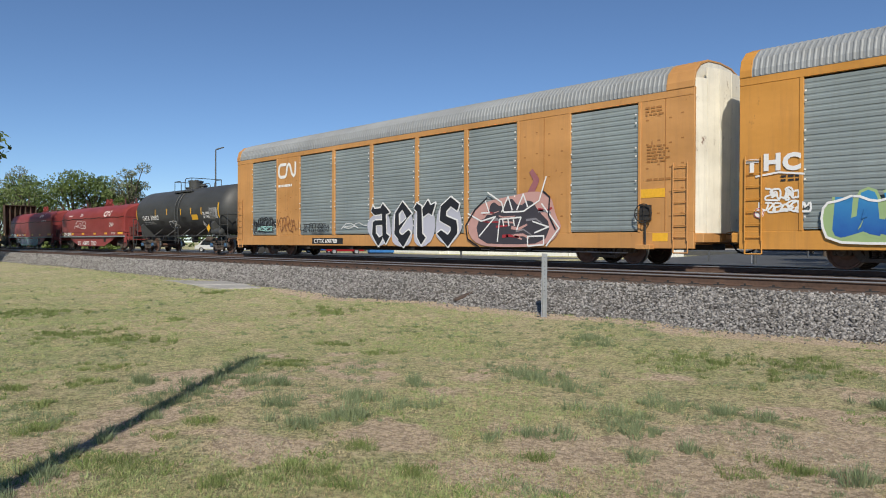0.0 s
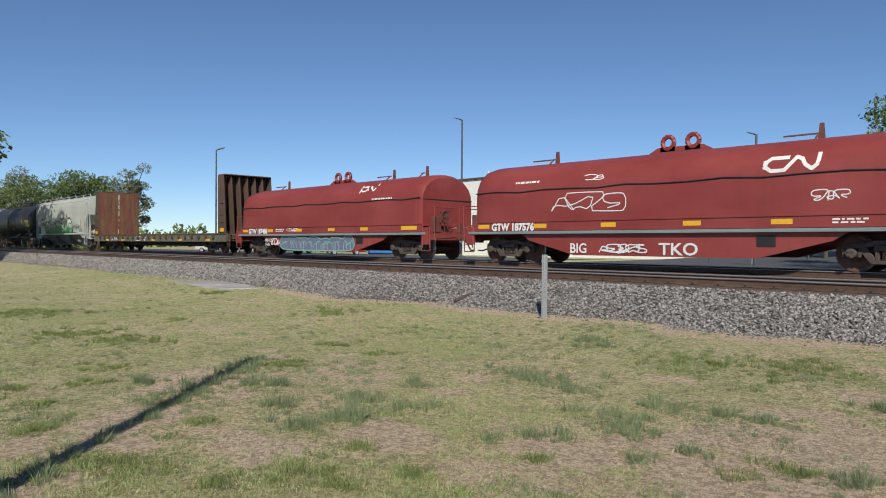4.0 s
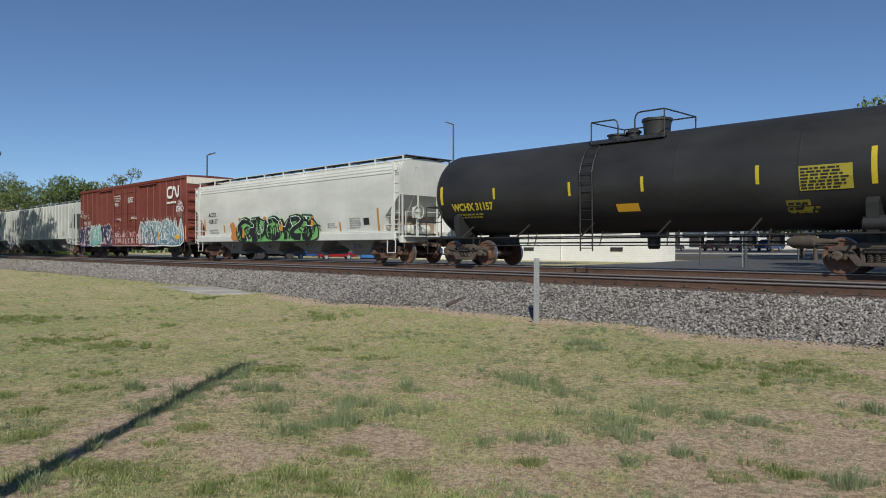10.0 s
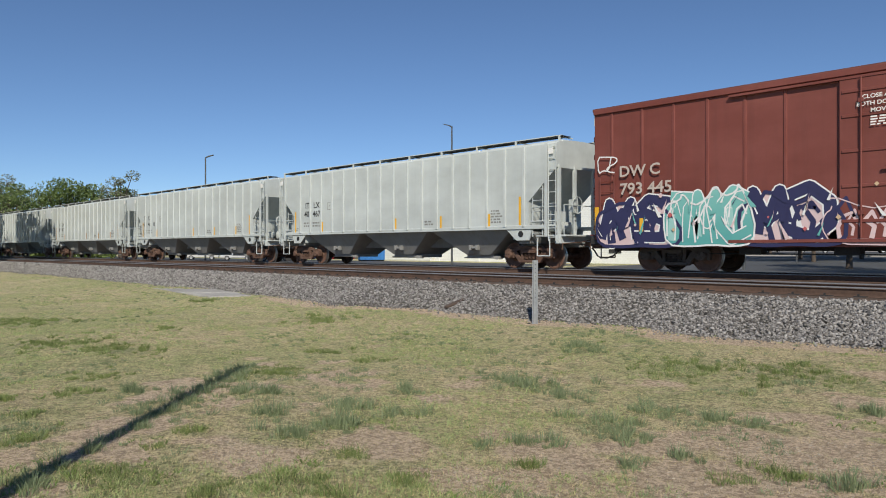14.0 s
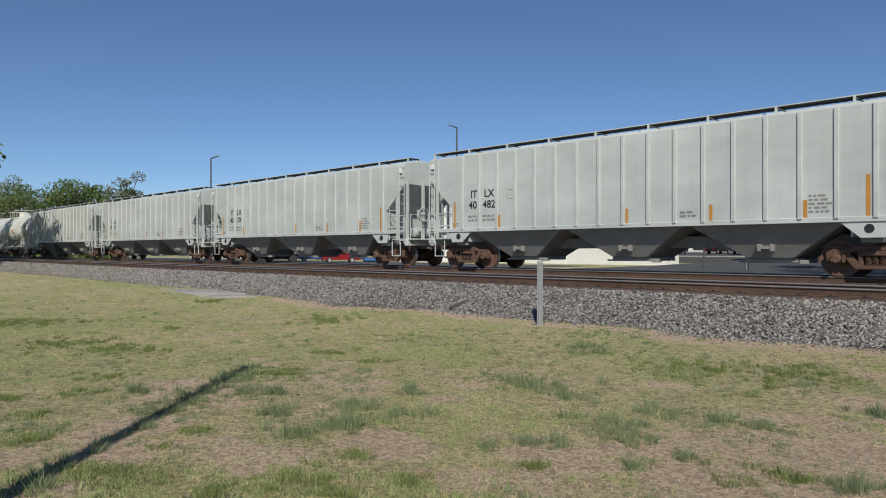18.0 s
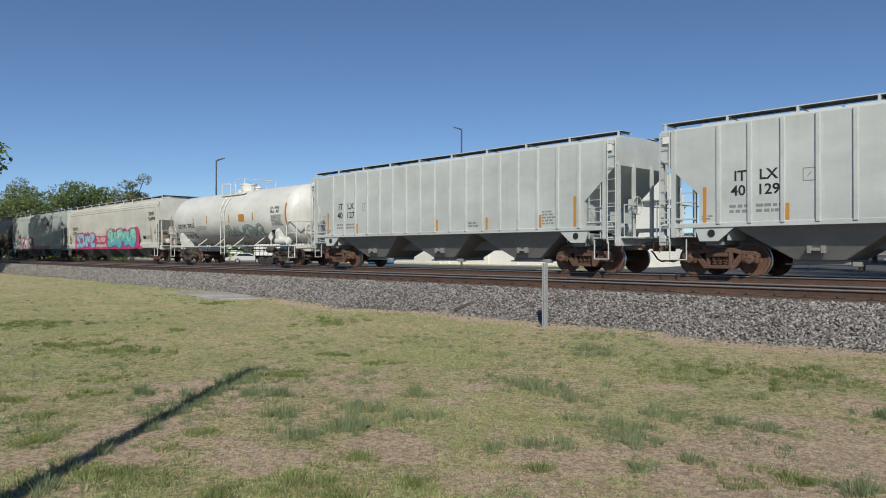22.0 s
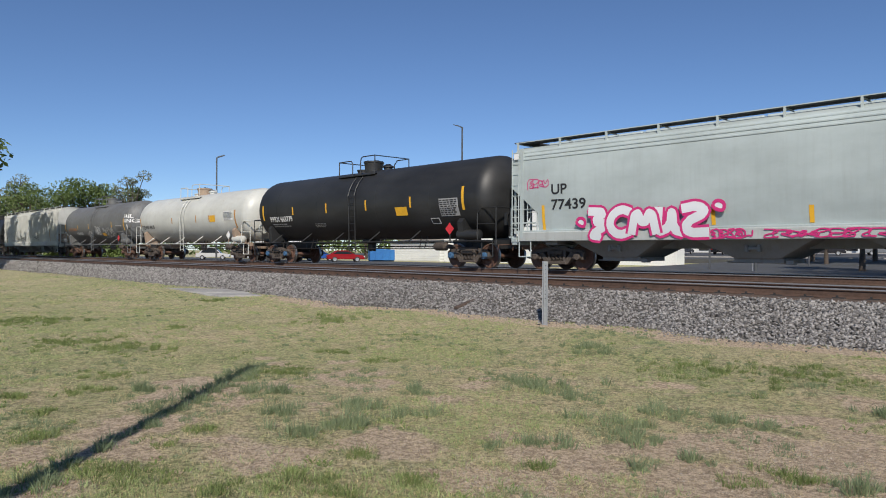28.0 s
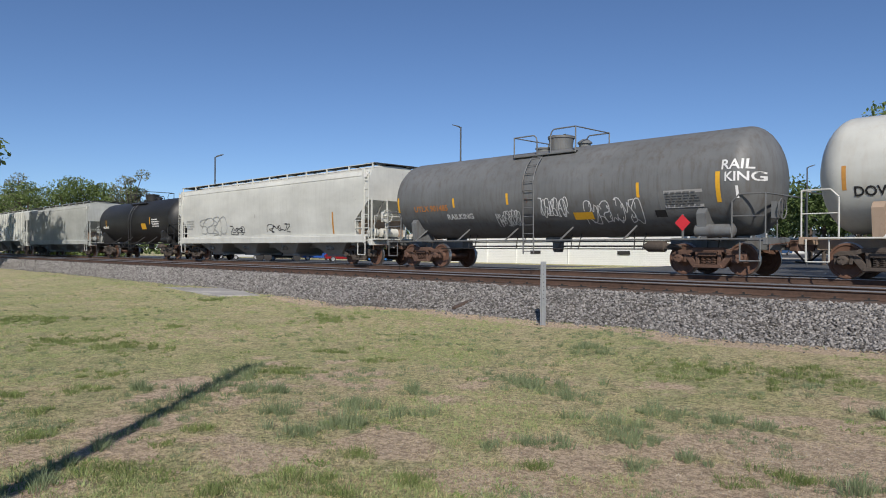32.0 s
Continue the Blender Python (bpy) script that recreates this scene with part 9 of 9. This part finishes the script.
def build_stones():
    """Angular crushed stones over the shoulder, a few strayed onto the soil."""
    r = np.random.default_rng(3)
    n = 85000
    x = 1.5 - (3.0 + 62 * r.random(n) ** 1.9)
    u = r.random(n)
    stray = r.random(n) < 0.035
    y0 = toe(x) + 0.12 * field(x, np.zeros(n), 0.7, 71) - 0.1
    y = np.where(stray, y0 - r.exponential(0.16, n), y0 + (13.3 - y0) * u + 0.05 * r.normal(size=n) * (u > 0.93))
    z = np.where(y < toe(x), np.array([lawn_height(a, b) for a, b in zip(x, y)]), shoulder(x, y)) - 0.005
    d = np.hypot(x, y)
    s = r.choice((0.012, 0.016, 0.021, 0.027, 0.035), n) * r.uniform(0.8, 1.2, n) * (0.75 + d / 45) * np.where(stray, 0.7, 1)
    base = np.array([(1, 0.1, 0.1), (-0.9, 0.2, -0.1), (0.1, 1, 0.1), (-0.1, -1, 0), (0.15, 0.1, 1), (-0.1, 0, -1), (0.65, -0.6, 0.55), (-0.6, 0.55, 0.6)])
    faces = np.array([(0, 2, 4), (2, 7, 4), (7, 1, 4), (1, 3, 4), (3, 6, 4), (6, 0, 4), (2, 0, 5), (2, 5, 7), (7, 5, 1), (3, 1, 5), (0, 3, 5), (0, 6, 3)])
    q = r.normal(size=(n, 4))
    q /= np.linalg.norm(q, axis=1)[:, None]
    w, i, j, k = q.T
    rot = np.stack([1 - 2 * (j * j + k * k), 2 * (i * j - k * w), 2 * (i * k + j * w), 2 * (i * j + k * w), 1 - 2 * (i * i + k * k), 2 * (j * k - i * w), 2 * (i * k - j * w), 2 * (j * k + i * w), 1 - 2 * (i * i + j * j)], 1).reshape(n, 3, 3)
    size = np.stack([s * r.uniform(0.9, 1.5, n), s * r.uniform(0.7, 1.1, n), s * r.uniform(0.5, 0.85, n)], 1)
    p = base[None] * size[:, None] * r.uniform(0.75, 1.2, (n, 8, 3))
    p = np.einsum("nab,nkb->nka", rot, p)
    p[:, :, 2] *= 0.8
    p += np.stack([x, y, z + s * 0.3 + 0.018 * r.random(n)], 1)[:, None]
    tri = (faces[None] + 8 * np.arange(n)[:, None, None]).reshape(-1)
    me = bpy.data.meshes.new("ballast_stones")
    me.vertices.add(8 * n)
    me.vertices.foreach_set("co", p.ravel())
    me.loops.add(len(tri))
    me.loops.foreach_set("vertex_index", tri)
    me.polygons.add(len(tri) // 3)
    me.polygons.foreach_set("loop_start", 3 * np.arange(len(tri) // 3))
    me.update(calc_edges=True)
    me.materials.append(BALLAST)
    tagged(new("ballast_stones", me), "loose grey crushed ballast stones", "ballast", kind="stuff")


BLADE_TUFT = leaf_material("tuft_blade", (0.085, 0.125, 0.055), (0.36, 0.42, 0.23))
BLADE_LOW = leaf_material("low_blade", (0.075, 0.115, 0.03), (0.31, 0.37, 0.125))
BLADE_DEAD = leaf_material("dead_blade", (0.20, 0.14, 0.075), (0.64, 0.50, 0.30))
BLADE_WEED = leaf_material("weed_leaf", (0.10, 0.16, 0.04), (0.27, 0.36, 0.10))
PEBBLE = stone_material("pebble", (0.22, 0.185, 0.14), (0.50, 0.44, 0.36))
build_front()
build_lawn()
build_stones()


# ---- the train's run ----
def run(t):
    """How far the train has gone at t seconds, from where it stands at 16 s."""
    u = t - 16
    return 11.9155 * u - 0.0263 * u * u + 3.84e-5 * u ** 3 + 6.32e-6 * u ** 4


def motions():
    place = {}
    for car, u in TRAIN:
        place[car] = u
        walk(car, [(t, pose(u + run(t), FAR_C, 0)) for t in range(0, 33)])
    # the wheels roll while their car passes
    for wheels, car, d in WHEELSETS:
        seen = [i for i in range(0, 961) if -62 < place[car] + run(i / 30) < 8]
        times = sorted({0, 960, *seen})
        rows = []
        for i in times:
            j = min(max(i, seen[0] if seen else 0), seen[-1] if seen else 0)
            turn = math.degrees(run(j / 30) / 0.457)
            rows.append((i / 30, pose(d * 0.889, 0, 0.457, 0, turn % 360, 0)))
        walk(wheels, rows)


motions()
